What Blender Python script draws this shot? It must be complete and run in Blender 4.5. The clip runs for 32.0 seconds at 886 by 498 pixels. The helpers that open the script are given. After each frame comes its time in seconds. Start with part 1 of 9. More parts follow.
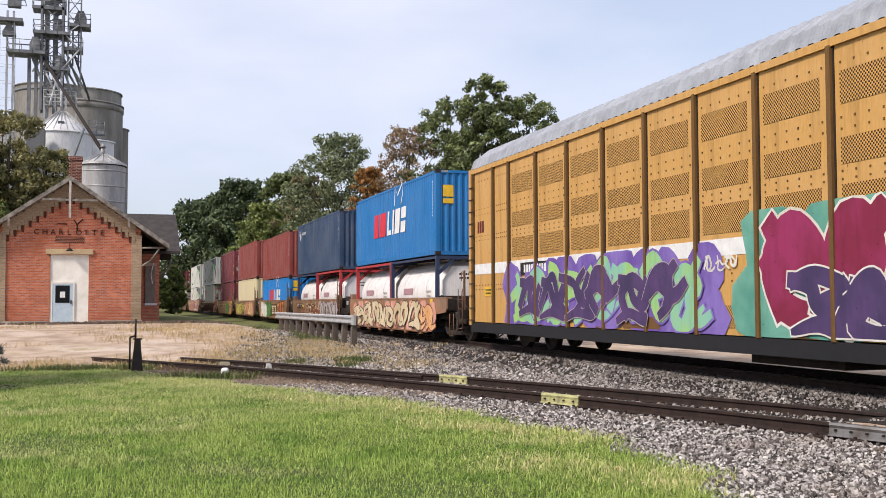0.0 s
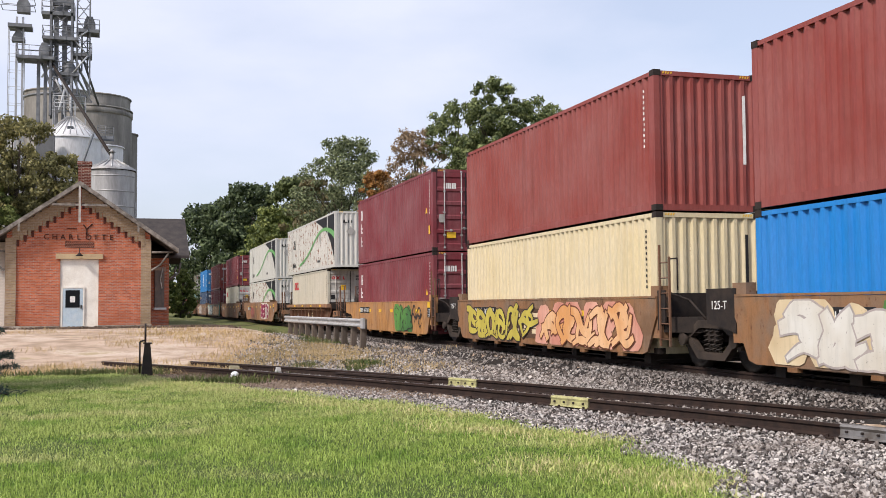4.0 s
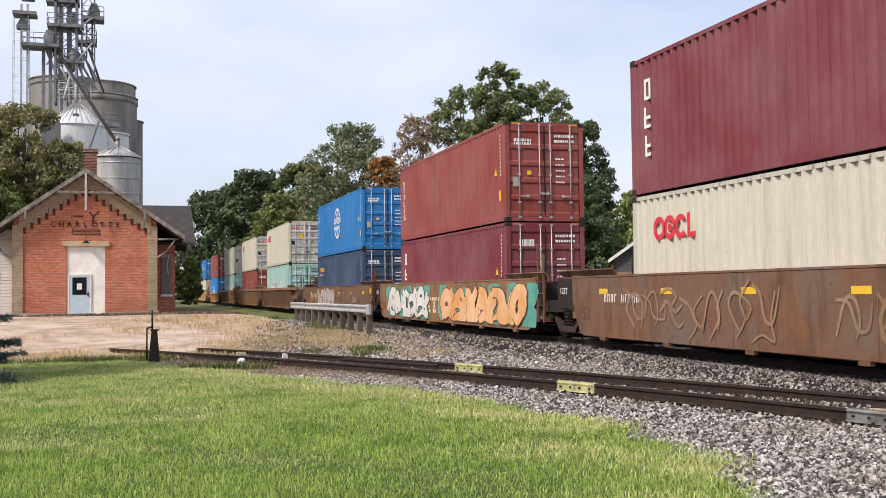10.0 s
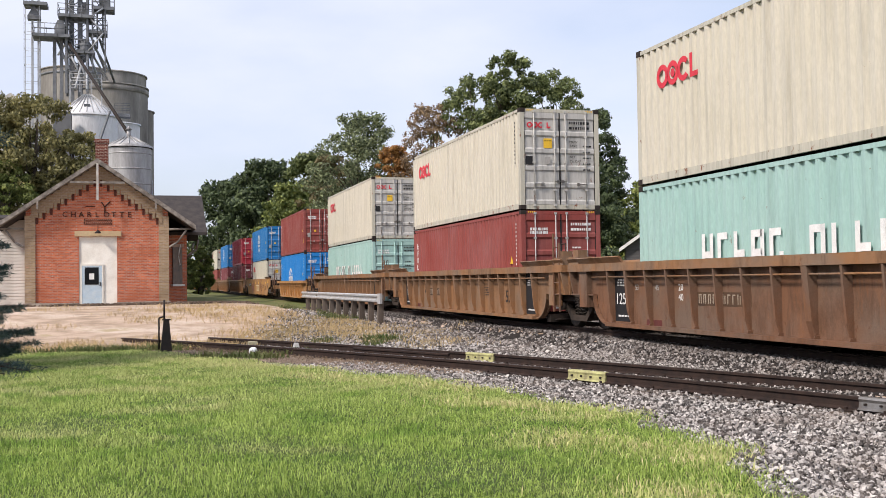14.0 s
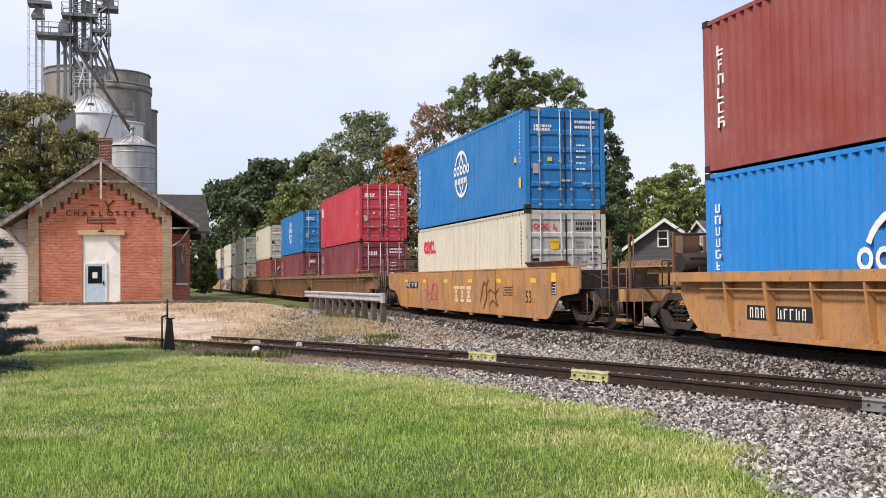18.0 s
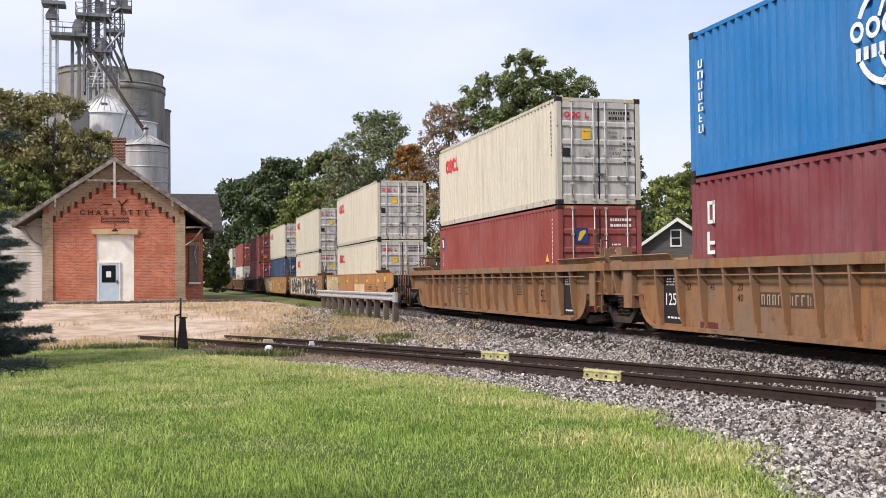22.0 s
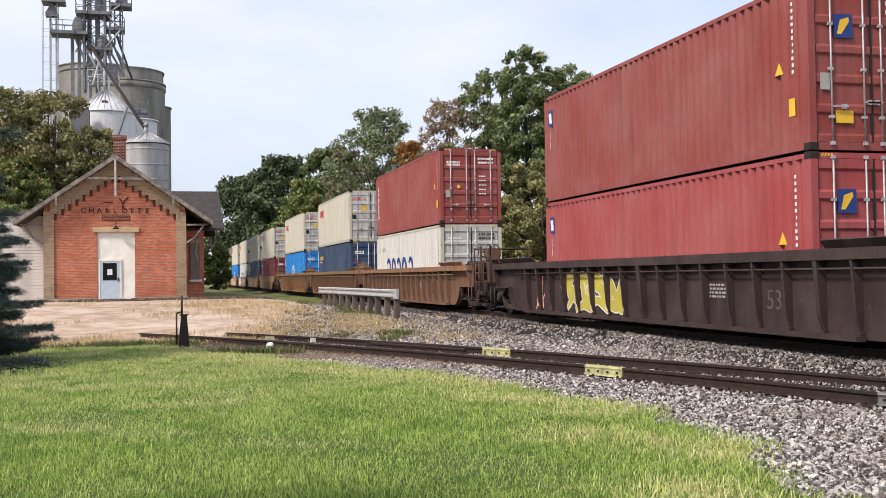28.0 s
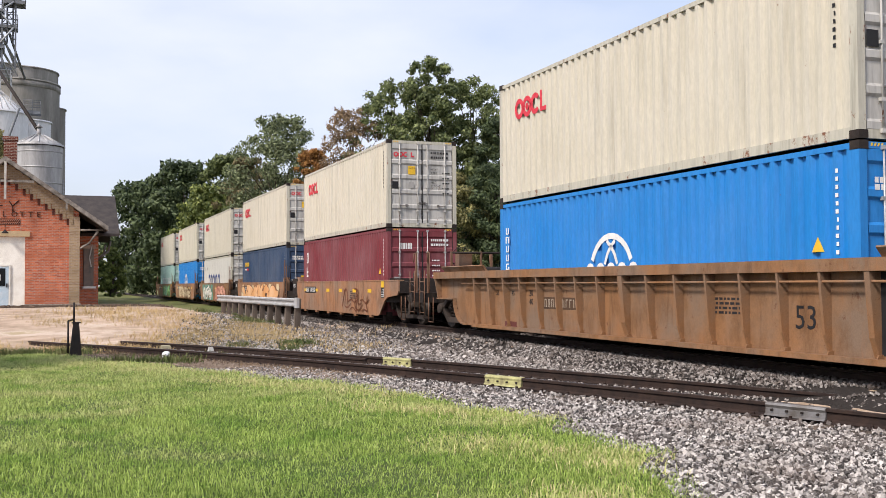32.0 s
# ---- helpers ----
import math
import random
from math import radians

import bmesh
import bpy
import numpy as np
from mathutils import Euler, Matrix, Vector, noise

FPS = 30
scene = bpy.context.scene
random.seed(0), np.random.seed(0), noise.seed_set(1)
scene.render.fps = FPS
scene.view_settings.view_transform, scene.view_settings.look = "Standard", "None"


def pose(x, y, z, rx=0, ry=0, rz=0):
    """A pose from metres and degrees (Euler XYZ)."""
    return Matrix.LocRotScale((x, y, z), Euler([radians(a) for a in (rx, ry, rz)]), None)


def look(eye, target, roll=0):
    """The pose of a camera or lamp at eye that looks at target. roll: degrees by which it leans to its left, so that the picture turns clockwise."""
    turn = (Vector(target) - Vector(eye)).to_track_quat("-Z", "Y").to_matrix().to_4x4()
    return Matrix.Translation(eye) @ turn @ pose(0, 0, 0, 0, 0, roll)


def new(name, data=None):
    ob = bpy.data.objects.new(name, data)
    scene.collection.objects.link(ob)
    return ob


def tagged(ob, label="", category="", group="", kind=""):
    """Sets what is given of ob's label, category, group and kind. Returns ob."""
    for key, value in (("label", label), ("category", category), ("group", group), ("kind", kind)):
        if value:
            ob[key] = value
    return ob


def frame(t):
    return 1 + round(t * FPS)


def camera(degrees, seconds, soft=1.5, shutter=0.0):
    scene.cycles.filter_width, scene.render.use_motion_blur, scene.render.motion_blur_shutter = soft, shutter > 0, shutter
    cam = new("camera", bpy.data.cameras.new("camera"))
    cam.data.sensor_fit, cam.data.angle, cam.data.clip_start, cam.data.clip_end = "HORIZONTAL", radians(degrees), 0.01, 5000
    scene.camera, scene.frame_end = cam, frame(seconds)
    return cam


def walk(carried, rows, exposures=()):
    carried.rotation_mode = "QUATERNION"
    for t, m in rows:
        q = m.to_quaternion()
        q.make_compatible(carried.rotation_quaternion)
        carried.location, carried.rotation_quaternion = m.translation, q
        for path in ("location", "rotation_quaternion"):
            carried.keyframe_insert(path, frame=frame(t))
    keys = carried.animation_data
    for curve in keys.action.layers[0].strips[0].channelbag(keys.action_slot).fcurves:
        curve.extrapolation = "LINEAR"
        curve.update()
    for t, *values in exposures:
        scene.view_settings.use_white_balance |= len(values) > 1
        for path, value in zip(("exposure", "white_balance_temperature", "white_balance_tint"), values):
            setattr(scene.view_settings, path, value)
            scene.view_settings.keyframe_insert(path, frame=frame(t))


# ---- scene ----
EYE = Vector((0, 0, 1.70))


def aim(yaw, pitch, roll):
    """The camera's pose from its turn to the right of the track, its rise and its lean, in degrees."""
    y, p = radians(yaw), radians(pitch)
    way = Vector((math.sin(y) * math.cos(p), math.cos(y) * math.cos(p), math.sin(p)))
    return look(EYE, EYE + way, roll)


cam = camera(46.16, 32.0, 0.5)
walk(cam, [
    (0.0, aim(17.960, 2.900, -0.175)),
    (0.5, aim(17.910, 2.948, -0.071)),
    (1.0, aim(17.824, 2.997, -0.222)),
    (1.5, aim(17.771, 3.095, -0.199)),
    (2.0, aim(17.731, 3.163, -0.265)),
    (2.5, aim(17.690, 3.192, -0.282)),
    (3.0, aim(17.624, 3.166, -0.374)),
    (3.5, aim(17.542, 3.121, -0.425)),
    (5.5, aim(17.354, 2.932, -0.399)),
    (6.0, aim(17.345, 2.921, -0.348)),
    (6.5, aim(17.339, 2.883, -0.385)),
    (7.0, aim(17.335, 2.838, -0.395)),
    (7.5, aim(17.340, 2.750, -0.431)),
    (8.0, aim(17.344, 2.641, -0.496)),
    (8.5, aim(17.337, 2.521, -0.594)),
    (9.0, aim(17.313, 2.420, -0.575)),
    (9.5, aim(17.251, 2.334, -0.597)),
    (10.0, aim(17.153, 2.288, -0.656)),
    (10.5, aim(17.044, 2.288, -0.635)),
    (11.0, aim(16.950, 2.293, -0.592)),
    (11.5, aim(16.818, 2.295, -0.563)),
    (12.0, aim(16.723, 2.251, -0.522)),
    (12.5, aim(16.633, 2.143, -0.606)),
    (13.0, aim(16.575, 1.998, -0.651)),
    (13.5, aim(16.564, 1.854, -0.664)),
    (14.0, aim(16.551, 1.698, -0.781)),
    (14.5, aim(16.517, 1.607, -0.787)),
    (16.5, aim(16.422, 1.699, -0.658)),
    (17.0, aim(16.433, 1.709, -0.660)),
    (17.5, aim(16.429, 1.710, -0.654)),
    (18.0, aim(16.386, 1.670, -0.672)),
    (18.5, aim(16.318, 1.667, -0.597)),
    (19.0, aim(16.212, 1.639, -0.660)),
    (19.5, aim(16.110, 1.598, -0.791)),
    (20.0, aim(16.007, 1.600, -0.707)),
    (20.5, aim(15.925, 1.551, -0.766)),
    (21.0, aim(15.841, 1.551, -0.696)),
    (21.5, aim(15.772, 1.560, -0.717)),
    (22.0, aim(15.704, 1.638, -0.635)),
    (22.5, aim(15.684, 1.703, -0.656)),
    (23.0, aim(15.698, 1.744, -0.670)),
    (23.5, aim(15.740, 1.697, -0.819)),
    (24.0, aim(15.771, 1.622, -0.912)),
    (24.5, aim(15.764, 1.528, -0.928)),
    (25.0, aim(15.714, 1.412, -0.997)),
    (25.5, aim(15.670, 1.312, -1.050)),
    (27.5, aim(15.609, 1.425, -0.834)),
    (28.0, aim(15.648, 1.445, -0.845)),
    (28.5, aim(15.687, 1.469, -0.702)),
    (29.0, aim(15.697, 1.450, -0.696)),
    (29.5, aim(15.713, 1.428, -0.669)),
    (30.0, aim(15.731, 1.420, -0.633)),
    (30.5, aim(15.795, 1.427, -0.582)),
    (31.0, aim(15.988, 1.483, -0.526)),
    (31.5, aim(17.262, 1.645, -0.410)),
    (32.0, aim(21.047, 1.932, -0.255)),
], [(0.0, 0.22, 6500, 14), (3.0, 0.24, 6500, 14), (6.0, 0.24, 6500, 14), (12.0, 0.28, 6500, 14), (20.0, 0.30, 6500, 14), (28.0, 0.35, 6500, 14), (32.0, 0.33, 6500, 14)])

# ---- light ----
SUN_AZ, SUN_EL = radians(243), radians(45)
world = bpy.data.worlds.new("sky")
scene.world = world
world.use_nodes = True
wn, wl = world.node_tree.nodes, world.node_tree.links
sky = wn.new("ShaderNodeTexSky")
sky.sky_type, sky.sun_disc = "NISHITA", False
sky.sun_elevation, sky.sun_rotation, sky.dust_density, sky.air_density = SUN_EL, SUN_AZ, 2.5, 1.0
gain = wn.new("ShaderNodeVectorMath")
gain.operation = "SCALE"
gain.inputs["Scale"].default_value = 0.15
wl.new(sky.outputs[0], gain.inputs[0])
# thin high cloud over the whole sky
geo = wn.new("ShaderNodeTexCoord")
stretch = wn.new("ShaderNodeMapping")
stretch.inputs["Scale"].default_value = (1.0, 1.0, 2.6)
wl.new(geo.outputs["Generated"], stretch.inputs[0])
cloud = wn.new("ShaderNodeTexNoise")
cloud.inputs["Scale"].default_value, cloud.inputs["Detail"].default_value, cloud.inputs["Roughness"].default_value = 2.2, 6.0, 0.5
wl.new(stretch.outputs[0], cloud.inputs["Vector"])
cover = wn.new("ShaderNodeMapRange")
cover.inputs["From Min"].default_value, cover.inputs["From Max"].default_value = 0.36, 0.60
cover.inputs["To Min"].default_value, cover.inputs["To Max"].default_value = 0.50, 0.97
wl.new(cloud.outputs["Fac"], cover.inputs["Value"])
veil = wn.new("ShaderNodeMix")
veil.data_type = "RGBA"
veil.inputs["B"].default_value = (0.70, 0.755, 0.885, 1)
wl.new(cover.outputs[0], veil.inputs["Factor"])
wl.new(gain.outputs[0], veil.inputs["A"])
back = wn["Background"]
back.inputs["Strength"].default_value = 1.0
wl.new(veil.outputs["Result"], back.inputs["Color"])
sun_data = bpy.data.lights.new("sun", "SUN")
sun_data.energy, sun_data.angle, sun_data.color = 3.7, radians(11), (1.0, 0.925, 0.83)
sun = new("sun", sun_data)
sun_way = Vector((math.sin(SUN_AZ) * math.cos(SUN_EL), math.cos(SUN_AZ) * math.cos(SUN_EL), math.sin(SUN_EL)))
sun.matrix_world = look(sun_way * 100, (0, 0, 0))

# ---- materials ----
MATS = {}


def ramp_node(nt, source, lo, hi, a, b):
    n = nt.nodes.new("ShaderNodeMapRange")
    for key, value in (("From Min", lo), ("From Max", hi), ("To Min", a), ("To Max", b)):
        n.inputs[key].default_value = value
    nt.links.new(source, n.inputs["Value"])
    return n.outputs[0]


def noise_node(nt, coords, scale, detail=4.0, stretch=(1, 1, 1), rough=0.6):
    m = nt.nodes.new("ShaderNodeMapping")
    m.inputs["Scale"].default_value = stretch
    nt.links.new(coords, m.inputs[0])
    n = nt.nodes.new("ShaderNodeTexNoise")
    n.inputs["Scale"].default_value, n.inputs["Detail"].default_value, n.inputs["Roughness"].default_value = scale, detail, rough
    nt.links.new(m.outputs[0], n.inputs["Vector"])
    return n.outputs["Fac"]


def mix_node(nt, factor, a, b, mode="MIX"):
    n = nt.nodes.new("ShaderNodeMix")
    n.data_type, n.blend_type = "RGBA", mode
    for socket, value in ((n.inputs["Factor"], factor), (n.inputs["A"], a), (n.inputs["B"], b)):
        if isinstance(value, bpy.types.NodeSocket):
            nt.links.new(value, socket)
        elif isinstance(value, (int, float)):
            socket.default_value = value
        else:
            socket.default_value = (*value[:3], 1)
    return n.outputs["Result"]


def start(name, rough=0.7, metal=0.0):
    m = bpy.data.materials.new(name)
    m.use_nodes = True
    nt = m.node_tree
    b = nt.nodes["Principled BSDF"]
    b.inputs["Roughness"].default_value, b.inputs["Metallic"].default_value = rough, metal
    b.inputs["Specular IOR Level"].default_value = 0.22 if rough > 0.58 else 0.35
    co = nt.nodes.new("ShaderNodeTexCoord").outputs["Object"]
    return m, nt, b, co


def bump_in(nt, b, height, strength=0.3, distance=0.01):
    n = nt.nodes.new("ShaderNodeBump")
    n.inputs["Strength"].default_value, n.inputs["Distance"].default_value = strength, distance
    nt.links.new(height, n.inputs["Height"])
    nt.links.new(n.outputs[0], b.inputs["Normal"])


def surface(name, col, col2=None, rough=0.75, metal=0.0, scale=3.0, fine=40.0, bump=0.25, dist=0.01, spread=0.35, stretch=(1, 1, 1), random_piece=0.0):
    """Two colours mixed at two scales, with fine relief."""
    if name in MATS:
        return MATS[name]
    m, nt, b, co = start(name, rough, metal)
    col2 = col2 or tuple(c * 0.6 for c in col)
    big = ramp_node(nt, noise_node(nt, co, scale, 5, stretch), 0.5 - spread / 2, 0.5 + spread / 2, 0, 1)
    small = noise_node(nt, co, fine, 3, stretch)
    c = mix_node(nt, big, col, col2)
    c = mix_node(nt, 1.0, c, mix_node(nt, small, (0.72, 0.72, 0.72), (1.25, 1.25, 1.25)), "MULTIPLY")
    if random_piece:
        info = nt.nodes.new("ShaderNodeObjectInfo")
        v = ramp_node(nt, info.outputs["Random"], 0, 1, 1 - random_piece, 1 + random_piece)
        h = nt.nodes.new("ShaderNodeHueSaturation")
        nt.links.new(v, h.inputs["Value"])
        nt.links.new(c, h.inputs["Color"])
        c = h.outputs[0]
    nt.links.new(c, b.inputs["Base Color"])
    if bump:
        bump_in(nt, b, small, bump, dist)
    MATS[name] = m
    return m


def paint(name, col, fade=0.25, rust=0.12, grime=0.35, rough=0.5):
    """Weathered paint on steel: faded patches, rain streaks of dirt, and rust that breaks through in places."""
    if name in MATS:
        return MATS[name]
    m, nt, b, co = start(name, rough)
    pale = tuple(c + (0.62 - c) * fade * 0.6 for c in col)
    c = mix_node(nt, ramp_node(nt, noise_node(nt, co, 0.55, 4), 0.35, 0.7, 0, 1), col, pale)
    streak = noise_node(nt, co, 5.0, 5, (1, 1, 0.07), 0.65)
    c = mix_node(nt, ramp_node(nt, streak, 0.49, 0.74, 0, grime * 1.35), c, tuple(x * 0.36 + 0.012 for x in col))
    c = mix_node(nt, ramp_node(nt, noise_node(nt, co, 26, 3, (1, 1, 0.25)), 0.35, 0.75, 0.0, 0.30), c, tuple(x * 0.52 for x in col))
    spots = ramp_node(nt, noise_node(nt, co, 3.4, 7, (1, 1, 0.6), 0.72), 0.70 - rust * 0.35, 0.74 - rust * 0.3, 0, 1)
    c = mix_node(nt, spots, c, mix_node(nt, noise_node(nt, co, 30, 2), (0.10, 0.035, 0.016), (0.26, 0.10, 0.045)))
    nt.links.new(c, b.inputs["Base Color"])
    nt.links.new(ramp_node(nt, streak, 0.3, 0.8, rough - 0.08, rough + 0.28), b.inputs["Roughness"])
    bump_in(nt, b, noise_node(nt, co, 9, 4), 0.12, 0.01)
    MATS[name] = m
    return m


def leafy(nt, b, colour, share=0.35):
    """Let some of the light through thin leaves and blades."""
    t = nt.nodes.new("ShaderNodeBsdfTranslucent")
    nt.links.new(colour, t.inputs["Color"])
    mixer = nt.nodes.new("ShaderNodeMixShader")
    mixer.inputs[0].default_value = share
    nt.links.new(b.outputs[0], mixer.inputs[1])
    nt.links.new(t.outputs[0], mixer.inputs[2])
    nt.links.new(mixer.outputs[0], nt.nodes["Material Output"].inputs["Surface"])


def plain(name, col, rough=0.6, metal=0.0):
    return surface(name, col, tuple(c * 0.8 for c in col), rough, metal, 4.0, 60.0, 0.1, 0.003)


# ---- mesh building ----
class MB:
    """A mesh in the making: corners, faces, and which faces are smooth."""

    def __init__(self):
        self.v, self.f, self.s = [], [], []

    def face(self, pts, smooth=False):
        n = len(self.v)
        self.v += [tuple(p) for p in pts]
        self.f.append(tuple(range(n, n + len(pts))))
        self.s.append(smooth)
        return self

    def box(self, x0, x1, y0, y1, z0, z1):
        n = len(self.v)
        self.v += [(x, y, z) for z in (z0, z1) for x, y in ((x0, y0), (x1, y0), (x1, y1), (x0, y1))]
        for q in ((3, 2, 1, 0), (4, 5, 6, 7), (0, 1, 5, 4), (1, 2, 6, 5), (2, 3, 7, 6), (3, 0, 4, 7)):
            self.f.append(tuple(n + i for i in q))
            self.s.append(False)
        return self

    def prism(self, pts, axis, a, b):
        """A flat outline (two coordinates in x, y, z order without the axis) drawn out along the axis from a to b."""
        def at(p, w):
            q = list(p)
            q.insert("xyz".index(axis), w)
            return tuple(q)
        n, k = len(self.v), len(pts)
        self.v += [at(p, a) for p in pts] + [at(p, b) for p in pts]
        area = sum(pts[i][0] * pts[(i + 1) % k][1] - pts[(i + 1) % k][0] * pts[i][1] for i in range(k))
        flip = (area > 0) == (axis != "y")
        lo, hi = tuple(n + i for i in range(k)), tuple(n + k + i for i in range(k))
        self.f += [lo[::-1], hi] if flip else [lo, hi[::-1]]
        for i in range(k):
            j = (i + 1) % k
            q = (n + i, n + j, n + k + j, n + k + i)
            self.f.append(q if flip else q[::-1])
        self.s += [False] * (k + 2)
        return self

    def cyl(self, p, q, r, r2=None, n=10, caps=True):
        p, q = Vector(p), Vector(q)
        r2 = r if r2 is None else r2
        d = (q - p).normalized()
        u = d.orthogonal().normalized()
        w = d.cross(u)
        k = len(self.v)
        for i in range(n):
            a = 2 * math.pi * i / n
            e = u * math.cos(a) + w * math.sin(a)
            self.v += [tuple(p + e * r), tuple(q + e * r2)]
        for i in range(n):
            j = (i + 1) % n
            self.f.append((k + 2 * i, k + 2 * j, k + 2 * j + 1, k + 2 * i + 1))
            self.s.append(True)
        if caps:
            self.f += [tuple(k + 2 * i for i in range(n))[::-1], tuple(k + 2 * i + 1 for i in range(n))]
            self.s += [False, False]
        return self

    def line(self, pts, r, n=6):
        for a, b in zip(pts, pts[1:]):
            self.cyl(a, b, r, n=n)
        return self

    def tube(self, pts, r, n=5):
        """One unbroken bent tube along the points."""
        k = len(self.v)
        for i, p in enumerate(pts):
            d = (Vector(pts[min(i + 1, len(pts) - 1)]) - Vector(pts[max(i - 1, 0)])).normalized()
            u = d.cross(Vector((0.3, 0.2, 1))).normalized()
            w = d.cross(u)
            self.v += [tuple(Vector(p) + (u * math.cos(2 * math.pi * j / n) + w * math.sin(2 * math.pi * j / n)) * r) for j in range(n)]
        for i in range(len(pts) - 1):
            for j in range(n):
                a, b = k + i * n + j, k + i * n + (j + 1) % n
                self.f.append((a, b, b + n, a + n))
                self.s.append(True)
        return self

    def lathe(self, profile, n=24, centre=(0, 0, 0)):
        """Rings of (radius, height) about the z axis."""
        k, c = len(self.v), centre
        for r, z in profile:
            self.v += [(c[0] + r * math.cos(2 * math.pi * i / n), c[1] + r * math.sin(2 * math.pi * i / n), c[2] + z) for i in range(n)]
        for j in range(len(profile) - 1):
            for i in range(n):
                a, b = k + j * n + i, k + j * n + (i + 1) % n
                self.f.append((a, b, b + n, a + n))
                self.s.append(True)
        return self

    def mesh(self, name):
        me = bpy.data.meshes.new(name)
        me.from_pydata(self.v, [], self.f)
        me.polygons.foreach_set("use_smooth", self.s)
        me.update()
        return me


STUFF = {"rivet_row", "emblem", "number_lettering", "serial_lettering", "data_plate", "stencil_lettering", "underside_framing", "name_plate", "limb_tangle", "graffiti", "hazard_strip", "emblem_bars", "railing"}


def part(name, mb, material, parent=None, label="", m=None):
    """One mesh object, from a mesh in the making or from a mesh that alike pieces share."""
    me = mb.mesh(name) if isinstance(mb, MB) else mb
    ob = new(name, me)
    if not me.materials:
        me.materials.append(material)
    elif me.materials[0] != material:
        ob.material_slots[0].link = "OBJECT"
        ob.material_slots[0].material = material
    if parent:
        ob.parent = parent
    if m is not None:
        ob.matrix_basis = m
    return tagged(ob, label, kind="stuff" if name in STUFF else "")


def empty(name, m=None):
    ob = new(name)
    ob.empty_display_size = 0.3
    if m is not None:
        ob.matrix_basis = m
    return ob


def arrays(name, verts, faces, material, smooth=False):
    """A mesh object from numpy arrays of corners and of equal-sided faces."""
    me = bpy.data.meshes.new(name)
    verts, faces = np.asarray(verts, np.float32), np.asarray(faces, np.int32)
    k = faces.shape[1]
    me.vertices.add(len(verts))
    me.vertices.foreach_set("co", verts.ravel())
    me.loops.add(faces.size)
    me.loops.foreach_set("vertex_index", faces.ravel())
    me.polygons.add(len(faces))
    me.polygons.foreach_set("loop_start", np.arange(0, faces.size, k, dtype=np.int32))
    me.polygons.foreach_set("use_smooth", np.full(len(faces), smooth))
    me.update(calc_edges=True)
    me.materials.append(material)
    return new(name, me)


LETTERS = {}


def letters(text, size, depth=0.004):
    """A flat mesh of letters from the built-in font, standing in the x-z plane, its lower left corner at the origin."""
    key = (text, size)
    if key not in LETTERS:
        cu = bpy.data.curves.new("letters", "FONT")
        cu.body, cu.size, cu.extrude, cu.resolution_u = text, size, depth / 2, 2
        ob = bpy.data.objects.new("letters", cu)
        me = bpy.data.meshes.new_from_object(ob)
        me.transform(Matrix.Rotation(radians(90), 4, "X"))
        bpy.data.objects.remove(ob)
        bpy.data.curves.remove(cu)
        LETTERS[key] = me
    return LETTERS[key]

# ---- the train ----
RAIL = 0.44          # height of the rail's head
CENTRE = 11.55       # the main track's centre line abreast of the eye
TRACK = pose(0, 0, 0, 0, 0, -0.45)     # the line bears a little to the right of north
SPEED = (15.37, 15.32, 15.22, 15.26, 15.30, 15.35, 15.43, 15.48, 15.53, 15.58, 15.63, 15.68, 15.69, 15.68, 15.76, 15.84, 15.92, 16.00, 16.06, 16.11, 16.16, 16.20, 16.23, 16.21, 16.20, 16.35, 16.44, 16.49, 16.49, 16.54, 16.60, 16.56)   # metres a second, second by second


def travel(t):
    """How far the train has come at t seconds."""
    k = min(31, int(t))
    return sum(SPEED[:k]) + SPEED[k] * (t - k)


def track_x(y):
    """The main track's centre line."""
    return CENTRE + 0.00785 * np.asarray(y, float)


GONE = {t: travel(t) for t in range(33)}
MOVING, ROLLING = [], []
steel_dark = surface("dark_steel", (0.020, 0.017, 0.016), (0.042, 0.031, 0.025), 0.7, 0.2, 5, 40, 0.3)
steel_bare = surface("bare_steel", (0.30, 0.29, 0.28), (0.16, 0.14, 0.12), 0.45, 0.7, 4, 60, 0.1)
zinc = surface("galvanised_bar", (0.48, 0.49, 0.50), (0.30, 0.29, 0.27), 0.5, 0.4, 6, 60, 0.1)
rubber = plain("black_gasket", (0.02, 0.02, 0.021), 0.7)
WHITE = plain("white_marking", (0.74, 0.74, 0.72), 0.6)
BLACK = plain("black_marking", (0.02, 0.02, 0.022), 0.6)
RED = plain("red_marking", (0.62, 0.035, 0.055), 0.55)
YELLOW = plain("yellow_label", (0.75, 0.46, 0.03), 0.5)
GREEN = plain("green_stripe", (0.15, 0.40, 0.13), 0.55)
GREYM = plain("grey_plate", (0.35, 0.34, 0.32), 0.6)
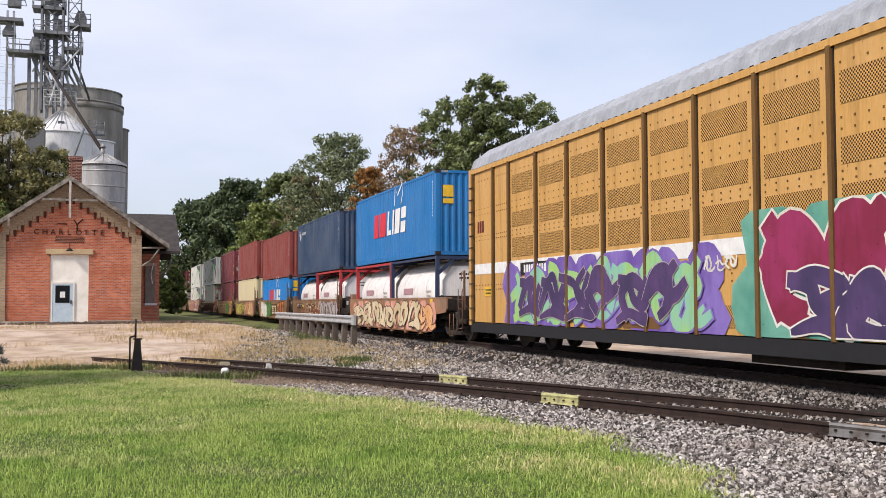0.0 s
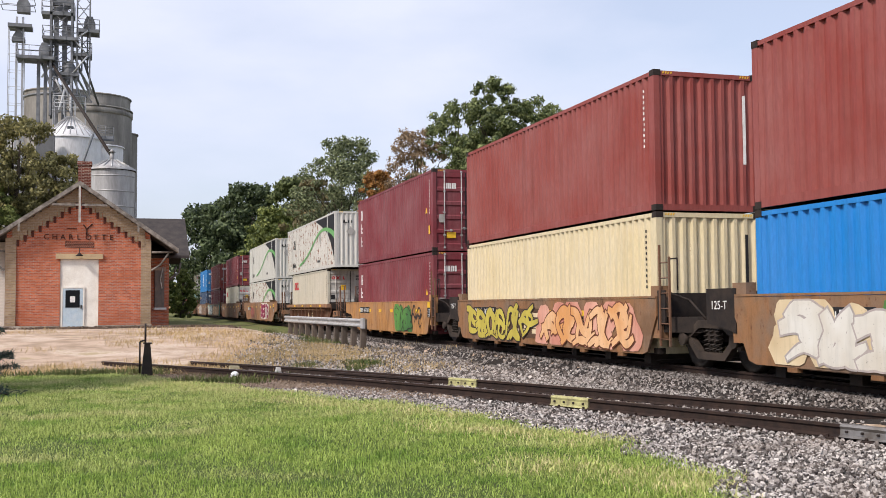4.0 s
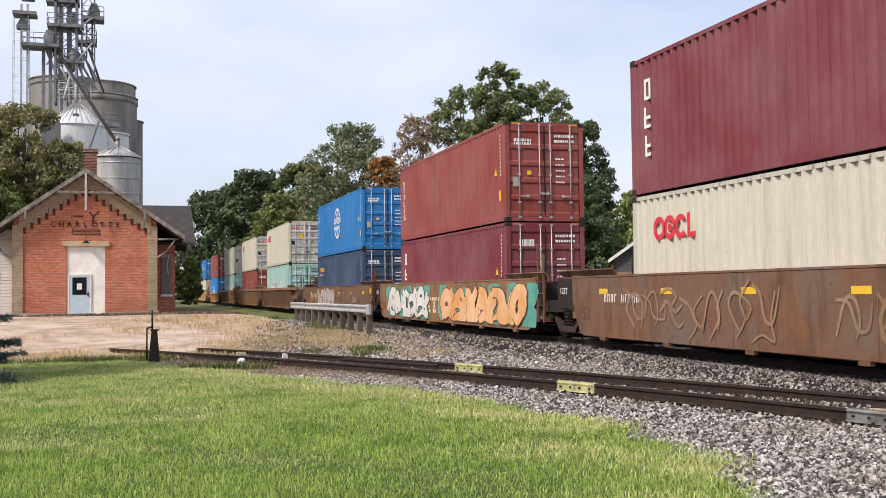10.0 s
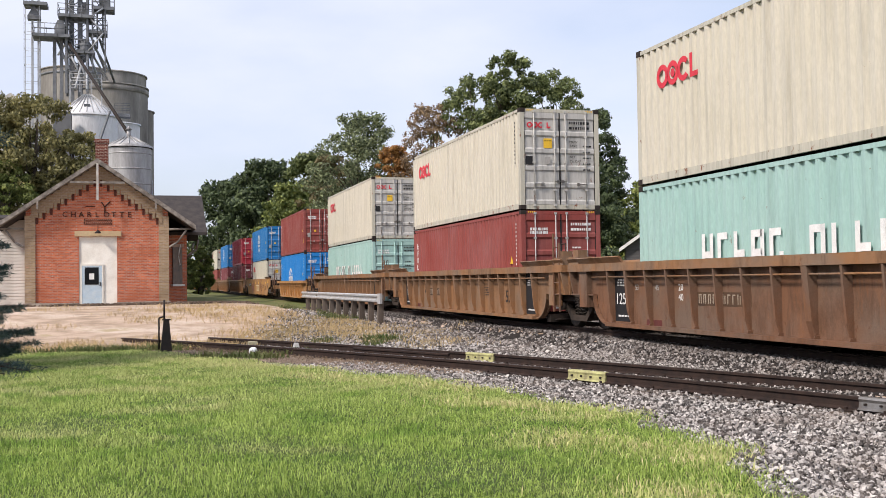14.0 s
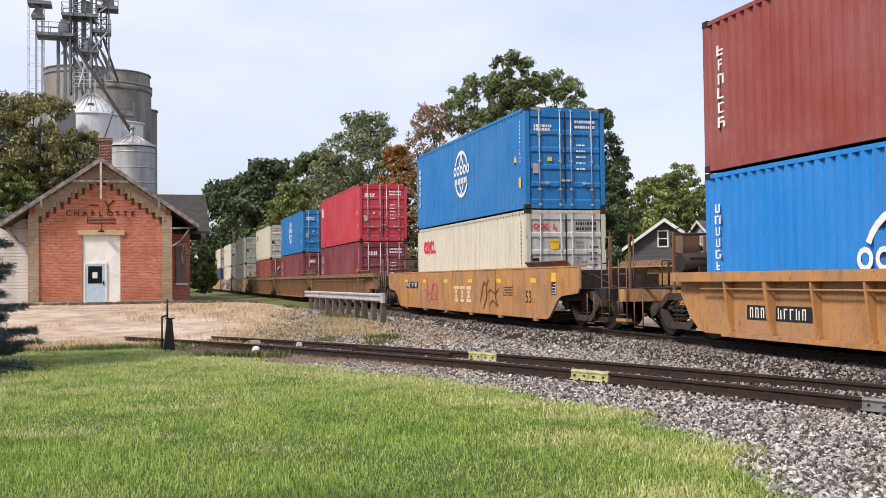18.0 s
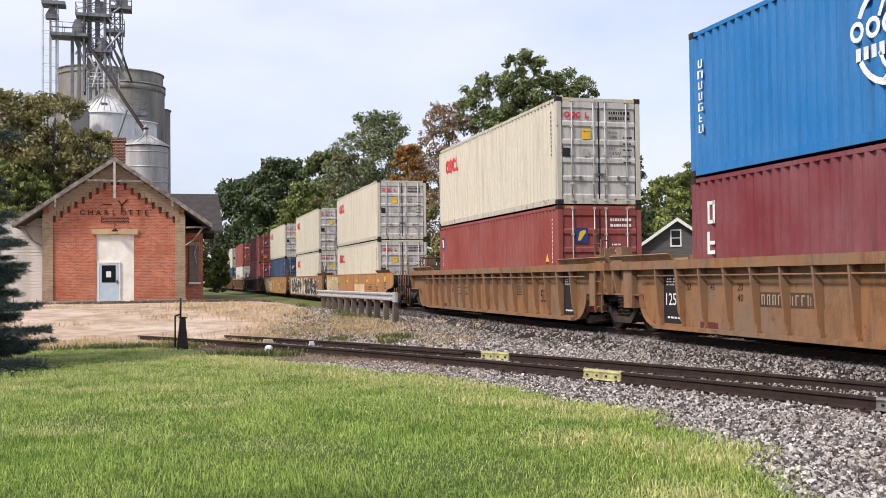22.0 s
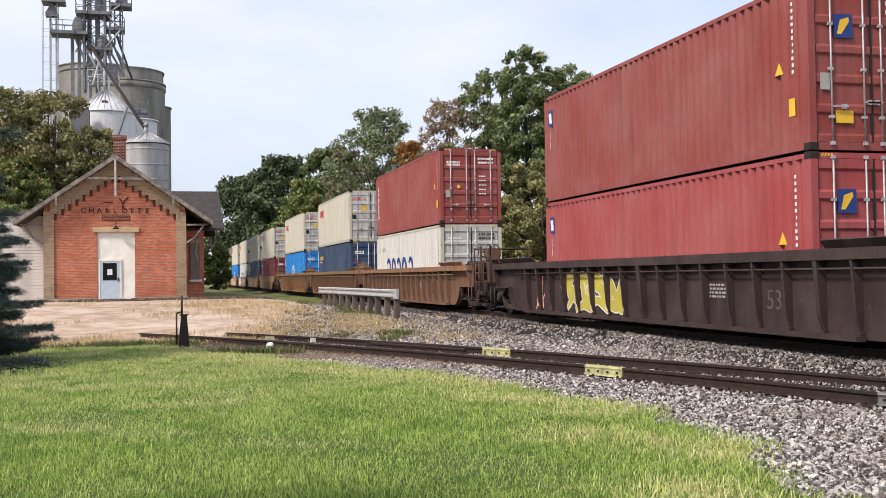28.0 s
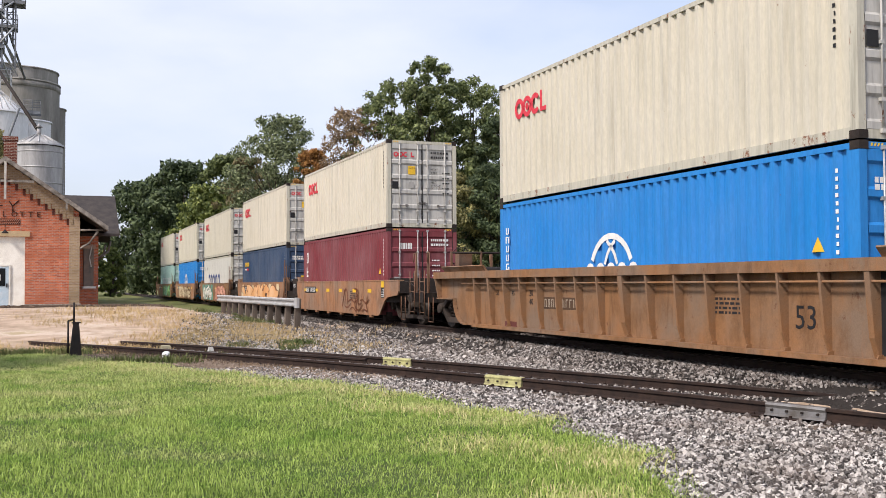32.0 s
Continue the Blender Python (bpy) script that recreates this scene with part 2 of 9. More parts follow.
BOX_PAINT = {
    "cream": paint("cream_paint", (0.53, 0.495, 0.40), 0.2, 0.09, 0.3),
    "door": paint("grey_white_door_paint", (0.455, 0.445, 0.415), 0.1, 0.20, 0.5),
    "white": paint("white_paint", (0.53, 0.525, 0.485), 0.1, 0.18, 0.32),
    "maroon": paint("maroon_paint", (0.165, 0.022, 0.030), 0.16, 0.10, 0.3),
    "brown": paint("brown_red_paint", (0.235, 0.042, 0.032), 0.14, 0.10, 0.3),
    "red": paint("red_paint", (0.42, 0.025, 0.045), 0.12, 0.05, 0.25),
    "rose": paint("rose_red_paint", (0.31, 0.050, 0.048), 0.14, 0.10, 0.3),
    "blue": paint("blue_paint", (0.005, 0.150, 0.400), 0.08, 0.08, 0.3),
    "sky": paint("bright_blue_paint", (0.005, 0.190, 0.540), 0.07, 0.04, 0.25),
    "navy": paint("navy_paint", (0.020, 0.048, 0.105), 0.14, 0.08, 0.3),
    "mint": paint("mint_paint", (0.30, 0.47, 0.43), 0.2, 0.14, 0.3),
    "edge": paint("rust_edged_pale_paint", (0.46, 0.44, 0.36), 0.1, 0.34, 0.6),
    "rusty": paint("rusty_white_paint", (0.55, 0.54, 0.49), 0.15, 0.46, 0.35),
    "buff": paint("buff_paint", (0.62, 0.53, 0.33), 0.3, 0.12, 0.25),
}
W = 2.438
CACHE = {}


def cached(key, make):
    if key not in CACHE:
        CACHE[key] = make().mesh(key[0])
    return CACHE[key]


def wave(a, b, pitch, depth, flat=0.30):
    """A trapezoid wave from a to b: places and depths."""
    n = max(1, round((b - a) / pitch))
    p = (b - a) / n
    pts = []
    for i in range(n):
        y = a + i * p
        pts += [(y, 0), (y + p * flat, 0), (y + p * 0.5, depth), (y + p * (0.5 + flat), depth)]
    return pts + [(b, 0)]


def side_mesh(length, height, face):
    """A corrugated side wall that looks to -x."""
    mb = MB()
    pts = wave(0.16, length - 0.16, 0.278, 0.058, 0.33)
    z0, z1, x = 0.16, height - 0.09, -W / 2 + 0.006
    for (a, d), (b, e) in zip(pts, pts[1:]):
        q = [(x + d, a, z0), (x + d, a, z1), (x + e, b, z1), (x + e, b, z0)]
        mb.face(q[::-1])
    mb.box(x + 0.064, x + 0.08, 0.16, length - 0.16, z0, z1)
    if face > 0:
        mb.v = [(-a, b, c) for a, b, c in mb.v]
        mb.f = [q[::-1] for q in mb.f]
    return mb


def frame_mesh(length, height, posts):
    mb = MB()
    h = W / 2
    for x in (-1, 1):
        for y in (0.0, length - 0.16):
            mb.box(min(x * h, x * (h - 0.13)), max(x * h, x * (h - 0.13)), y, y + 0.16, 0.12, height - 0.12)
        mb.box(min(x * h, x * (h - 0.06)), max(x * h, x * (h - 0.06)), 0.17, length - 0.17, 0.012, 0.165)
        mb.box(min(x * (h - 0.002), x * (h - 0.06)), max(x * (h - 0.002), x * (h - 0.06)), 0.17, length - 0.17, height - 0.10, height - 0.02)
        for y in posts:
            mb.box(min(x * (h + 0.004), x * (h - 0.09)), max(x * (h + 0.004), x * (h - 0.09)), y, y + 0.17, 0.03, height - 0.02)
    for y in (0.01, length - 0.13):
        mb.box(-h + 0.13, h - 0.13, y, y + 0.12, 0.0, 0.13)
        mb.box(-h + 0.13, h - 0.13, y, y + 0.12, height - 0.11, height - 0.015)
    return mb


def roof_mesh(length, height):
    mb = MB()
    pts = wave(0.18, length - 0.18, 0.42, -0.02)
    for (a, d), (b, e) in zip(pts, pts[1:]):
        mb.face([(-W / 2 + 0.04, a, height - 0.02 + d), (W / 2 - 0.04, a, height - 0.02 + d), (W / 2 - 0.04, b, height - 0.02 + e), (-W / 2 + 0.04, b, height - 0.02 + e)])
    mb.box(-W / 2 + 0.06, W / 2 - 0.06, 0.18, length - 0.18, height - 0.075, height - 0.055)
    return mb


def floor_mesh(length):
    mb = MB()
    for i in range(int(length / 0.6)):
        y = 0.4 + i * 0.6
        if y < length - 0.4:
            mb.box(-W / 2 + 0.062, W / 2 - 0.062, y, y + 0.05, 0.03, 0.149)
    return mb


def end_mesh(height):
    """A plain corrugated end wall that looks to -y, at y = 0."""
    mb = MB()
    pts = wave(-W / 2 + 0.13, W / 2 - 0.13, 0.25, 0.045)
    for (a, d), (b, e) in zip(pts, pts[1:]):
        mb.face([(a, 0.02 + d, 0.13), (b, 0.02 + e, 0.13), (b, 0.02 + e, height - 0.11), (a, 0.02 + d, height - 0.11)])
    mb.box(-W / 2 + 0.13, W / 2 - 0.13, 0.07, 0.085, 0.13, height - 0.11)
    return mb


def door_mesh(height, right):
    """One leaf of the rear doors, with its pressed bands, looking to -y."""
    mb = MB()
    x0, x1 = (0.022, W / 2 - 0.152) if right else (-W / 2 + 0.152, -0.022)
    z0, z1 = 0.135, height - 0.115
    n = 5
    step = (z1 - z0 - 0.16) / n
    front = [(0.012, z0)]
    for i in range(n):
        a = z0 + 0.10 + i * step
        front += [(0.012, a), (0.044, a + 0.045), (0.044, a + step - 0.145), (0.012, a + step - 0.10)]
    mb.prism(front + [(0.012, z1), (0.085, z1), (0.085, z0)], "x", x0, x1)
    return mb


def rods_mesh(height, x):
    mb = MB()
    mb.cyl((x, -0.012, 0.09), (x, -0.012, height - 0.07), 0.017, n=6)
    for z in (0.11, height - 0.09):
        mb.box(x - 0.035, x + 0.035, -0.035, 0.02, z - 0.03, z + 0.03)
    for z in (0.55, 1.35, 2.1):
        mb.box(x - 0.04, x + 0.04, -0.028, 0.03, z - 0.025, z + 0.025)
    return mb


def handle_mesh(x, z, way):
    mb = MB()
    mb.prism([(min(x, x + way), z - 0.014), (max(x, x + way), z - 0.014), (max(x, x + way), z + 0.014), (min(x, x + way), z + 0.014)], "y", -0.05, -0.032)
    mb.box(x + way * 0.8 - 0.03, x + way * 0.8 + 0.03, -0.045, 0.03, z - 0.04, z + 0.04)
    return mb


def lines_mesh(rows, x0, x1, z, step, thick, seed=1):
    """Rows of short bars, looking to -y: writing too small to read."""
    mb, rnd = MB(), random.Random(seed)
    for i in range(rows):
        x = x0
        while x < x1 - 0.03:
            w = min(rnd.uniform(0.03, 0.10), x1 - x)
            mb.box(x, x + w, 0.006, 0.0095, z - i * step - thick, z - i * step)
            x += w + 0.025
    return mb


def disc(mb, y, z, r0, r1, x, n=20, a0=0.0, a1=2 * math.pi, thick=0.003):
    """A ring, or a piece of one, standing on the -x side."""
    k = max(3, int(n * (a1 - a0) / (2 * math.pi)))
    for i in range(k):
        a, b = a0 + (a1 - a0) * i / k, a0 + (a1 - a0) * (i + 1) / k
        p = [(y + r * math.cos(q), z + r * math.sin(q)) for r, q in ((r0, a), (r1, a), (r1, b), (r0, b))]
        mb.prism(p, "x", x - thick, x)
    return mb


def spline(pts, n=6):
    """A smooth line through the points."""
    p = [pts[0]] + list(pts) + [pts[-1]]
    out = []
    for i in range(1, len(p) - 2):
        for k in range(n):
            t = k / n
            out.append(tuple(0.5 * (2 * p[i][c] + (p[i + 1][c] - p[i - 1][c]) * t + (2 * p[i - 1][c] - 5 * p[i][c] + 4 * p[i + 1][c] - p[i + 2][c]) * t * t
                             + (3 * p[i][c] - p[i - 1][c] - 3 * p[i + 1][c] + p[i + 2][c]) * t ** 3) for c in (0, 1)))
    return out + [tuple(pts[-1])]


SIDE = -W / 2 + 0.002


def emblem(kind, length, height):
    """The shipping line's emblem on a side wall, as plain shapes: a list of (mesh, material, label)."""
    x, out = SIDE, []
    if kind == "rings":          # three rings and a bar, near the far upper corner
        mb, y, z = MB(), length - 1.15, height - 0.74
        for i in range(3):
            disc(mb, y - 0.43 * i, z, 0.13, 0.245, x, 20, *((0.0, 2 * math.pi) if i < 2 else (math.pi + 0.7, 3 * math.pi - 0.7)))
        disc(mb, y - 0.43, z, 0.0, 0.09, x, 8)
        mb.prism([(y - 1.42, z - 0.23), (y - 1.12, z - 0.23), (y - 1.12, z + 0.25), (y - 1.22, z + 0.25), (y - 1.22, z - 0.13), (y - 1.42, z - 0.13)], "x", x - 0.003, x)
        out.append((mb, RED, "red ring-shaped emblem"))
    elif kind == "globe":        # a white globe of arcs with two bands of blocks
        mb, y, z = MB(), length - 5.95, height * 0.55
        disc(mb, y, z, 0.70, 0.80, x, 32, 0.45, 2.70)
        disc(mb, y, z, 0.70, 0.80, x, 32, 3.65, 5.80)
        for s in (-1, 1):
            disc(mb, y + s * 0.52, z, 0.76, 0.83, x, 28, *((2.05, 2.80) if s > 0 else (0.34, 1.09)))
            disc(mb, y + s * 0.52, z, 0.76, 0.83, x, 28, *((3.48, 4.23) if s > 0 else (5.19, 5.94)))
        for i in range(5):
            disc(mb, y + 0.74 - 0.37 * i, z + 0.13, 0.09, 0.165, x, 12)
        for i in range(8):
            mb.prism([(y + 0.66 - 0.18 * i, z - 0.33), (y + 0.77 - 0.18 * i, z - 0.33), (y + 0.77 - 0.18 * i, z - 0.13), (y + 0.66 - 0.18 * i, z - 0.13)], "x", x - 0.003, x)
        out.append((mb, WHITE, "white globe-shaped emblem"))
        out.append((tall_marks(length - 0.42, 0.5, height - 0.6, 0.16, 7), WHITE, ""))
    elif kind == "globe_low":
        mb, y, z = MB(), length - 5.4, height * 0.36
        disc(mb, y, z, 0.78, 0.90, x, 32, 0.45, 2.70)
        for s in (-1, 1):
            disc(mb, y + s * 0.55, z, 0.80, 0.88, x, 28, *((2.05, 2.80) if s > 0 else (0.34, 1.09)))
        for i in range(5):
            disc(mb, y + 0.84 - 0.42 * i, z + 0.13, 0.10, 0.185, x, 12)
        for i in range(8):
            mb.prism([(y + 0.74 - 0.2 * i, z - 0.40), (y + 0.86 - 0.2 * i, z - 0.40), (y + 0.86 - 0.2 * i, z - 0.16), (y + 0.74 - 0.2 * i, z - 0.16)], "x", x - 0.003, x)
        out.append((mb, WHITE, "white globe-shaped emblem"))
        out.append((tall_marks(length - 0.42, 0.5, height - 0.6, 0.16, 7), WHITE, ""))
    elif kind == "tall":         # a column of large white marks near the far end
        out.append((tall_marks(length - 0.75, 0.85, height - 0.5, 0.44, 3), WHITE, "column of large white marks"))
    elif kind == "column":
        out.append((tall_marks(length - 0.62, 0.62, height - 0.55, 0.20, 6), WHITE, ""))
    elif kind == "wide":         # large white blocks along the lower wall
        mb = MB()
        y = length - 2.6
        rnd = random.Random(3)
        for i in range(13):
            if i != 5:
                barred(mb, y, 0.95, 0.40, 0.80, rnd, x)
            y -= 0.56
        out.append((mb, WHITE, "large white blocks of lettering"))
    elif kind == "navyword":     # dark blue rings and blocks on white
        mb = MB()
        for i, y in enumerate((length - 2.7, length - 3.75, length - 4.8, length - 5.9, length - 7.1)):
            disc(mb, y, 1.36, 0.22, 0.42, x, 16, *((0, 2 * math.pi) if i % 2 else (0.5, 5.4)))
        out.append((mb, plain("dark_blue_marking", (0.02, 0.05, 0.20)), "dark blue ring lettering"))
        mb2 = MB()
        disc(mb2, length - 0.75, height - 0.7, 0.12, 0.15, x, 14)
        for i in range(3):
            mb2.prism([(length - 1.5 - 0.22 * i, height - 0.8), (length - 1.36 - 0.22 * i, height - 0.8), (length - 1.36 - 0.22 * i, height - 0.62), (length - 1.5 - 0.22 * i, height - 0.62)], "x", x - 0.003, x)
        out.append((mb2, GREYM, ""))
    elif kind == "yellowword":
        mb = MB()
        y, z = length - 0.95, height - 0.72
        for i in range(5):
            disc(mb, y - 0.26 * i, z, 0.06, 0.13, x, 10)
        out.append((mb, YELLOW, "yellow rounded lettering shapes"))
        mb = MB()
        mb.prism([(y - 1.0, z - 0.33), (y - 0.55, z - 0.33), (y - 0.45, z - 0.22), (y - 0.9, z - 0.22)], "x", x - 0.003, x)
        out.append((mb, RED, ""))
        mb = MB()
        mb.box(x - 0.003, x, y - 0.42, y + 0.1, z - 0.32, z - 0.25)
        out.append((mb, WHITE, ""))
    elif kind == "sunline":      # red and white slanted blocks under an open bird-like sign
        mb = MB()
        y, z, t = length - 3.3, height * 0.36, 0.95

        def slant(mb, a, b, c, d):
            """A block from a to b along the wall and from c to d up it, leaning with the word."""
            mb.prism([(y - a - 0.16 * c, z + c * t), (y - b - 0.16 * c, z + c * t), (y - b - 0.16 * d, z + d * t), (y - a - 0.16 * d, z + d * t)], "x", x - 0.003, x)
        for a, b, c, d in ((0.0, 0.80, 0.0, 1.0), (1.0, 1.95, 0.0, 1.0)):
            slant(mb, a, b, c, d)
        out.append((mb, RED, "red slanted lettering blocks"))
        mb = MB()
        for a, b, c, d in ((2.2, 2.42, 0.2, 1.0), (2.2, 2.80, 0.0, 0.2), (2.98, 3.2, 0.0, 1.0), (3.38, 4.06, 0.0, 1.0), (4.26, 4.92, 0.0, 0.44), (4.26, 4.92, 0.56, 1.0)):
            slant(mb, a, b, c, d)
        for a, b in (((-3.4, 1.12), (-3.5, 1.85)), ((-3.5, 1.85), (-3.85, 1.5)), ((-3.85, 1.5), (-4.5, 1.9)), ((-4.5, 1.9), (-4.6, 1.5)), ((-4.6, 1.5), (-4.35, 1.12))):
            (p, q), (r, u) = a, b
            mb.prism([(y + p, z + q * t), (y + p + 0.05, z + (q + 0.06) * t), (y + r + 0.05, z + (u + 0.06) * t), (y + r, z + u * t)], "x", x - 0.003, x)
        out.append((mb, WHITE, "white slanted lettering blocks"))
    elif kind == "horse":        # a small white curled beast and a row of marks
        mb = MB()
        y, z = length - 0.8, height - 0.72
        disc(mb, y, z, 0.10, 0.24, x, 14, 0.6, 4.4)
        disc(mb, y - 0.28, z + 0.08, 0.05, 0.2, x, 12, 2.8, 6.6)
        mb.prism([(y - 0.1, z + 0.05), (y + 0.12, z + 0.1), (y + 0.05, z + 0.34), (y - 0.06, z + 0.36)], "x", x - 0.003, x)
        for i in range(6):
            disc(mb, y - 0.72 - 0.23 * i, z + 0.16, 0.05, 0.085, x, 10)
        out.append((mb, WHITE, "white curled beast emblem"))
    elif kind == "small":
        mb = MB()
        mb.box(x - 0.003, x, length - 0.62, length - 0.30, height - 0.85, height - 0.42)
        out.append((mb, plain("dark_blue_marking", (0.02, 0.05, 0.20)), ""))
        mb = MB()
        mb.prism([(length - 0.57, height - 0.78), (length - 0.40, height - 0.78), (length - 0.33, height - 0.5), (length - 0.52, height - 0.5)], "x", x - 0.005, x - 0.003)
        out.append((mb, WHITE, ""))
        out.append((tall_marks(length - 0.45, 0.14, height - 1.0, 0.2, 2), WHITE, ""))
    elif kind == "slash":
        mb = MB()
        for s in (0, 0.32):
            mb.prism([(length - 0.85 - s, height - 1.05), (length - 0.65 - s, height - 1.05), (length - 0.52 - s, height - 0.5), (length - 0.72 - s, height - 0.5)], "x", x - 0.003, x)
        out.append((mb, WHITE, ""))
    elif kind == "hills":        # 53-foot boxes: a dark corner, a green band over a hill, slender dark strokes
        dark, band = MB(), MB()
        hill = [(0.18, 1.48), (1.0, 1.76), (1.9, 1.95), (3.1, 2.06), (4.3, 2.00), (5.5, 1.74), (7.0, 1.27), (8.5, 0.86), (10.0, 0.56), (11.3, 0.42)]
        edge = [(0.18, 0.34), (0.7, 0.95), (1.5, 1.55), (2.6, 2.03), (3.9, 2.38), (5.0, 2.62), (5.6, height - 0.14)]
        edge = spline(edge, 4)
        for (a, b), (c, e) in zip(edge, edge[1:]):
            dark.prism([(a, b), (c, e), (c, height - 0.12), (a, height - 0.12)], "x", x - 0.003, x)
        out.append((dark, BLACK, "dark corner field"))
        hill = spline(hill, 4)
        for i, ((a, b), (c, e)) in enumerate(zip(hill, hill[1:])):
            t0, t1 = (0.14 + 0.26 * math.exp(-0.16 * k) for k in (i, i + 1))
            band.prism([(a, b), (c, e), (c, e + t1), (a, b + t0)], "x", x - 0.0065, x - 0.0035)
        out.append((band, GREEN, "green hill-shaped band"))
        mb = MB()
        y, z = length - 2.55, height - 1.05
        disc(mb, y, z, 0.20, 0.28, x, 18, 1.2, 5.2)
        for p in (((-0.35, -0.28), (-0.27, 0.30)), ((-0.27, 0.30), (-0.62, -0.28)), ((-0.62, -0.28), (-0.54, 0.32))):
            (a, b), (c, e) = p
            mb.prism([(y + a, z + b), (y + a - 0.08, z + b), (y + c - 0.08, z + e), (y + c, z + e)], "x", x - 0.003, x)
        for i in range(9):
            mb.box(x - 0.003, x, y + 0.55 - 0.17 * i - 0.1, y + 0.55 - 0.17 * i, 0.42, 0.72 - 0.1 * (i % 2))
        for i in range(6):
            mb.box(x - 0.003, x, 4.2 + 0.16 * i, 4.28 + 0.16 * i, 0.42, 0.56)
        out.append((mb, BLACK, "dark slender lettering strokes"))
        mb = MB()
        for z0, y0 in ((1.75, 4.3),):
            mb.prism([(y0 - 0.22, z0), (y0, z0 - 0.3), (y0 + 0.22, z0), (y0, z0 + 0.3)], "x", x - 0.008, x)
        out.append((mb, GREYM, "grey diamond placard holder"))
    return out


def barred(mb, y, z, w, h, rnd, x):
    """One mark of upright and level bars, in the manner of a large painted character; y is its far side."""
    t = w * 0.28
    mb.box(x - 0.003, x, y - t, y, z, z + h)
    if rnd.random() < 0.6:
        mb.box(x - 0.003, x, y - w, y - w + t, z, z + h * rnd.choice((0.5, 1.0, 1.0)))
    for k in rnd.sample((0.0, 0.42, 0.84), rnd.choice((1, 2))):
        mb.box(x - 0.003, x, y - w + t * 0.5, y - t - 0.001, z + h * k, z + h * (k + 0.16))


def tall_marks(y, width, top, step, n):
    mb, rnd = MB(), random.Random(n)
    for i in range(n):
        z = top - i * step * 1.35
        w = width * rnd.uniform(0.28, 0.45)
        barred(mb, y + w / 2, z - step, w, step, rnd, SIDE)
    return mb


COLOUR_WORDS = {"cream": "cream", "white": "white", "maroon": "maroon", "brown": "reddish-brown", "red": "bright red", "rose": "faded red", "blue": "blue", "sky": "bright blue",
                "navy": "dark navy blue", "mint": "pale mint green", "rusty": "rust-streaked white", "buff": "faded buff"}


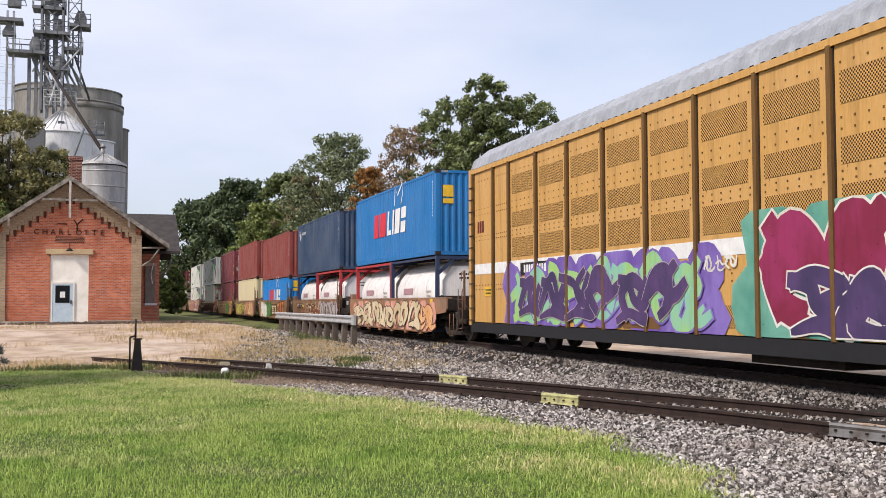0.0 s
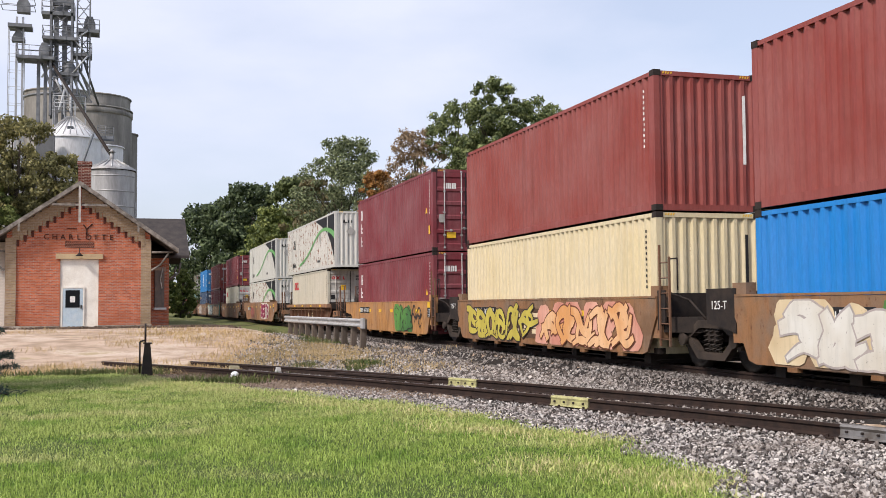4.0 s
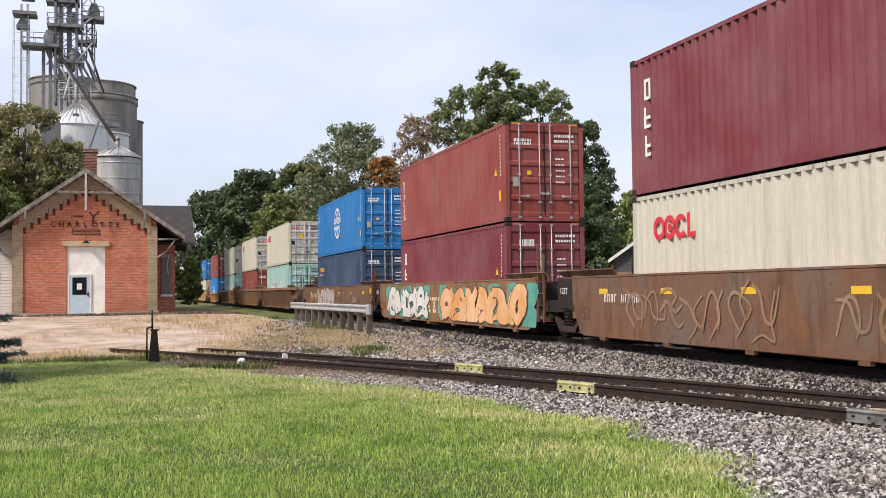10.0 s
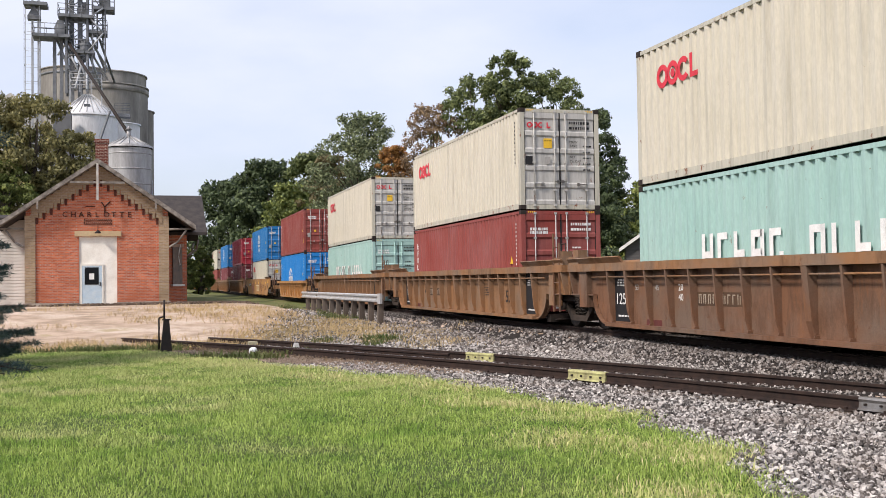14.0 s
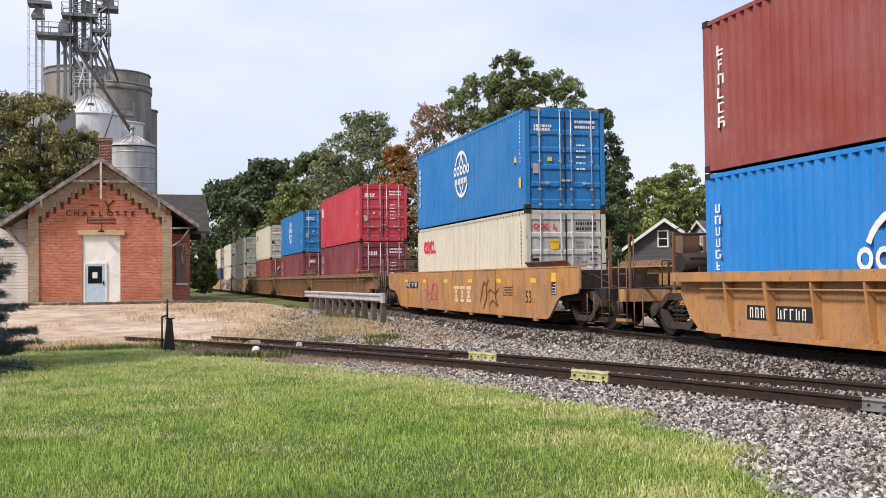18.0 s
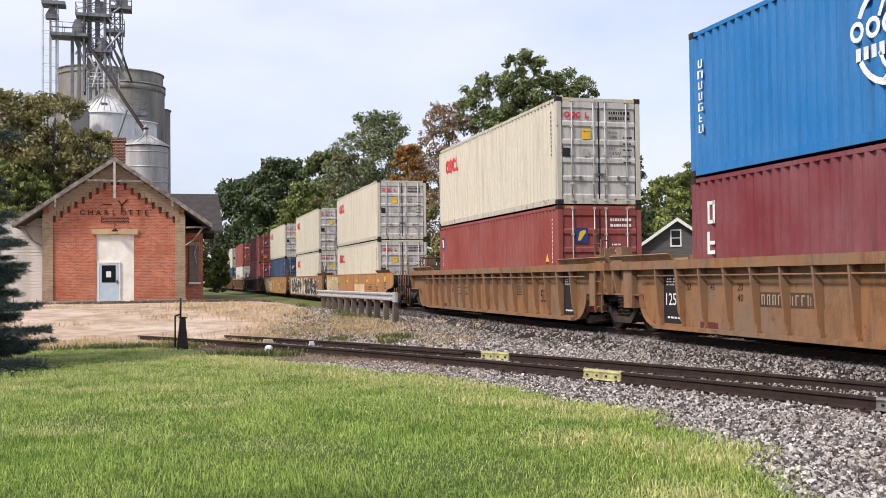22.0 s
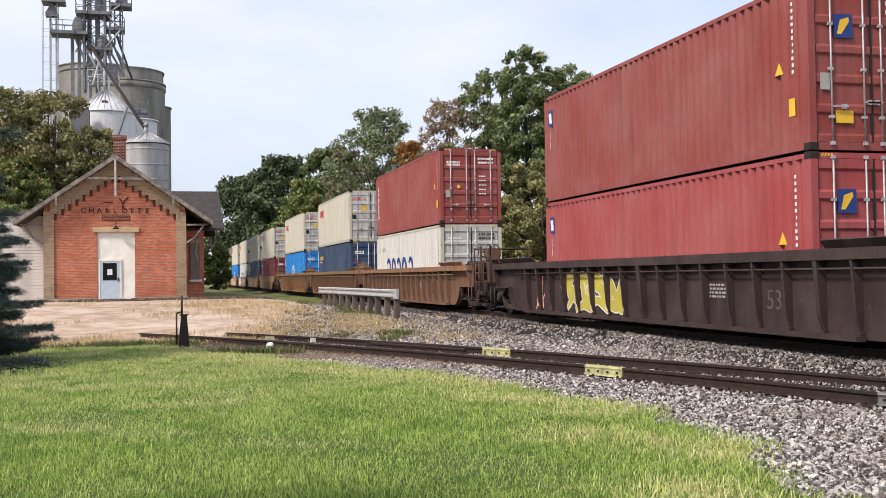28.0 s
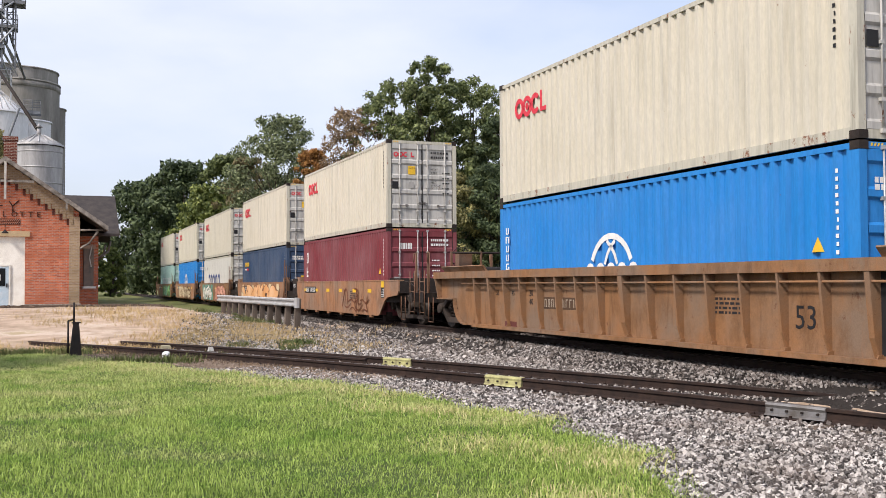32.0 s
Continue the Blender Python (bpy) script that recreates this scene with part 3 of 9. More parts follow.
def shipping_container(colour, kind, length=12.192, height=2.896, doors=True, support="well car", front="white"):
    """A steel box: corrugated walls, frame, doors with locking bars, its marks. The near end is at y = 0."""
    col = BOX_PAINT[colour]
    top = empty("shipping_container")
    tagged(top, f"{COLOUR_WORDS[colour]} corrugated steel shipping container on a {support}", "shipping container", "containers on the train")
    posts = (1.98, length - 2.15) if length > 14 else ()
    frame_col = BOX_PAINT["white"] if kind == "hills" else BOX_PAINT["edge"] if colour in ("cream", "white") else col
    part("frame", cached(("frame", length, height), lambda: frame_mesh(length, height, posts)), frame_col, top)
    h = W / 2 + 0.006
    for x in (-h, h - 0.165):
        for y in [-0.004, length - 0.18] + [p - 0.008 for p in posts]:
            for z in (-0.004, height - 0.118):
                part("corner_casting", cached(("corner_casting",), lambda: MB().box(0, 0.165, 0, 0.184, 0, 0.122)), steel_dark if kind != "hills" else frame_col, top, m=pose(x, y, z))
    part("side_wall", cached(("side_wall", length, height, 0), lambda: side_mesh(length, height, -1)), col, top)
    part("side_wall", cached(("side_wall", length, height, 1), lambda: side_mesh(length, height, 1)), col, top)
    part("roof", cached(("roof", length, height), lambda: roof_mesh(length, height)), col, top)
    part("floor", cached(("floor", length), lambda: MB().box(-W / 2 + 0.07, W / 2 - 0.07, 0.14, length - 0.14, 0.15, 0.19)), steel_dark, top)
    part("underside_framing", cached(("underside_framing", length), lambda: floor_mesh(length)), steel_dark, top)
    far = part("end_wall", cached(("end_wall", height), lambda: end_mesh(height)), col, top, m=Matrix.Translation((0, length, 0)) @ Matrix.Rotation(math.pi, 4, "Z"))
    pale = colour in ("cream", "white", "mint", "rusty", "buff")
    ink = BLACK if pale else WHITE
    if doors:
        bars = zinc if not pale else BOX_PAINT["door"] if colour in ("cream", "white") else BOX_PAINT[colour]
        for right in (False, True):
            leaf = part("door", cached(("door", height, right), lambda: door_mesh(height, right)), BOX_PAINT["door"] if colour in ("cream", "white") else col, top)
            for x in ((0.17, 0.80) if right else (-0.80, -0.17)):
                part("locking_bar", cached(("locking_bar", height, x), lambda: rods_mesh(height, x)), bars, leaf)
                part("handle", cached(("handle", x), lambda: handle_mesh(x, 0.72 if abs(x) > 0.5 else 0.80, 0.30 if x < 0 else -0.30)), steel_bare if pale else bars, leaf)
        part("gasket", cached(("gasket", height), lambda: MB().box(-0.021, 0.021, 0.02, 0.07, 0.14, height - 0.12).box(-W / 2 + 0.131, -W / 2 + 0.151, 0.022, 0.07, 0.14, height - 0.12).box(W / 2 - 0.151, W / 2 - 0.131, 0.022, 0.07, 0.14, height - 0.12)), rubber, top)
        part("data_plate", cached(("data_lines", height, kind == "rings"), lambda: lines_mesh(5, 0.72 if kind == "rings" else 0.34, 0.98 if kind == "rings" else 0.62, height - 1.05, 0.17, 0.045)), ink, top)
        part("serial_lettering", cached(("serial_bars", height), lambda: lines_mesh(2, 0.30, 0.92, height - 0.36, 0.15, 0.075, 4)), ink, top)
        emblem_ink = RED if kind == "rings" else WHITE
        if kind == "rings":
            def small_rings():
                mb = MB()
                for i in range(3):
                    n = 14
                    for k in range(n) if i < 2 else range(2, n - 2):
                        a, b = 2 * math.pi * k / n, 2 * math.pi * (k + 1) / n
                        mb.prism([(-0.92 + 0.17 * i + r * math.cos(q), height - 0.48 + r * math.sin(q)) for r, q in ((0.045, a), (0.085, a), (0.085, b), (0.045, b))], "y", 0.006, 0.0095)
                mb.box(-0.40, -0.36, 0.006, 0.0095, height - 0.565, height - 0.40)
                mb.box(-0.36, -0.28, 0.006, 0.0095, height - 0.565, height - 0.52)
                return mb
            part("emblem", cached(("door_rings", height), small_rings), RED, top)
            for words, x, z, size in (("CAUTION", -0.485, height - 0.945, 0.055), ("MGW.", 0.30, height - 0.98, 0.10), ("TARE", 0.30, height - 1.10, 0.10), ("NET", 0.30, height - 1.42, 0.10), ("CU.CAP", 0.30, height - 1.54, 0.10)):
                part("lettering", letters(words, size, 0.002), BLACK, top, m=pose(x, 0.0045 if words == "CAUTION" else 0.0075, z))
            part("caution_label", cached(("caution_label", height), lambda: MB().box(-0.50, -0.24, 0.006, 0.0095, height - 1.14, height - 0.86)), YELLOW, top)
            part("dark_label", cached(("dark_label", height), lambda: MB().box(-1.05, -0.84, 0.006, 0.0095, height - 1.62, height - 1.38)), BLACK, top)
            part("grey_label", cached(("grey_label", height), lambda: MB().box(-0.46, -0.30, 0.006, 0.0095, height - 1.60, height - 1.40)), GREYM, top)
        else:
            if kind == "small":
                part("emblem", cached(("flag_field", height), lambda: MB().box(-0.72, -0.36, 0.006, 0.0095, height - 1.02, height - 0.62)), plain("dark_blue_marking", (0.02, 0.05, 0.20)), top, "dark blue square emblem")
                part("emblem", cached(("flag_swoosh", height), lambda: MB().prism([(-0.66, height - 0.96), (-0.58, height - 0.96), (-0.42, height - 0.74), (-0.44, height - 0.67), (-0.60, height - 0.72)], "y", 0.002, 0.0055)), YELLOW, top, "yellow curved emblem")
            else:
                big = kind == "tall"
                part("emblem", cached(("door_emblem", kind, height), lambda: lines_mesh(1 if big else 2, -0.82 if big else -0.95, -0.36 if big else -0.42, height - 0.50, 0.10, 0.20 if big else 0.08, len(kind) + 3)), emblem_ink, top)
            part("caution_label", cached(("caution_low", kind), lambda: MB().box(-0.72, -0.38, 0.006, 0.0095, 0.45, 0.66) if kind in ("small", "tall") else MB().box(-0.55, -0.42, 0.006, 0.0095, 1.35, 1.47)), YELLOW, top)
            part("grey_label", cached(("grey_label2",), lambda: MB().box(-1.0, -0.82, 0.006, 0.0095, 1.0, 1.28)), GREYM, top)
    else:
        part("end_wall", cached(("end_wall", height), lambda: end_mesh(height)), BOX_PAINT["white"] if colour == "rusty" else col, top, "corrugated end wall without doors")
        if kind == "sunline":
            part("height_label", cached(("height_label",), lambda: MB().box(-0.98, -0.60, 0.012, 0.0155, height - 0.92, height - 0.52)), YELLOW, top)
            part("height_label", cached(("height_label2",), lambda: MB().box(-0.98, -0.60, 0.012, 0.0155, height - 1.15, height - 0.98)), YELLOW, top)
        part("serial_lettering", cached(("serial_tall",), lambda: MB().box(0.86, 0.93, 0.012, 0.0155, height - 1.9, height - 0.45)), ink, top)
        if kind == "hills":
            for text, x, z in (("53 ft", 0.28, 1.22), ("XHC", 0.28, 0.80)):
                part("size_mark", letters(text, 0.42), BLACK, top, m=pose(x, 0.01, z))
            part("placard_holder", cached(("placard_end",), lambda: MB().prism([(-0.62, 1.85), (-0.38, 1.6), (-0.14, 1.85), (-0.38, 2.1)], "y", 0.0, 0.012)), GREYM, top)
            part("emblem", cached(("emblem_end",), lambda: MB().box(-0.78, -0.68, 0.010, 0.014, 2.28, 2.44).box(-0.66, -0.56, 0.010, 0.014, 2.28, 2.32).box(-0.52, -0.46, 0.010, 0.014, 2.28, 2.44).box(-0.36, -0.30, 0.010, 0.014, 2.28, 2.44)), BLACK, top)
            part("serial_lettering", cached(("serial_end",), lambda: lines_mesh(2, 0.2, 0.98, 2.52, 0.22, 0.12, 8)), BLACK, top)
    for i, (mb, ink2, label) in enumerate(CACHE.setdefault(("emblem", kind, length, height), [(m.mesh("emblem"), a, b) for m, a, b in emblem(kind, length, height)])):
        part("emblem", mb, ink2, top, label)
    # serial column, warning triangle and yellow label near the door end of the side
    def side_marks():
        mb, rnd = MB(), random.Random(5)
        for i in range(11):
            z = height - 0.35 - i * 0.115
            mb.box(SIDE - 0.003, SIDE, 0.42, 0.42 + rnd.uniform(0.03, 0.06), z - 0.06, z)
        return mb
    if kind != "hills":
        part("serial_lettering", cached(("side_marks", height), side_marks), ink, top)
        if kind in ("tall", "column", "small", "slash", "globe", "globe_low"):
            part("warning_triangle", cached(("triangle",), lambda: MB().prism([(0.72, 1.38), (0.98, 1.38), (0.85, 1.60)], "x", SIDE - 0.003, SIDE)), YELLOW, top)
            part("yellow_label", cached(("ylabel",), lambda: MB().box(SIDE - 0.003, SIDE, 0.40, 0.58, 0.62, 0.92)), YELLOW, top)
    part("hazard_strip", cached(("hazard", height), lambda: hazard(height)), YELLOW, top)
    return top


def hazard(height):
    mb = MB()
    for s in (-1, 1):
        for i in range(4):
            x = s * (W / 2 - 0.22 - 0.06 * i)
            mb.prism([(x - 0.014, height - 0.075), (x + 0.014, height - 0.075), (x + 0.03, height - 0.03), (x + 0.002, height - 0.03)], "y", 0.005, 0.0095)
    return mb


def tank_container(frame_colour, frame_mat, far=0.0):
    """A twenty-foot tank in an open frame; the near end at y = 0."""
    top = empty("tank_container")
    tagged(top, f"white tank container in a {frame_colour} steel frame", "tank container", "containers on the train")
    L, h = 6.058, 2.591
    white = paint("tank_white_paint", (0.70, 0.68, 0.66), 0.1, 0.10, 0.3)
    n = 24
    prof = [(0.0, 0.28), (0.55, 0.30), (0.9, 0.38), (1.10, 0.55), (1.14, 0.75), (1.14, L - 0.75), (1.10, L - 0.55), (0.9, L - 0.38), (0.55, L - 0.30), (0.0, L - 0.28)]
    mb = MB().lathe(prof, n)
    mb.v = [(a, z, 1.30 + b) for a, b, z in mb.v]
    mb.f = [q[::-1] for q in mb.f]
    part("tank", mb, white, top)
    for y in (1.5, 3.0, 4.5):
        band = MB().lathe([(1.146, 0), (1.152, 0.0), (1.152, 0.05), (1.146, 0.05)], n)
        band.v = [(a, z + y, 1.30 + b) for a, b, z in band.v]
        part("band", band, white, top)
    part("emblem", MB().box(-1.158, -1.146, 3.15, 4.35, 1.30, 1.52), surface("faded_pink_marking", (0.42, 0.20, 0.22), (0.30, 0.24, 0.26), 0.6), top, "faded tinted marking panel")
    part("stencil_lettering", lines_side(-1.156, 0.85, 1.45, 1.35, 0.07, 6), GREYM, top)
    part("stencil_lettering", lines_side(-1.156, 0.95, 1.35, 1.20, 0.07, 4), GREYM, top)
    fr = MB()
    for y in (0.0, L - 0.14):
        for x in (-W / 2, W / 2 - 0.12):
            fr.box(x, x + 0.12, y, y + 0.14, 0.0, h)
        for z in (0.0, h - 0.12):
            fr.box(-W / 2 + 0.12, W / 2 - 0.12, y + 0.01, y + 0.13, z, z + 0.12)
        for s in (-1, 1):
            fr.prism([(s * (W / 2 - 0.12), 0.75), (s * (W / 2 - 0.12), 0.55), (s * 0.55, 0.12), (s * 0.35, 0.12)], "y", y + 0.03, y + 0.11)
            fr.prism([(s * (W / 2 - 0.12), h - 0.65), (s * (W / 2 - 0.12), h - 0.5), (s * 0.65, h - 0.12), (s * 0.5, h - 0.12)], "y", y + 0.03, y + 0.11)
    for x in (-W / 2 + 0.003, W / 2 - 0.083):
        for z in (0.02, h - 0.10):
            fr.box(x, x + 0.08, 0.14, L - 0.14, z, z + 0.08)
    part("frame", fr, frame_mat, top)
    plate = [(-0.95, 0.55), (-0.55, 0.25), (0.55, 0.25), (0.95, 0.55), (0.95, 1.75), (0.60, 2.25), (-0.60, 2.25), (-0.95, 1.75)]
    part("end_plate", MB().prism(plate, "y", 0.145, 0.16), white, top)
    part("emblem", lines_mesh(1, -0.3, 0.3, 1.55, 0.2, 0.10, 3), plain("gold_marking", (0.45, 0.30, 0.03)), top, m=pose(0, 0.135, -0.35))
    part("serial_lettering", lines_mesh(2, -0.35, 0.4, 2.0, 0.13, 0.06, 6), BLACK, top, m=pose(0, 0.135, 0))
    part("walkway", MB().box(-0.28, 0.28, 0.5, L - 0.5, h - 0.11, h - 0.07), zinc, top)
    part("manhole", MB().lathe([(0.0, 0.14), (0.25, 0.14), (0.25, 0.0)], 14, (0.55, L / 2, 2.30)), zinc, top)
    return top


# ---- well cars ----
def car_paint(name, col, dust, rust=0.3):
    """Old railcar paint: dull dusty patches, dark drips, rust runs and scraped specks."""
    m, nt, b, co = start(name, 0.66)
    c = mix_node(nt, ramp_node(nt, noise_node(nt, co, 0.7, 5), 0.40, 0.62, 0, 1), col, dust)
    c = mix_node(nt, ramp_node(nt, noise_node(nt, co, 1.7, 7, (1, 1, 0.6), 0.7), 0.48, 0.62, 0, 0.6), c, tuple(x * 0.55 for x in col))
    drip = noise_node(nt, co, 3.2, 6, (1, 1, 0.16), 0.7)
    c = mix_node(nt, ramp_node(nt, drip, 0.54, 0.74, 0, 0.62), c, (0.05, 0.028, 0.018))
    run = noise_node(nt, co, 2.6, 6, (1, 1.3, 0.22), 0.7)
    c = mix_node(nt, ramp_node(nt, run, 0.56, 0.74, 0, rust * 1.7), c, (0.30, 0.115, 0.035))
    speck = ramp_node(nt, noise_node(nt, co, 7, 8, (1, 1, 0.7), 0.75), 0.60, 0.66, 0, 0.8)
    c = mix_node(nt, speck, c, mix_node(nt, noise_node(nt, co, 40, 2), (0.06, 0.026, 0.014), (0.17, 0.065, 0.03)))
    c = mix_node(nt, 1.0, c, mix_node(nt, noise_node(nt, co, 55, 3), (0.66, 0.66, 0.66), (1.3, 1.3, 1.3)), "MULTIPLY")
    nt.links.new(c, b.inputs["Base Color"])
    nt.links.new(ramp_node(nt, drip, 0.3, 0.8, 0.5, 0.85), b.inputs["Roughness"])
    bump_in(nt, b, noise_node(nt, co, 7, 5), 0.22, 0.012)
    return m


CAR_PAINT = {
    "tan": car_paint("tan_car_paint", (0.33, 0.165, 0.085), (0.25, 0.165, 0.115)),
    "yellow": car_paint("yellow_car_paint", (0.43, 0.215, 0.075), (0.34, 0.195, 0.105), 0.42),
    "brown": car_paint("brown_car_paint", (0.115, 0.050, 0.030), (0.13, 0.075, 0.05)),
    "rust": car_paint("rust_brown_car_paint", (0.168, 0.084, 0.048), (0.15, 0.102, 0.074)),
    "black": car_paint("dark_car_paint", (0.040, 0.026, 0.025), (0.055, 0.040, 0.036), 0.03),
    "ochre": car_paint("ochre_car_paint", (0.255, 0.130, 0.060), (0.195, 0.132, 0.09)),
}
WHEEL_R = 0.46


def wheelset_mesh():
    mb = MB()
    for s in (-1, 1):
        prof = [(0.06, 0.10), (0.11, 0.10), (0.13, 0.02), (0.36, -0.01), (0.40, 0.03), (WHEEL_R, 0.04), (WHEEL_R, -0.07), (WHEEL_R + 0.03, -0.075), (WHEEL_R + 0.03, -0.10), (0.40, -0.10), (0.36, -0.05), (0.13, -0.05), (0.11, -0.10), (0.06, -0.10)]
        k = MB().lathe(prof, 20)
        v = [(s * (0.7175 + z + 0.03), a, b) for a, b, z in k.v]
        base = len(mb.v)
        mb.v += v
        mb.f += [tuple(base + i for i in (q if s > 0 else q[::-1])) for q in k.f]
        mb.s += k.s
        for j in range(5):     # lightening dimples that show the wheel's turn
            a = 2 * math.pi * j / 5
            mb.box(*(sorted((s * 0.735, s * 0.752))), 0.24 * math.cos(a) - 0.03, 0.24 * math.cos(a) + 0.03, 0.24 * math.sin(a) - 0.03, 0.24 * math.sin(a) + 0.03)
    mb.cyl((-1.05, 0, 0), (1.05, 0, 0), 0.075, n=10)
    return mb


def frame_side_mesh():
    """A cast truck side frame with its window for the springs, drawn out along x."""
    mb = MB()
    top = [(-1.12, 0.56), (-1.10, 0.72), (-0.72, 0.74), (-0.45, 0.92), (0.45, 0.92), (0.72, 0.74), (1.10, 0.72), (1.12, 0.56), (0.72, 0.60), (0.40, 0.78), (-0.40, 0.78), (-0.72, 0.60)]
    low = [(-0.72, 0.60), (-0.40, 0.33), (0.40, 0.33), (0.72, 0.60), (0.84, 0.53), (0.46, 0.19), (-0.46, 0.19), (-0.84, 0.53)]
    mb.prism(top, "x", -0.07, 0.07)
    mb.prism(low, "x", -0.065, 0.065)
    return mb


def spring_mesh():
    mb = MB()
    for y in (0.0,):
        pts = [(0.06 * math.cos(a), y + 0.075 * math.sin(a), 0.34 + 0.42 * a / (2 * math.pi * 5)) for a in (2 * math.pi * i / 8 for i in range(41))]
        mb.tube(pts, 0.016, 5)
    return mb


truck_steel = surface("grimy_truck_steel", (0.062, 0.046, 0.036), (0.030, 0.024, 0.020), 0.8, 0.0, 4, 30, 0.3)


def truck(car, y):
    """A two-axle truck under a car, its middle at y along the car."""
    base = empty("truck", pose(0, y, RAIL))
    base.parent = car
    for s in (-1, 1):
        part("side_frame", cached(("side_frame",), frame_side_mesh), truck_steel, base, m=pose(s * 1.02, 0, 0))
        for y2 in (-0.20, 0.0, 0.20):
            part("spring", cached(("spring",), spring_mesh), surface("spring_steel", (0.05, 0.042, 0.036), (0.026, 0.021, 0.018), 0.6, 0.3), base, m=pose(s * 1.02, y2, 0))
        for y2 in (-0.89, 0.89):
            part("bearing_cap", cached(("bearing_cap",), lambda: MB().cyl((-0.07, 0, 0), (0.07, 0, 0), 0.13, 0.10, 12)), truck_steel, base, m=pose(s * 1.11, y2, WHEEL_R + 0.10))
    part("bolster", cached(("bolster",), lambda: MB().box(-1.05, 1.05, -0.2, 0.2, 0.52, 0.76)), steel_dark, base)
    for y2 in (-0.89, 0.89):
        w = part("wheelset", cached(("wheelset",), wheelset_mesh), surface("wheel_steel", (0.06, 0.05, 0.043), (0.03, 0.024, 0.02), 0.5, 0.6), base, m=pose(0, y2, WHEEL_R))
        ROLLING.append((w, y2, car, y))
    return base


def stroke(mb, pts, widths, grow, x, z0, z1):
    """A band of sprayed paint along a line, kept between two heights; it rises a hair along its way."""
    base, k = len(mb.v), len(pts)
    for i, (a, b) in enumerate(pts):
        (c, d), (e, g) = pts[max(0, i - 1)], pts[min(k - 1, i + 1)]
        n = math.hypot(e - c, g - d) or 1
        w = widths[i] / 2 + grow
        u, v = -(g - d) / n * w, (e - c) / n * w
        if i in (0, k - 1):
            s = grow * (-1 if i == 0 else 1)
            a, b = a + (e - c) / n * s, b + (g - d) / n * s
        for q in (1, -1):
            mb.v.append((x - 0.00003 * i, a + q * u, min(z1, max(z0, b + q * v))))
    for i in range(k - 1):
        mb.f.append((base + 2 * i, base + 2 * i + 1, base + 2 * i + 3, base + 2 * i + 2))
        mb.s.append(False)


# swinging lines of sprayed shapes: hooks, arcs, slants, spikes and arrows
SHAPES = (
    ((0.1, 1.0), (0.28, 0.55), (0.15, 0.12), (0.6, -0.02), (1.15, 0.3)),
    ((-0.2, 0.1), (0.2, 0.85), (0.55, 0.95), (0.7, 0.5), (0.5, 0.15)),
    ((0.0, 0.75), (0.5, 1.0), (0.95, 0.7), (0.5, 0.42), (0.85, 0.05), (1.3, 0.2)),
    ((0.9, 1.1), (0.55, 0.7), (0.62, 0.3), (0.2, -0.1)),
    ((-0.15, 0.45), (0.3, 0.6), (0.75, 0.4), (1.25, 0.62)),
    ((0.3, 0.0), (0.05, 0.5), (0.4, 0.9), (0.85, 0.6), (0.65, 0.25)),
    ((1.0, 0.9), (0.75, 0.35), (0.95, -0.05), (0.4, 0.1), (-0.1, -0.1)),
    ((-0.1, 0.95), (0.35, 0.8), (0.5, 0.35), (0.9, 0.3), (1.1, 0.9)),
)


def graffiti(car, y0, y1, z0, z1, x, colours, seed, count=6, chunky=0.16, ground=True, edge_width=0.035):
    """Sprayed shapes on a side wall: a cloud of colour behind, broad swinging bands with a thin darker edge."""
    rnd = random.Random(seed)
    h = z1 - z0
    cell = (y1 - y0) / count
    if ground:
        mb = MB()
        for k in range(count + 1):
            for z in (0.25, 0.7):
                c, d = y0 + cell * (k + rnd.uniform(-0.2, 0.2)), z0 + h * (z + rnd.uniform(-0.12, 0.12))
                r = rnd.uniform(0.34, 0.46) * h
                ring = [(c + r * rnd.uniform(0.85, 1.25) * math.cos(2 * math.pi * i / 14), min(z1 + 0.02, max(z0 - 0.02, d + r * rnd.uniform(0.85, 1.1) * math.sin(2 * math.pi * i / 14)))) for i in range(14)]
                mb.face([(x - 0.0004 * (2 * k + (z > 0.5)), a, b) for a, b in ring])
        part("graffiti", mb, colours[0], car, "sprayed ground of a graffiti")
    edge, fill = MB(), MB()
    thin = chunky < 0.09
    lift = 0.008 if ground else 0.0
    for k in range(count):
        left = y1 - cell * k
        wide = cell * rnd.uniform(0.95, 1.35)
        low, tall, lean = z0 + h * rnd.uniform(0.03, 0.15), h * rnd.uniform(0.68, 0.88), rnd.uniform(-0.18, 0.12)
        at = x - lift - 0.0035 - 0.0022 * k
        for line in rnd.sample(SHAPES, 2 if thin else 3):
            pts = [(left - wide * (u * 0.84 + 0.06 + rnd.uniform(-0.06, 0.06)) - lean * v * tall, low + tall * (v * 0.9 + 0.05 + rnd.uniform(-0.06, 0.06))) for u, v in line]
            way = spline(pts, 5)
            w = chunky * rnd.uniform(0.8, 1.25)
            sharp = rnd.choice((0.0, 0.25, 0.6))
            widths = [w * (sharp + (1.25 - sharp) * math.sin(math.pi * (0.22 + 0.74 * i / len(way))) ** 0.8) for i in range(len(way))]
            stroke(edge, way, widths, 0.0 if thin else edge_width, at, z0 - 0.03, z1 + 0.03)
            if not thin:
                stroke(fill, way, widths, 0.0, at - 0.0016, z0, z1)
            at -= 0.0003
    part("graffiti", edge, colours[1], car, "thin sprayed tag" if thin else "sprayed outline of graffiti letters")
    if not thin:
        part("graffiti", fill, colours[2], car, "sprayed filling of graffiti letters")


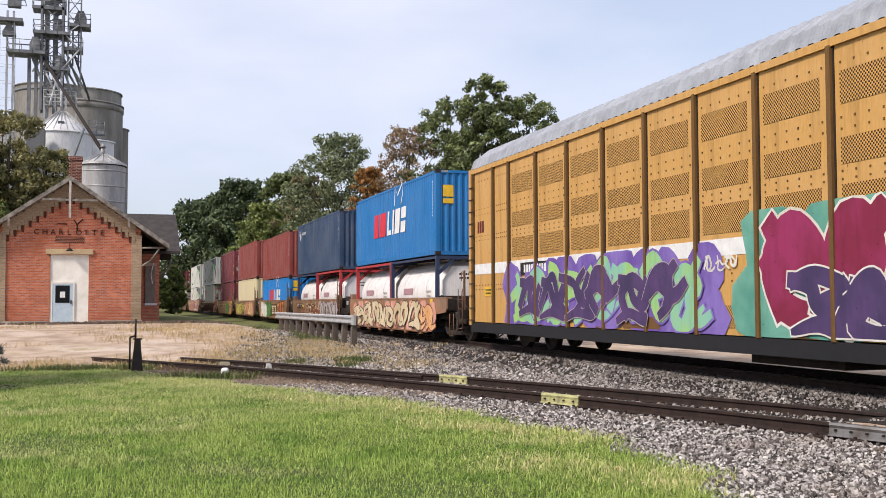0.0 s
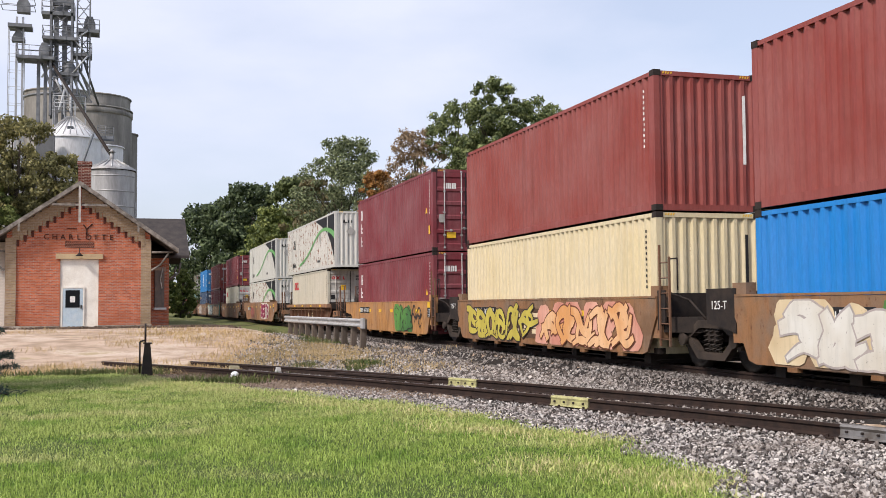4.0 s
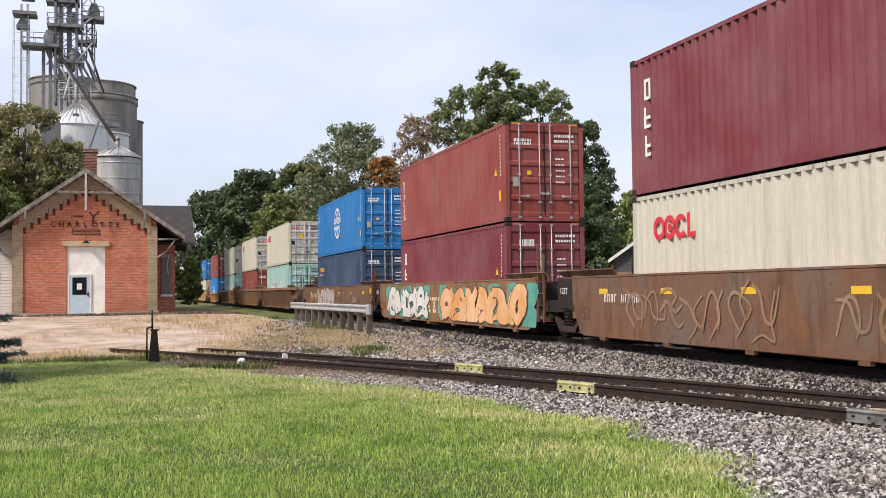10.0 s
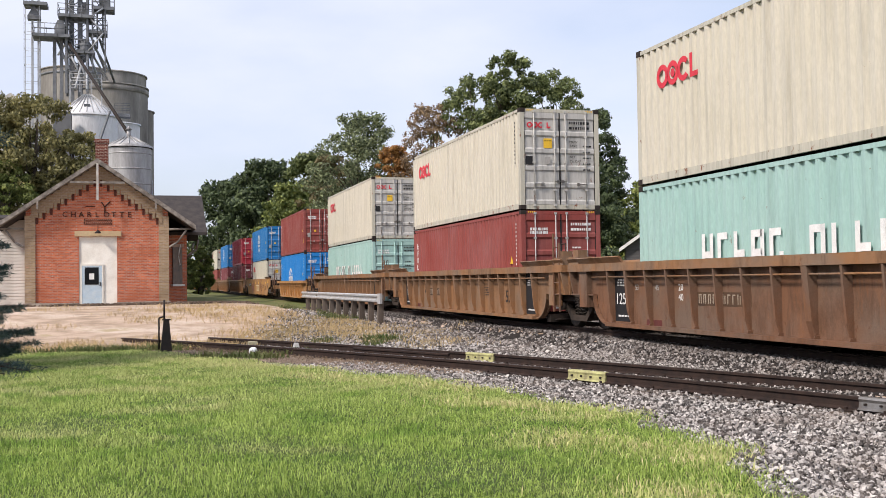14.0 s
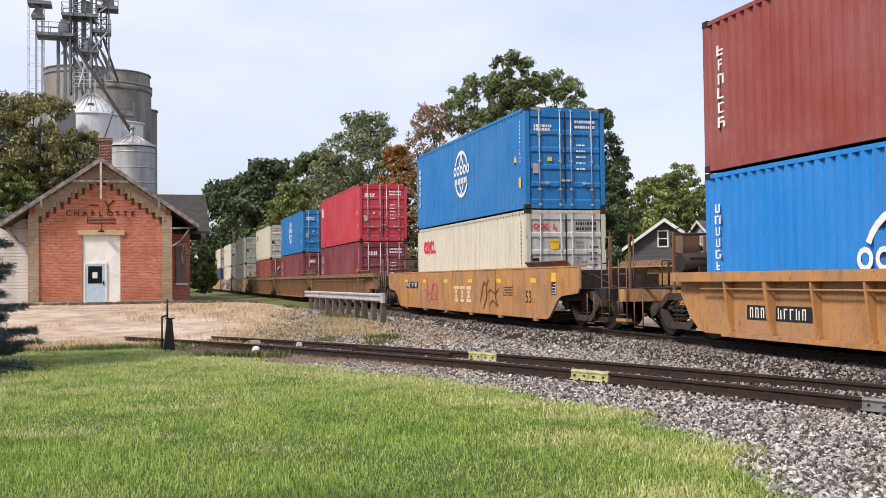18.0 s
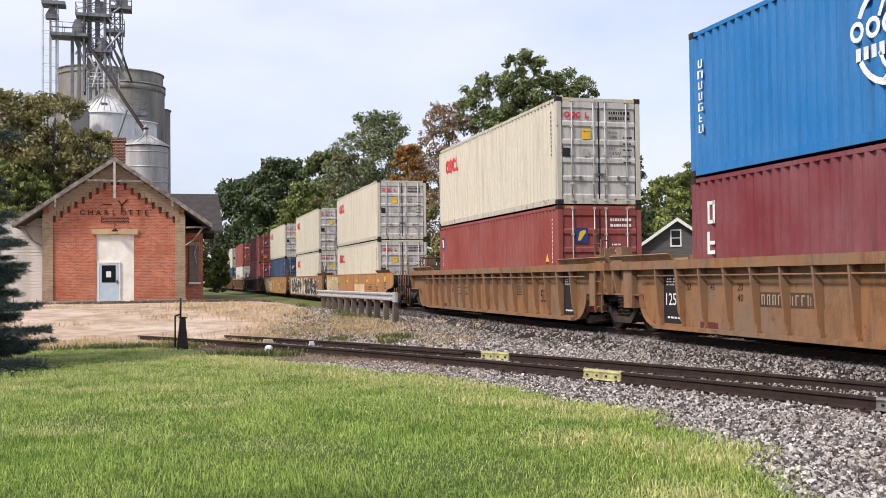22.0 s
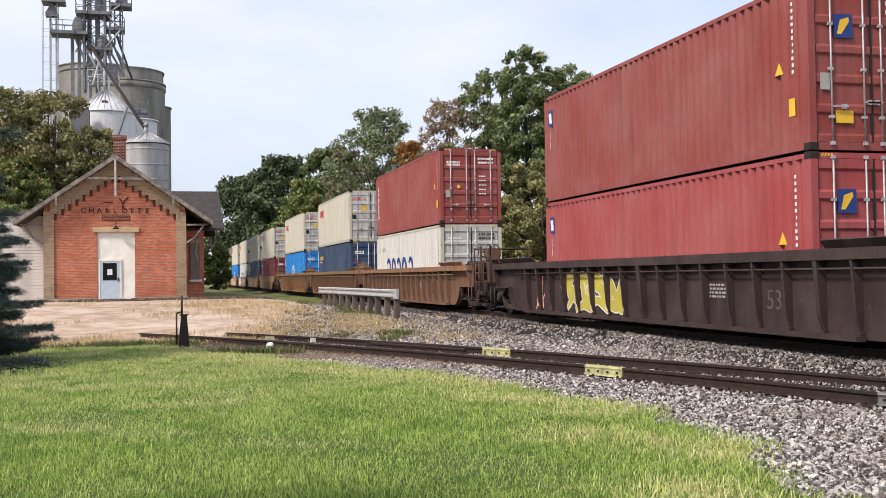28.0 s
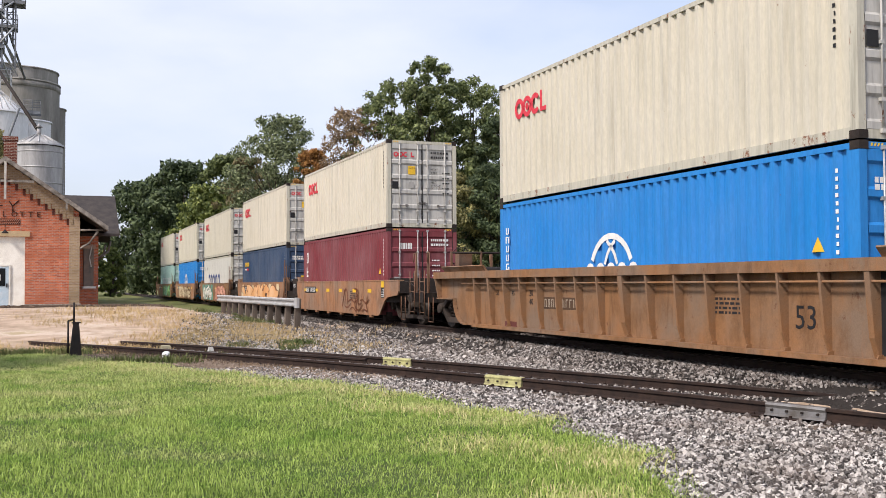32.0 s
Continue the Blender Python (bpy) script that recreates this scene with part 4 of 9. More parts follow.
def fat_letter(ch, bold):
    """One letter of the built-in font, swollen by bold, as a flat mesh of unit size in the x-z plane."""
    key = ("fat", ch, bold)
    if key not in LETTERS:
        cu = bpy.data.curves.new("letters", "FONT")
        cu.body, cu.size, cu.offset, cu.resolution_u = ch, 1.0, bold, 3
        ob = bpy.data.objects.new("letters", cu)
        me = bpy.data.meshes.new_from_object(ob)
        bpy.data.objects.remove(ob)
        bpy.data.curves.remove(cu)
        LETTERS[key] = ([(v.co.x, v.co.y) for v in me.vertices], [tuple(p.vertices) for p in me.polygons])
        bpy.data.meshes.remove(me)
    return LETTERS[key]


def sprayed_word(car, word, y0, y1, z0, z1, x, ground, edge, fill, seed):
    """A word in fat sprayed letters: a soft ground, a rim and a filling, read from y0 towards y1."""
    rnd = random.Random(seed)
    cell = (y0 - y1) / len(word)
    layers = [(0.13, ground, 0.0, "sprayed ground of a graffiti"), (0.085, edge, 0.004, "sprayed rim of graffiti letters"), (0.045, fill, 0.008, "sprayed filling of graffiti letters")]
    meshes = [MB() for _ in layers]
    for k, ch in enumerate(word):
        pts, _ = fat_letter(ch, 0.045)
        xs, zs = [p[0] for p in pts], [p[1] for p in pts]
        w, h = max(xs) - min(xs), max(zs) - min(zs)
        tall = (z1 - z0) * rnd.uniform(0.82, 0.95)
        sx, sz = cell * rnd.uniform(0.92, 1.06) / w, tall / h
        if ch in "iI":
            sx *= 0.6
        low, lean = z0 + (z1 - z0 - tall) * rnd.random(), rnd.uniform(-0.10, 0.10)
        for mb, (bold, _, lift, _) in zip(meshes, layers):
            p2, faces = fat_letter(ch, bold)
            base = len(mb.v)
            for a, b in p2:
                u, v = (a - min(xs)) * sx, (b - min(zs)) * sz
                mb.v.append((x - lift - 0.0006 * k, y0 - cell * k - u - lean * v, min(z1 + 0.05, max(z0 - 0.05, low + v))))
            mb.f += [tuple(base + i for i in f) for f in faces]
            mb.s += [False] * len(faces)
    for mb, (_, colour, _, words) in zip(meshes, layers):
        part("graffiti", mb, G[colour], car, words)


def spray(name, a, b, cover=0.85):
    """Sprayed paint that fades from one colour to another and is worn through in specks."""
    m, nt, s, co = start("spray_" + name, 0.62)
    blend = ramp_node(nt, noise_node(nt, co, 0.9, 3), 0.38, 0.62, 0, 1)
    c = mix_node(nt, blend, a, b)
    c = mix_node(nt, ramp_node(nt, noise_node(nt, co, 6, 5, (1, 1, 0.15)), 0.5, 0.8, 0, 0.45), c, tuple(v * 0.5 for v in a))
    nt.links.new(c, s.inputs["Base Color"])
    nt.links.new(ramp_node(nt, noise_node(nt, co, 22, 5), 0.24, 0.36, cover * 0.35, cover + 0.12), s.inputs["Alpha"])
    return m


G = {
    "pink": spray("pink", (0.66, 0.36, 0.27), (0.52, 0.22, 0.16)), "cream": spray("cream", (0.66, 0.55, 0.36), (0.52, 0.40, 0.24)), "black": spray("black", (0.03, 0.026, 0.026), (0.055, 0.04, 0.035), 0.92),
    "white": spray("white", (0.66, 0.65, 0.60), (0.56, 0.52, 0.44)), "grey": spray("grey", (0.34, 0.31, 0.30), (0.42, 0.36, 0.33)), "green": spray("green", (0.06, 0.16, 0.05), (0.10, 0.26, 0.06)),
    "teal": spray("teal", (0.16, 0.42, 0.33), (0.08, 0.30, 0.24), 0.7), "orange": spray("orange", (0.50, 0.13, 0.04), (0.62, 0.24, 0.08)), "peach": spray("peach", (0.72, 0.45, 0.25), (0.62, 0.30, 0.11)),
    "wine": spray("wine", (0.20, 0.02, 0.05), (0.28, 0.03, 0.10)), "purple": spray("purple", (0.14, 0.08, 0.32), (0.22, 0.15, 0.44)), "lime": spray("lime", (0.30, 0.52, 0.16), (0.22, 0.46, 0.36)),
    "yolk": spray("yolk", (0.52, 0.44, 0.08), (0.40, 0.33, 0.06)), "ghost": spray("ghost", (0.36, 0.24, 0.16), (0.28, 0.17, 0.10), 0.6), "rose": spray("rose", (0.55, 0.10, 0.14), (0.48, 0.12, 0.14)),
    "cocoa": spray("cocoa", (0.13, 0.045, 0.02), (0.17, 0.06, 0.035), 0.8), "lilac": spray("lilac", (0.42, 0.36, 0.38), (0.34, 0.27, 0.28)), "night": spray("night", (0.05, 0.035, 0.09), (0.09, 0.05, 0.14), 0.9),
}


def slab_emblem(car, y, x, z0=0.86, size=0.62, panel=True, ink=None):
    """The car owner's emblem: a dark panel with three pale striped blocks."""
    if panel:
        part("emblem_panel", cached(("emblem_panel", x, z0, size), lambda: MB().box(x - 0.002, x, -size * 2.2, size * 2.2, z0 - 0.1, z0 + size + 0.1)), surface("faded_black_panel", (0.055, 0.045, 0.04), (0.10, 0.07, 0.05), 0.7, 0, 2, 30, 0.1), car, m=pose(0, y, 0))

    def blocks():
        mb = MB()
        for k in range(3):
            c = size * (1.25 - 1.25 * k)
            for i in range(4):
                z = z0 + size * (0.78 - 0.25 * i)
                w = size * ((0.52, 0.2, 0.2, 0.36) if k < 2 else (0.45, 0.28, 0.28, 0.45))[i]
                mb.box(x - 0.0055, x - 0.003, c - w, c + w, z, z + size * 0.2)
        return mb
    part("emblem", cached(("slab_emblem", x, z0, size), blocks), ink or G["cream"], car, "pale striped block emblem", m=pose(0, y, 0))


def side_plate_mesh(hw, z0, z1, style, near, far, x0, x1):
    """The well's side: a long plate that rises over the trucks. near, far: how far it reaches past the well's ends."""
    def end(e):
        if hw < 7 and style == "ribbed":     # a short well: the side stops before the truck
            return [(hw - 0.50, z0), (hw - 0.25, z0 + 0.06), (hw + 0.10, z0 + 0.30), (hw + 0.42, z0 + 0.72), (hw + 0.42, z1)]
        if style == "ribbed":        # an arch over the truck
            a0 = hw + e - 2.05
            return [(a0 + 0.75 * math.sin(a), z0 + 0.66 * (1 - math.cos(a))) for a in (radians(15 * k) for k in range(7))] + [(hw + e, z0 + 0.66), (hw + e, z1)]
        if e > 0.5:                  # a long slant, then a level lip over the truck
            return [(hw - 0.75, z0), (hw - 0.55, z0 + 0.06), (hw + 0.05, z0 + 0.52), (hw + 0.30, z0 + 0.62), (hw + e - 0.12, z0 + 0.70), (hw + e, z0 + 0.82), (hw + e, z1)]
        return [(hw - 0.62, z0), (hw - 0.40, z0 + 0.06), (hw - 0.10, z0 + 0.62), (hw, z0 + 0.78), (hw, z1)]
    return MB().prism(end(far) + [(-a, b) for a, b in end(near)[::-1]], "x", x0, x1)


def guide_mesh(s):
    """A raised lip at the well's end that leans outwards and guides a box down, on short brackets."""
    mb = MB().prism([(s * (HALF - 0.12), 0.0), (s * (HALF - 0.06), 0.0), (s * (HALF + 0.045), 0.13), (s * (HALF + 0.030), 0.15), (s * (HALF - 0.005), 0.15)], "y", -1.45, 1.45)
    for y in (-1.3, -0.45, 0.45, 1.3):
        mb.prism([(s * (HALF - 0.18), 0.0), (s * (HALF - 0.121), 0.0), (s * (HALF - 0.02), 0.13)], "y", y - 0.02, y + 0.02)
    return mb


def ladder_mesh():
    mb = MB()
    for y in (-0.2, 0.2):
        mb.cyl((0, y, 0.0), (0, y, 1.35), 0.014, n=6)
    for z in (0.12, 0.42, 0.72, 1.02):
        mb.cyl((0, -0.2, z), (0, 0.2, z), 0.012, n=6)
    return mb


def tall_ladder_mesh():
    """Grab irons between two posts that rise past the well's edge beside the boxes."""
    mb = MB()
    for y in (-0.19, 0.19):
        mb.box(-0.02, 0.02, y - 0.018, y + 0.018, 0.0, 2.0 if y > 0 else 1.75)
    for k in range(6):
        mb.cyl((0, -0.19, 0.14 + 0.30 * k), (0, 0.19, 0.14 + 0.30 * k), 0.012, n=6)
    return mb


def rail_mesh():
    mb = MB()
    mb.line([(0, -0.16, 0), (0, -0.16, 0.62), (0, 0.16, 0.62), (0, 0.16, 0)], 0.015, 6)
    return mb


def brake_mesh():
    mb = MB()
    n = 18
    pts = [(0.30 * math.cos(2 * math.pi * i / n), 0, 0.30 * math.sin(2 * math.pi * i / n)) for i in range(n + 1)]
    mb.line(pts, 0.014, 5)
    for i in range(5):
        a = 2 * math.pi * i / 5
        mb.cyl((0, 0.03, 0), (0.30 * math.cos(a), 0, 0.30 * math.sin(a)), 0.01, n=5)
    mb.cyl((0, -0.02, 0), (0, 0.14, 0), 0.05, n=8)
    return mb


HALF = 1.445


FADED_BLACK = surface("faded_black_panel", (0.060, 0.038, 0.026), (0.11, 0.062, 0.034), 0.8, 0, 3, 30, 0.1)
FADED_WHITE = surface("faded_white_lettering", (0.36, 0.30, 0.24), (0.24, 0.18, 0.13), 0.8, 0, 6, 40, 0.1)


def well_car(centre, hw, style, colour, near_gap, far_gap, near_truck, far_truck, mark="53", brake=0, z1=1.97, z0=0.58, joined_near=False, base=0.757):
    """One unit: well with sides and floor, end platforms over the trucks. Its middle stands at the origin.
    near_gap, far_gap: from the well's end to the coupling or to the shared truck's middle."""
    col = CAR_PAINT[colour]
    short = hw < 6.5
    dull = CAR_PAINT["rust" if colour in ("yellow", "ochre", "tan") else "brown" if colour != "black" else "black"]
    side_col = col if style == "smooth" or colour != "tan" else CAR_PAINT["brown"]
    chord_col = col if colour != "rust" or style == "smooth" else CAR_PAINT["ochre"]
    car = empty("well_car")
    words = {"smooth": "smooth-sided", "ribbed": "ribbed"}[style]
    hue = {"tan": "weathered tan", "yellow": "yellow", "brown": "rusty dark brown", "rust": "rusty brown", "black": "dark brown-black", "ochre": "weathered ochre"}[colour]
    tagged(car, f"{hue} {words} steel well car carrying stacked containers", "well car", "well cars of the train")
    plate_x = HALF if style == "smooth" else HALF - 0.20
    out_near, out_far = ((0.42 if hw == 6.65 else 1.45 if own == "end" else min(0.72, gap - 0.12) if style == "ribbed" else 0.0) for gap, own in ((near_gap, near_truck), (far_gap, far_truck)))
    for s in (-1, 1):
        a, b = sorted((s * plate_x, s * (plate_x - 0.05)))
        part("side_plate", cached(("side_plate", hw, style, s, z0, z1, round(out_near, 2), round(out_far, 2)), lambda: side_plate_mesh(hw, z0, z1 - 0.004, style, out_near, out_far, a, b)), side_col, car)
        c, d = sorted((s * (HALF + 0.012), s * (HALF - 0.20)))
        part("top_chord", cached(("top_chord", hw, s, z1, style, round(out_near, 2), round(out_far, 2)), lambda: MB().box(c, d, -hw - out_near + 0.02, hw + out_far - 0.02, z1, z1 + 0.04) if style == "smooth" else MB().box(c, d, -hw - out_near + 0.02, hw + out_far - 0.02, z1 - 0.11, z1 + 0.07)), chord_col, car)
        e, g = sorted((s * (HALF + 0.004), s * (HALF - 0.17)))
        part("bottom_chord", cached(("bottom_chord", hw, s, z0, style), lambda: MB().box(*((e, g) if style == "ribbed" else sorted((s * (HALF - 0.052), s * (HALF - 0.2)))), -hw + 1.4, hw - 1.4, z0 - 0.02, z0 + 0.06)), side_col, car)
        # raised guides at the well's ends
        for t in (-1, 1) if hw != 6.65 and not short else ():
            y = t * (hw - 0.75)
            part("container_guide", cached(("container_guide", s, t, z1), lambda: guide_mesh(s)), dull if style == "smooth" else chord_col, car, m=pose(0, y, z1 + (0.07 if style == "ribbed" else 0.04)))
        if style == "ribbed":
            n = 16 if hw > 7 else 8
            for i in range(n + 1):
                y = -hw + 1.5 + (2 * hw - 3.0) * i / n
                wide = 0.16 if i == n // 2 else 0.10 if i in (1, n - 1) else 0.05
                part("rib", cached(("rib", wide, s, z0, z1), lambda: rib_mesh(s, wide, z0, z1)), side_col, car, m=pose(0, y, 0))
            for i in range(0, 12 if hw > 7 else 8, 2):
                if colour == "tan":
                    part("reflector", cached(("reflector_chord", s), lambda: MB().box(*sorted((s * (HALF + 0.016), s * (HALF + 0.011))), -0.26, 0.26, -0.055, 0.055)), YELLOW, car, m=pose(0, -hw + 1.6 + (2 * hw - 3.2) * i / (11 if hw > 7 else 7), z1 - 0.02))
            part("grab_rail", cached(("grab_rail", hw, s, z1), lambda: MB().cyl((s * (HALF - 0.05), -hw + 0.6, z1 - 0.25), (s * (HALF - 0.05), hw - 0.6, z1 - 0.25), 0.02, n=6)), chord_col, car)
        else:
            for i in range(6):
                y = -hw + 1.7 + (2 * hw - 3.4) * i / 5
                part("reflector", cached(("reflector", s), lambda: MB().box(*sorted((s * (HALF + 0.004), s * (HALF - 0.001))), -0.22, 0.22, -0.06, 0.06)), YELLOW, car, m=pose(0, y, z1 - 0.32))
    part("well_floor", cached(("well_floor", hw, base), lambda: floor_of(hw, base - 0.17)), steel_dark, car)
    for t, gap, own in ((-1, near_gap, near_truck), (1, far_gap, far_truck)):
        m = pose(0, t * hw, 0, 0, 0, 0 if t > 0 else 180)
        part("end_platform", cached(("end_platform", round(gap, 2), own, style), lambda: platform_mesh(gap, own, 1.40 if style == "smooth" else 1.16)), col if hw == 6.65 else steel_dark, car, m=m)
        for s in (-1, 1) if own != "end" else ():
            part("end_post", cached(("end_post", s), lambda: MB().box(*sorted((s * 1.40, s * 1.20)), -0.30, 0.12, 1.0, 2.04)), col, car, m=m)
            reach = min(0.95, gap - 0.08) if own == "shared" else 0.30
            part("end_plate", cached(("end_plate", s, round(reach, 2), style), lambda: MB().prism([(0.002, 1.16), (reach * 0.6, 1.28), (reach, 1.32), (reach, 1.95), (0.002, 1.95)] if style == "smooth" else [(0.002, 1.30), (reach, 1.34), (reach, 1.80), (0.002, 1.80)], "x", *sorted((s * 1.385, s * 1.42) if style == "smooth" else (s * 1.14, s * 1.18)))), steel_dark, car, m=m)
        part("end_wall", cached(("end_wall_car",), lambda: MB().box(-1.19, 1.19, -0.25, -0.17, 1.0, 1.90)), steel_dark, car, m=m)
        part("air_pipe", cached(("air_pipe", round(gap, 2)), lambda: MB().line([(1.2, 0.1, 1.9), (1.1, gap * 0.5, 1.75), (0.9, gap - 0.3, 1.3)], 0.022, 5)), steel_dark, car, m=m)
        part("valve_box", cached(("valve_box",), lambda: MB().box(-1.12, -0.62, 0.25, 0.62, 1.424, 1.78)), steel_dark, car, m=m)
        part("brake_rod", cached(("brake_rod", round(gap, 2)), lambda: MB().line([(-0.9, 0.2, 1.48), (-0.9, gap - 0.3, 1.45), (0.2, gap - 0.2, 1.3)], 0.03, 6)), steel_dark, car, m=m)
        if own == "end":
            truck(car, t * (hw + 0.85))
            for s in (-1, 1):
                part("ladder", cached(("ladder",), ladder_mesh), dull, car, m=pose(s * 1.38, t * (hw + gap - 0.45), 0.75))
                part("hand_rail", cached(("hand_rail_tall",), lambda: MB().line([(0, -0.14, 0), (0, -0.14, 1.18), (0, 0.06, 1.18), (0, 0.06, 0.9)], 0.013, 6)), dull, car, m=pose(s * 1.26, t * (hw + gap - 0.62), 1.44))
                part("tall_post", cached(("tall_post",), lambda: MB().box(-0.022, 0.022, -0.03, 0.03, 0, 1.22)), dull, car, m=pose(s * 1.22, t * (hw + gap - 0.5), 1.444))
                part("side_step", cached(("side_step",), lambda: MB().line([(0, -0.2, 0.7), (0, -0.2, 0), (0, 0.2, 0), (0, 0.2, 0.7)], 0.014, 6)), dull, car, m=pose(s * 1.40, t * (hw + gap - 1.25), 0.62))
                part("hand_rail", cached(("hand_rail",), rail_mesh), steel_dark, car, m=pose(s * 0.9, t * (hw + gap - 1.55), 1.42))
                part("step", cached(("step",), lambda: MB().box(-0.14, 0.14, -0.3, 0.3, -0.02, 0.02)), steel_dark, car, m=pose(s * 1.32, t * (hw + gap - 0.5), 0.70))
            part("coupler", cached(("coupler",), lambda: MB().box(-0.10, 0.10, 0.0, 0.55, 0.92, 1.18).box(-0.17, 0.17, 0.35, 0.62, 0.88, 1.22)), steel_dark, car, m=pose(0, t * (hw + gap - 0.42), 0, 0, 0, 0 if t > 0 else 180))
            part("air_hose", cached(("air_hose",), lambda: MB().line([(0.3, 0.0, 0.95), (0.32, 0.18, 0.72), (0.28, 0.34, 0.62), (0.18, 0.46, 0.70)], 0.025, 6)), rubber, car, m=pose(0, t * (hw + gap - 0.35), 0, 0, 0, 0 if t > 0 else 180))
        elif own == "shared":
            truck(car, t * (hw + gap))
        if own == "none":
            for s in (-1, 1):
                part("hand_rail", cached(("hand_rail",), rail_mesh), steel_dark, car, m=pose(s * 1.25, t * (hw + 0.35), 1.95))
                part("ladder", cached(("ladder_tall",), tall_ladder_mesh), dull, car, m=pose(s * 1.43, t * (hw + 0.32), 0.85))
    if style == "ribbed" and hw > 7:
        for t, e in ((-1, out_near), (1, out_far)):
            a0 = hw + e - 2.05
            way = [(a0 + 0.75 * math.sin(a), z0 + 0.66 * (1 - math.cos(a))) for a in (radians(15 * k) for k in range(7))] + [(hw + e - 0.03, z0 + 0.66)]
            for s in (-1, 1):
                flange = MB()
                for (p, q), (r, u) in zip(way, way[1:]):
                    flange.prism([(t * p, q), (t * r, u), (t * r, u + 0.035), (t * p + t * 0.02, q + 0.035)], "x", *sorted((s * (HALF - 0.19), s * (HALF - 0.08))))
                part("arch_flange", flange, side_col, car)
                part("end_stiffener", cached(("end_stiffener", s, z0, z1), lambda: MB().prism([(s * (HALF - 0.205), z0 + 0.67), (s * (HALF - 0.10), z0 + 0.69), (s * (HALF + 0.002), z1 - 0.115), (s * (HALF - 0.205), z1 - 0.115)], "y", -0.03, 0.03)), side_col, car, m=pose(0, t * (hw + e - 0.10), 0))
    if style == "ribbed" and not short:
        for t, own in ((-1, near_truck), (1, far_truck)):
            if own != "end":
                for s in (-1, 1):
                    part("lock_bracket", cached(("lock_bracket", s, z1), lambda: MB().box(*sorted((s * (HALF - 0.02), s * (HALF - 0.40))), -0.28, 0.28, z1 + 0.07, z1 + 0.26).box(*sorted((s * (HALF - 0.08), s * (HALF - 0.34))), -0.16, 0.16, z1 + 0.26, z1 + 0.42)), chord_col, car, m=pose(0, t * (hw + 0.42), 0))
    if brake:
        part("end_bulkhead", cached(("end_bulkhead",), lambda: MB().box(-1.15, 1.15, -0.04, 0.04, 1.43, 1.72).box(-1.15, 1.15, -0.03, 0.03, 2.02, 2.08)), steel_dark, car, m=pose(0, brake * (hw + 0.22), 0))
        for x in (-1.05, -0.15, 0.95):
            part("stand_post", cached(("stand_post",), lambda: MB().box(-0.025, 0.025, -0.025, 0.025, 1.42, 2.62)), dull, car, m=pose(x, brake * (hw + 1.05), 0))
        part("stand_rail", cached(("stand_rail",), lambda: MB().cyl((-1.05, 0, 2.58), (0.95, 0, 2.58), 0.03, n=6).cyl((-1.05, 0, 2.1), (0.95, 0, 2.1), 0.025, n=6)), steel_dark, car, m=pose(0, brake * (hw + 1.05), 0))
        part("brake_wheel", cached(("brake_wheel",), brake_mesh), steel_dark, car, m=pose(-0.55, brake * (hw + 1.55), 2.45))
        part("brake_stand", cached(("brake_stand",), lambda: MB().box(-0.70, -0.40, -0.12, 0.12, 1.45, 2.42).box(-0.9, 0.9, -0.3, 0.3, 1.422, 1.50).box(-0.75, -0.35, -0.2, 0.1, 2.2, 2.6)), dull, car, m=pose(0, brake * (hw + 1.42), 0))
        part("air_reservoir", cached(("air_reservoir",), lambda: MB().cyl((-1.15, 0, 1.98), (0.35, 0, 1.98), 0.20, n=14)), steel_dark, car, m=pose(0, brake * (hw + 0.62), 0))
        part("reservoir_bracket", cached(("reservoir_bracket",), lambda: MB().box(-0.9, -0.8, -0.12, 0.12, 1.42, 1.80).box(0.0, 0.1, -0.12, 0.12, 1.42, 1.80)), steel_dark, car, m=pose(0, brake * (hw + 0.62), 0))
        part("chain_guard", cached(("chain_guard",), lambda: MB().prism([(-0.3, 1.5), (0.35, 1.5), (0.1, 2.2), (-0.12, 2.2)], "x", -0.35, -0.25)), steel_dark, car, m=pose(0, brake * (hw + 1.1), 0))
    # stencils: the size mark near the near end, panels of bars
    if style == "ribbed" and hw > 7:
        for t, text in (((1, mark),) if len(mark) == 4 else ()) + (((-1, ""),) if joined_near else ()):
            y = t * (hw - 1.96)
            part("black_panel", cached(("black_panel", plate_x), lambda: MB().box(-plate_x - 0.004, -plate_x, -0.42, 0.42, 0.72, 1.84)), BLACK, car, m=pose(0, y, 0))
            part("stencil_lettering", cached(("panel_bars", plate_x), lambda: panel_bars(plate_x)), WHITE, car, m=pose(0, y, 0))
            if text:
                part("number_mark", letters(text, 0.36), WHITE, car, m=Matrix.Translation((-plate_x - 0.008, y + 0.38, 1.10)) @ Matrix.Rotation(radians(-90), 4, "Z"))
        mark = "53"
        for i, text in enumerate(("45", "53") if colour != "black" else ()):
            part("size_mark", letters(text, 0.17), BLACK if colour in ("ochre", "yellow") else GREYM, car, m=Matrix.Translation((-plate_x - 0.004, hw - 3.47 + 0.92 * i, 1.42)) @ Matrix.Rotation(radians(-90), 4, "Z"))
        part("notice_panel", cached(("notice_panel", plate_x), lambda: MB().box(-plate_x - 0.004, -plate_x, -0.34, 0.34, 0.66, 0.80)), surface("dull_red_panel", (0.13, 0.035, 0.03), (0.09, 0.03, 0.026), 0.7), car, m=pose(0, hw - 3.4, 0))
        for i, text in enumerate(("20", "40")):
            part("size_mark", letters(text, 0.2), BLACK if colour not in ("black", "brown", "rust") else WHITE, car, m=Matrix.Translation((-plate_x - 0.004, hw - 4.45, 1.42 - 0.2 * i)) @ Matrix.Rotation(radians(-90), 4, "Z"))
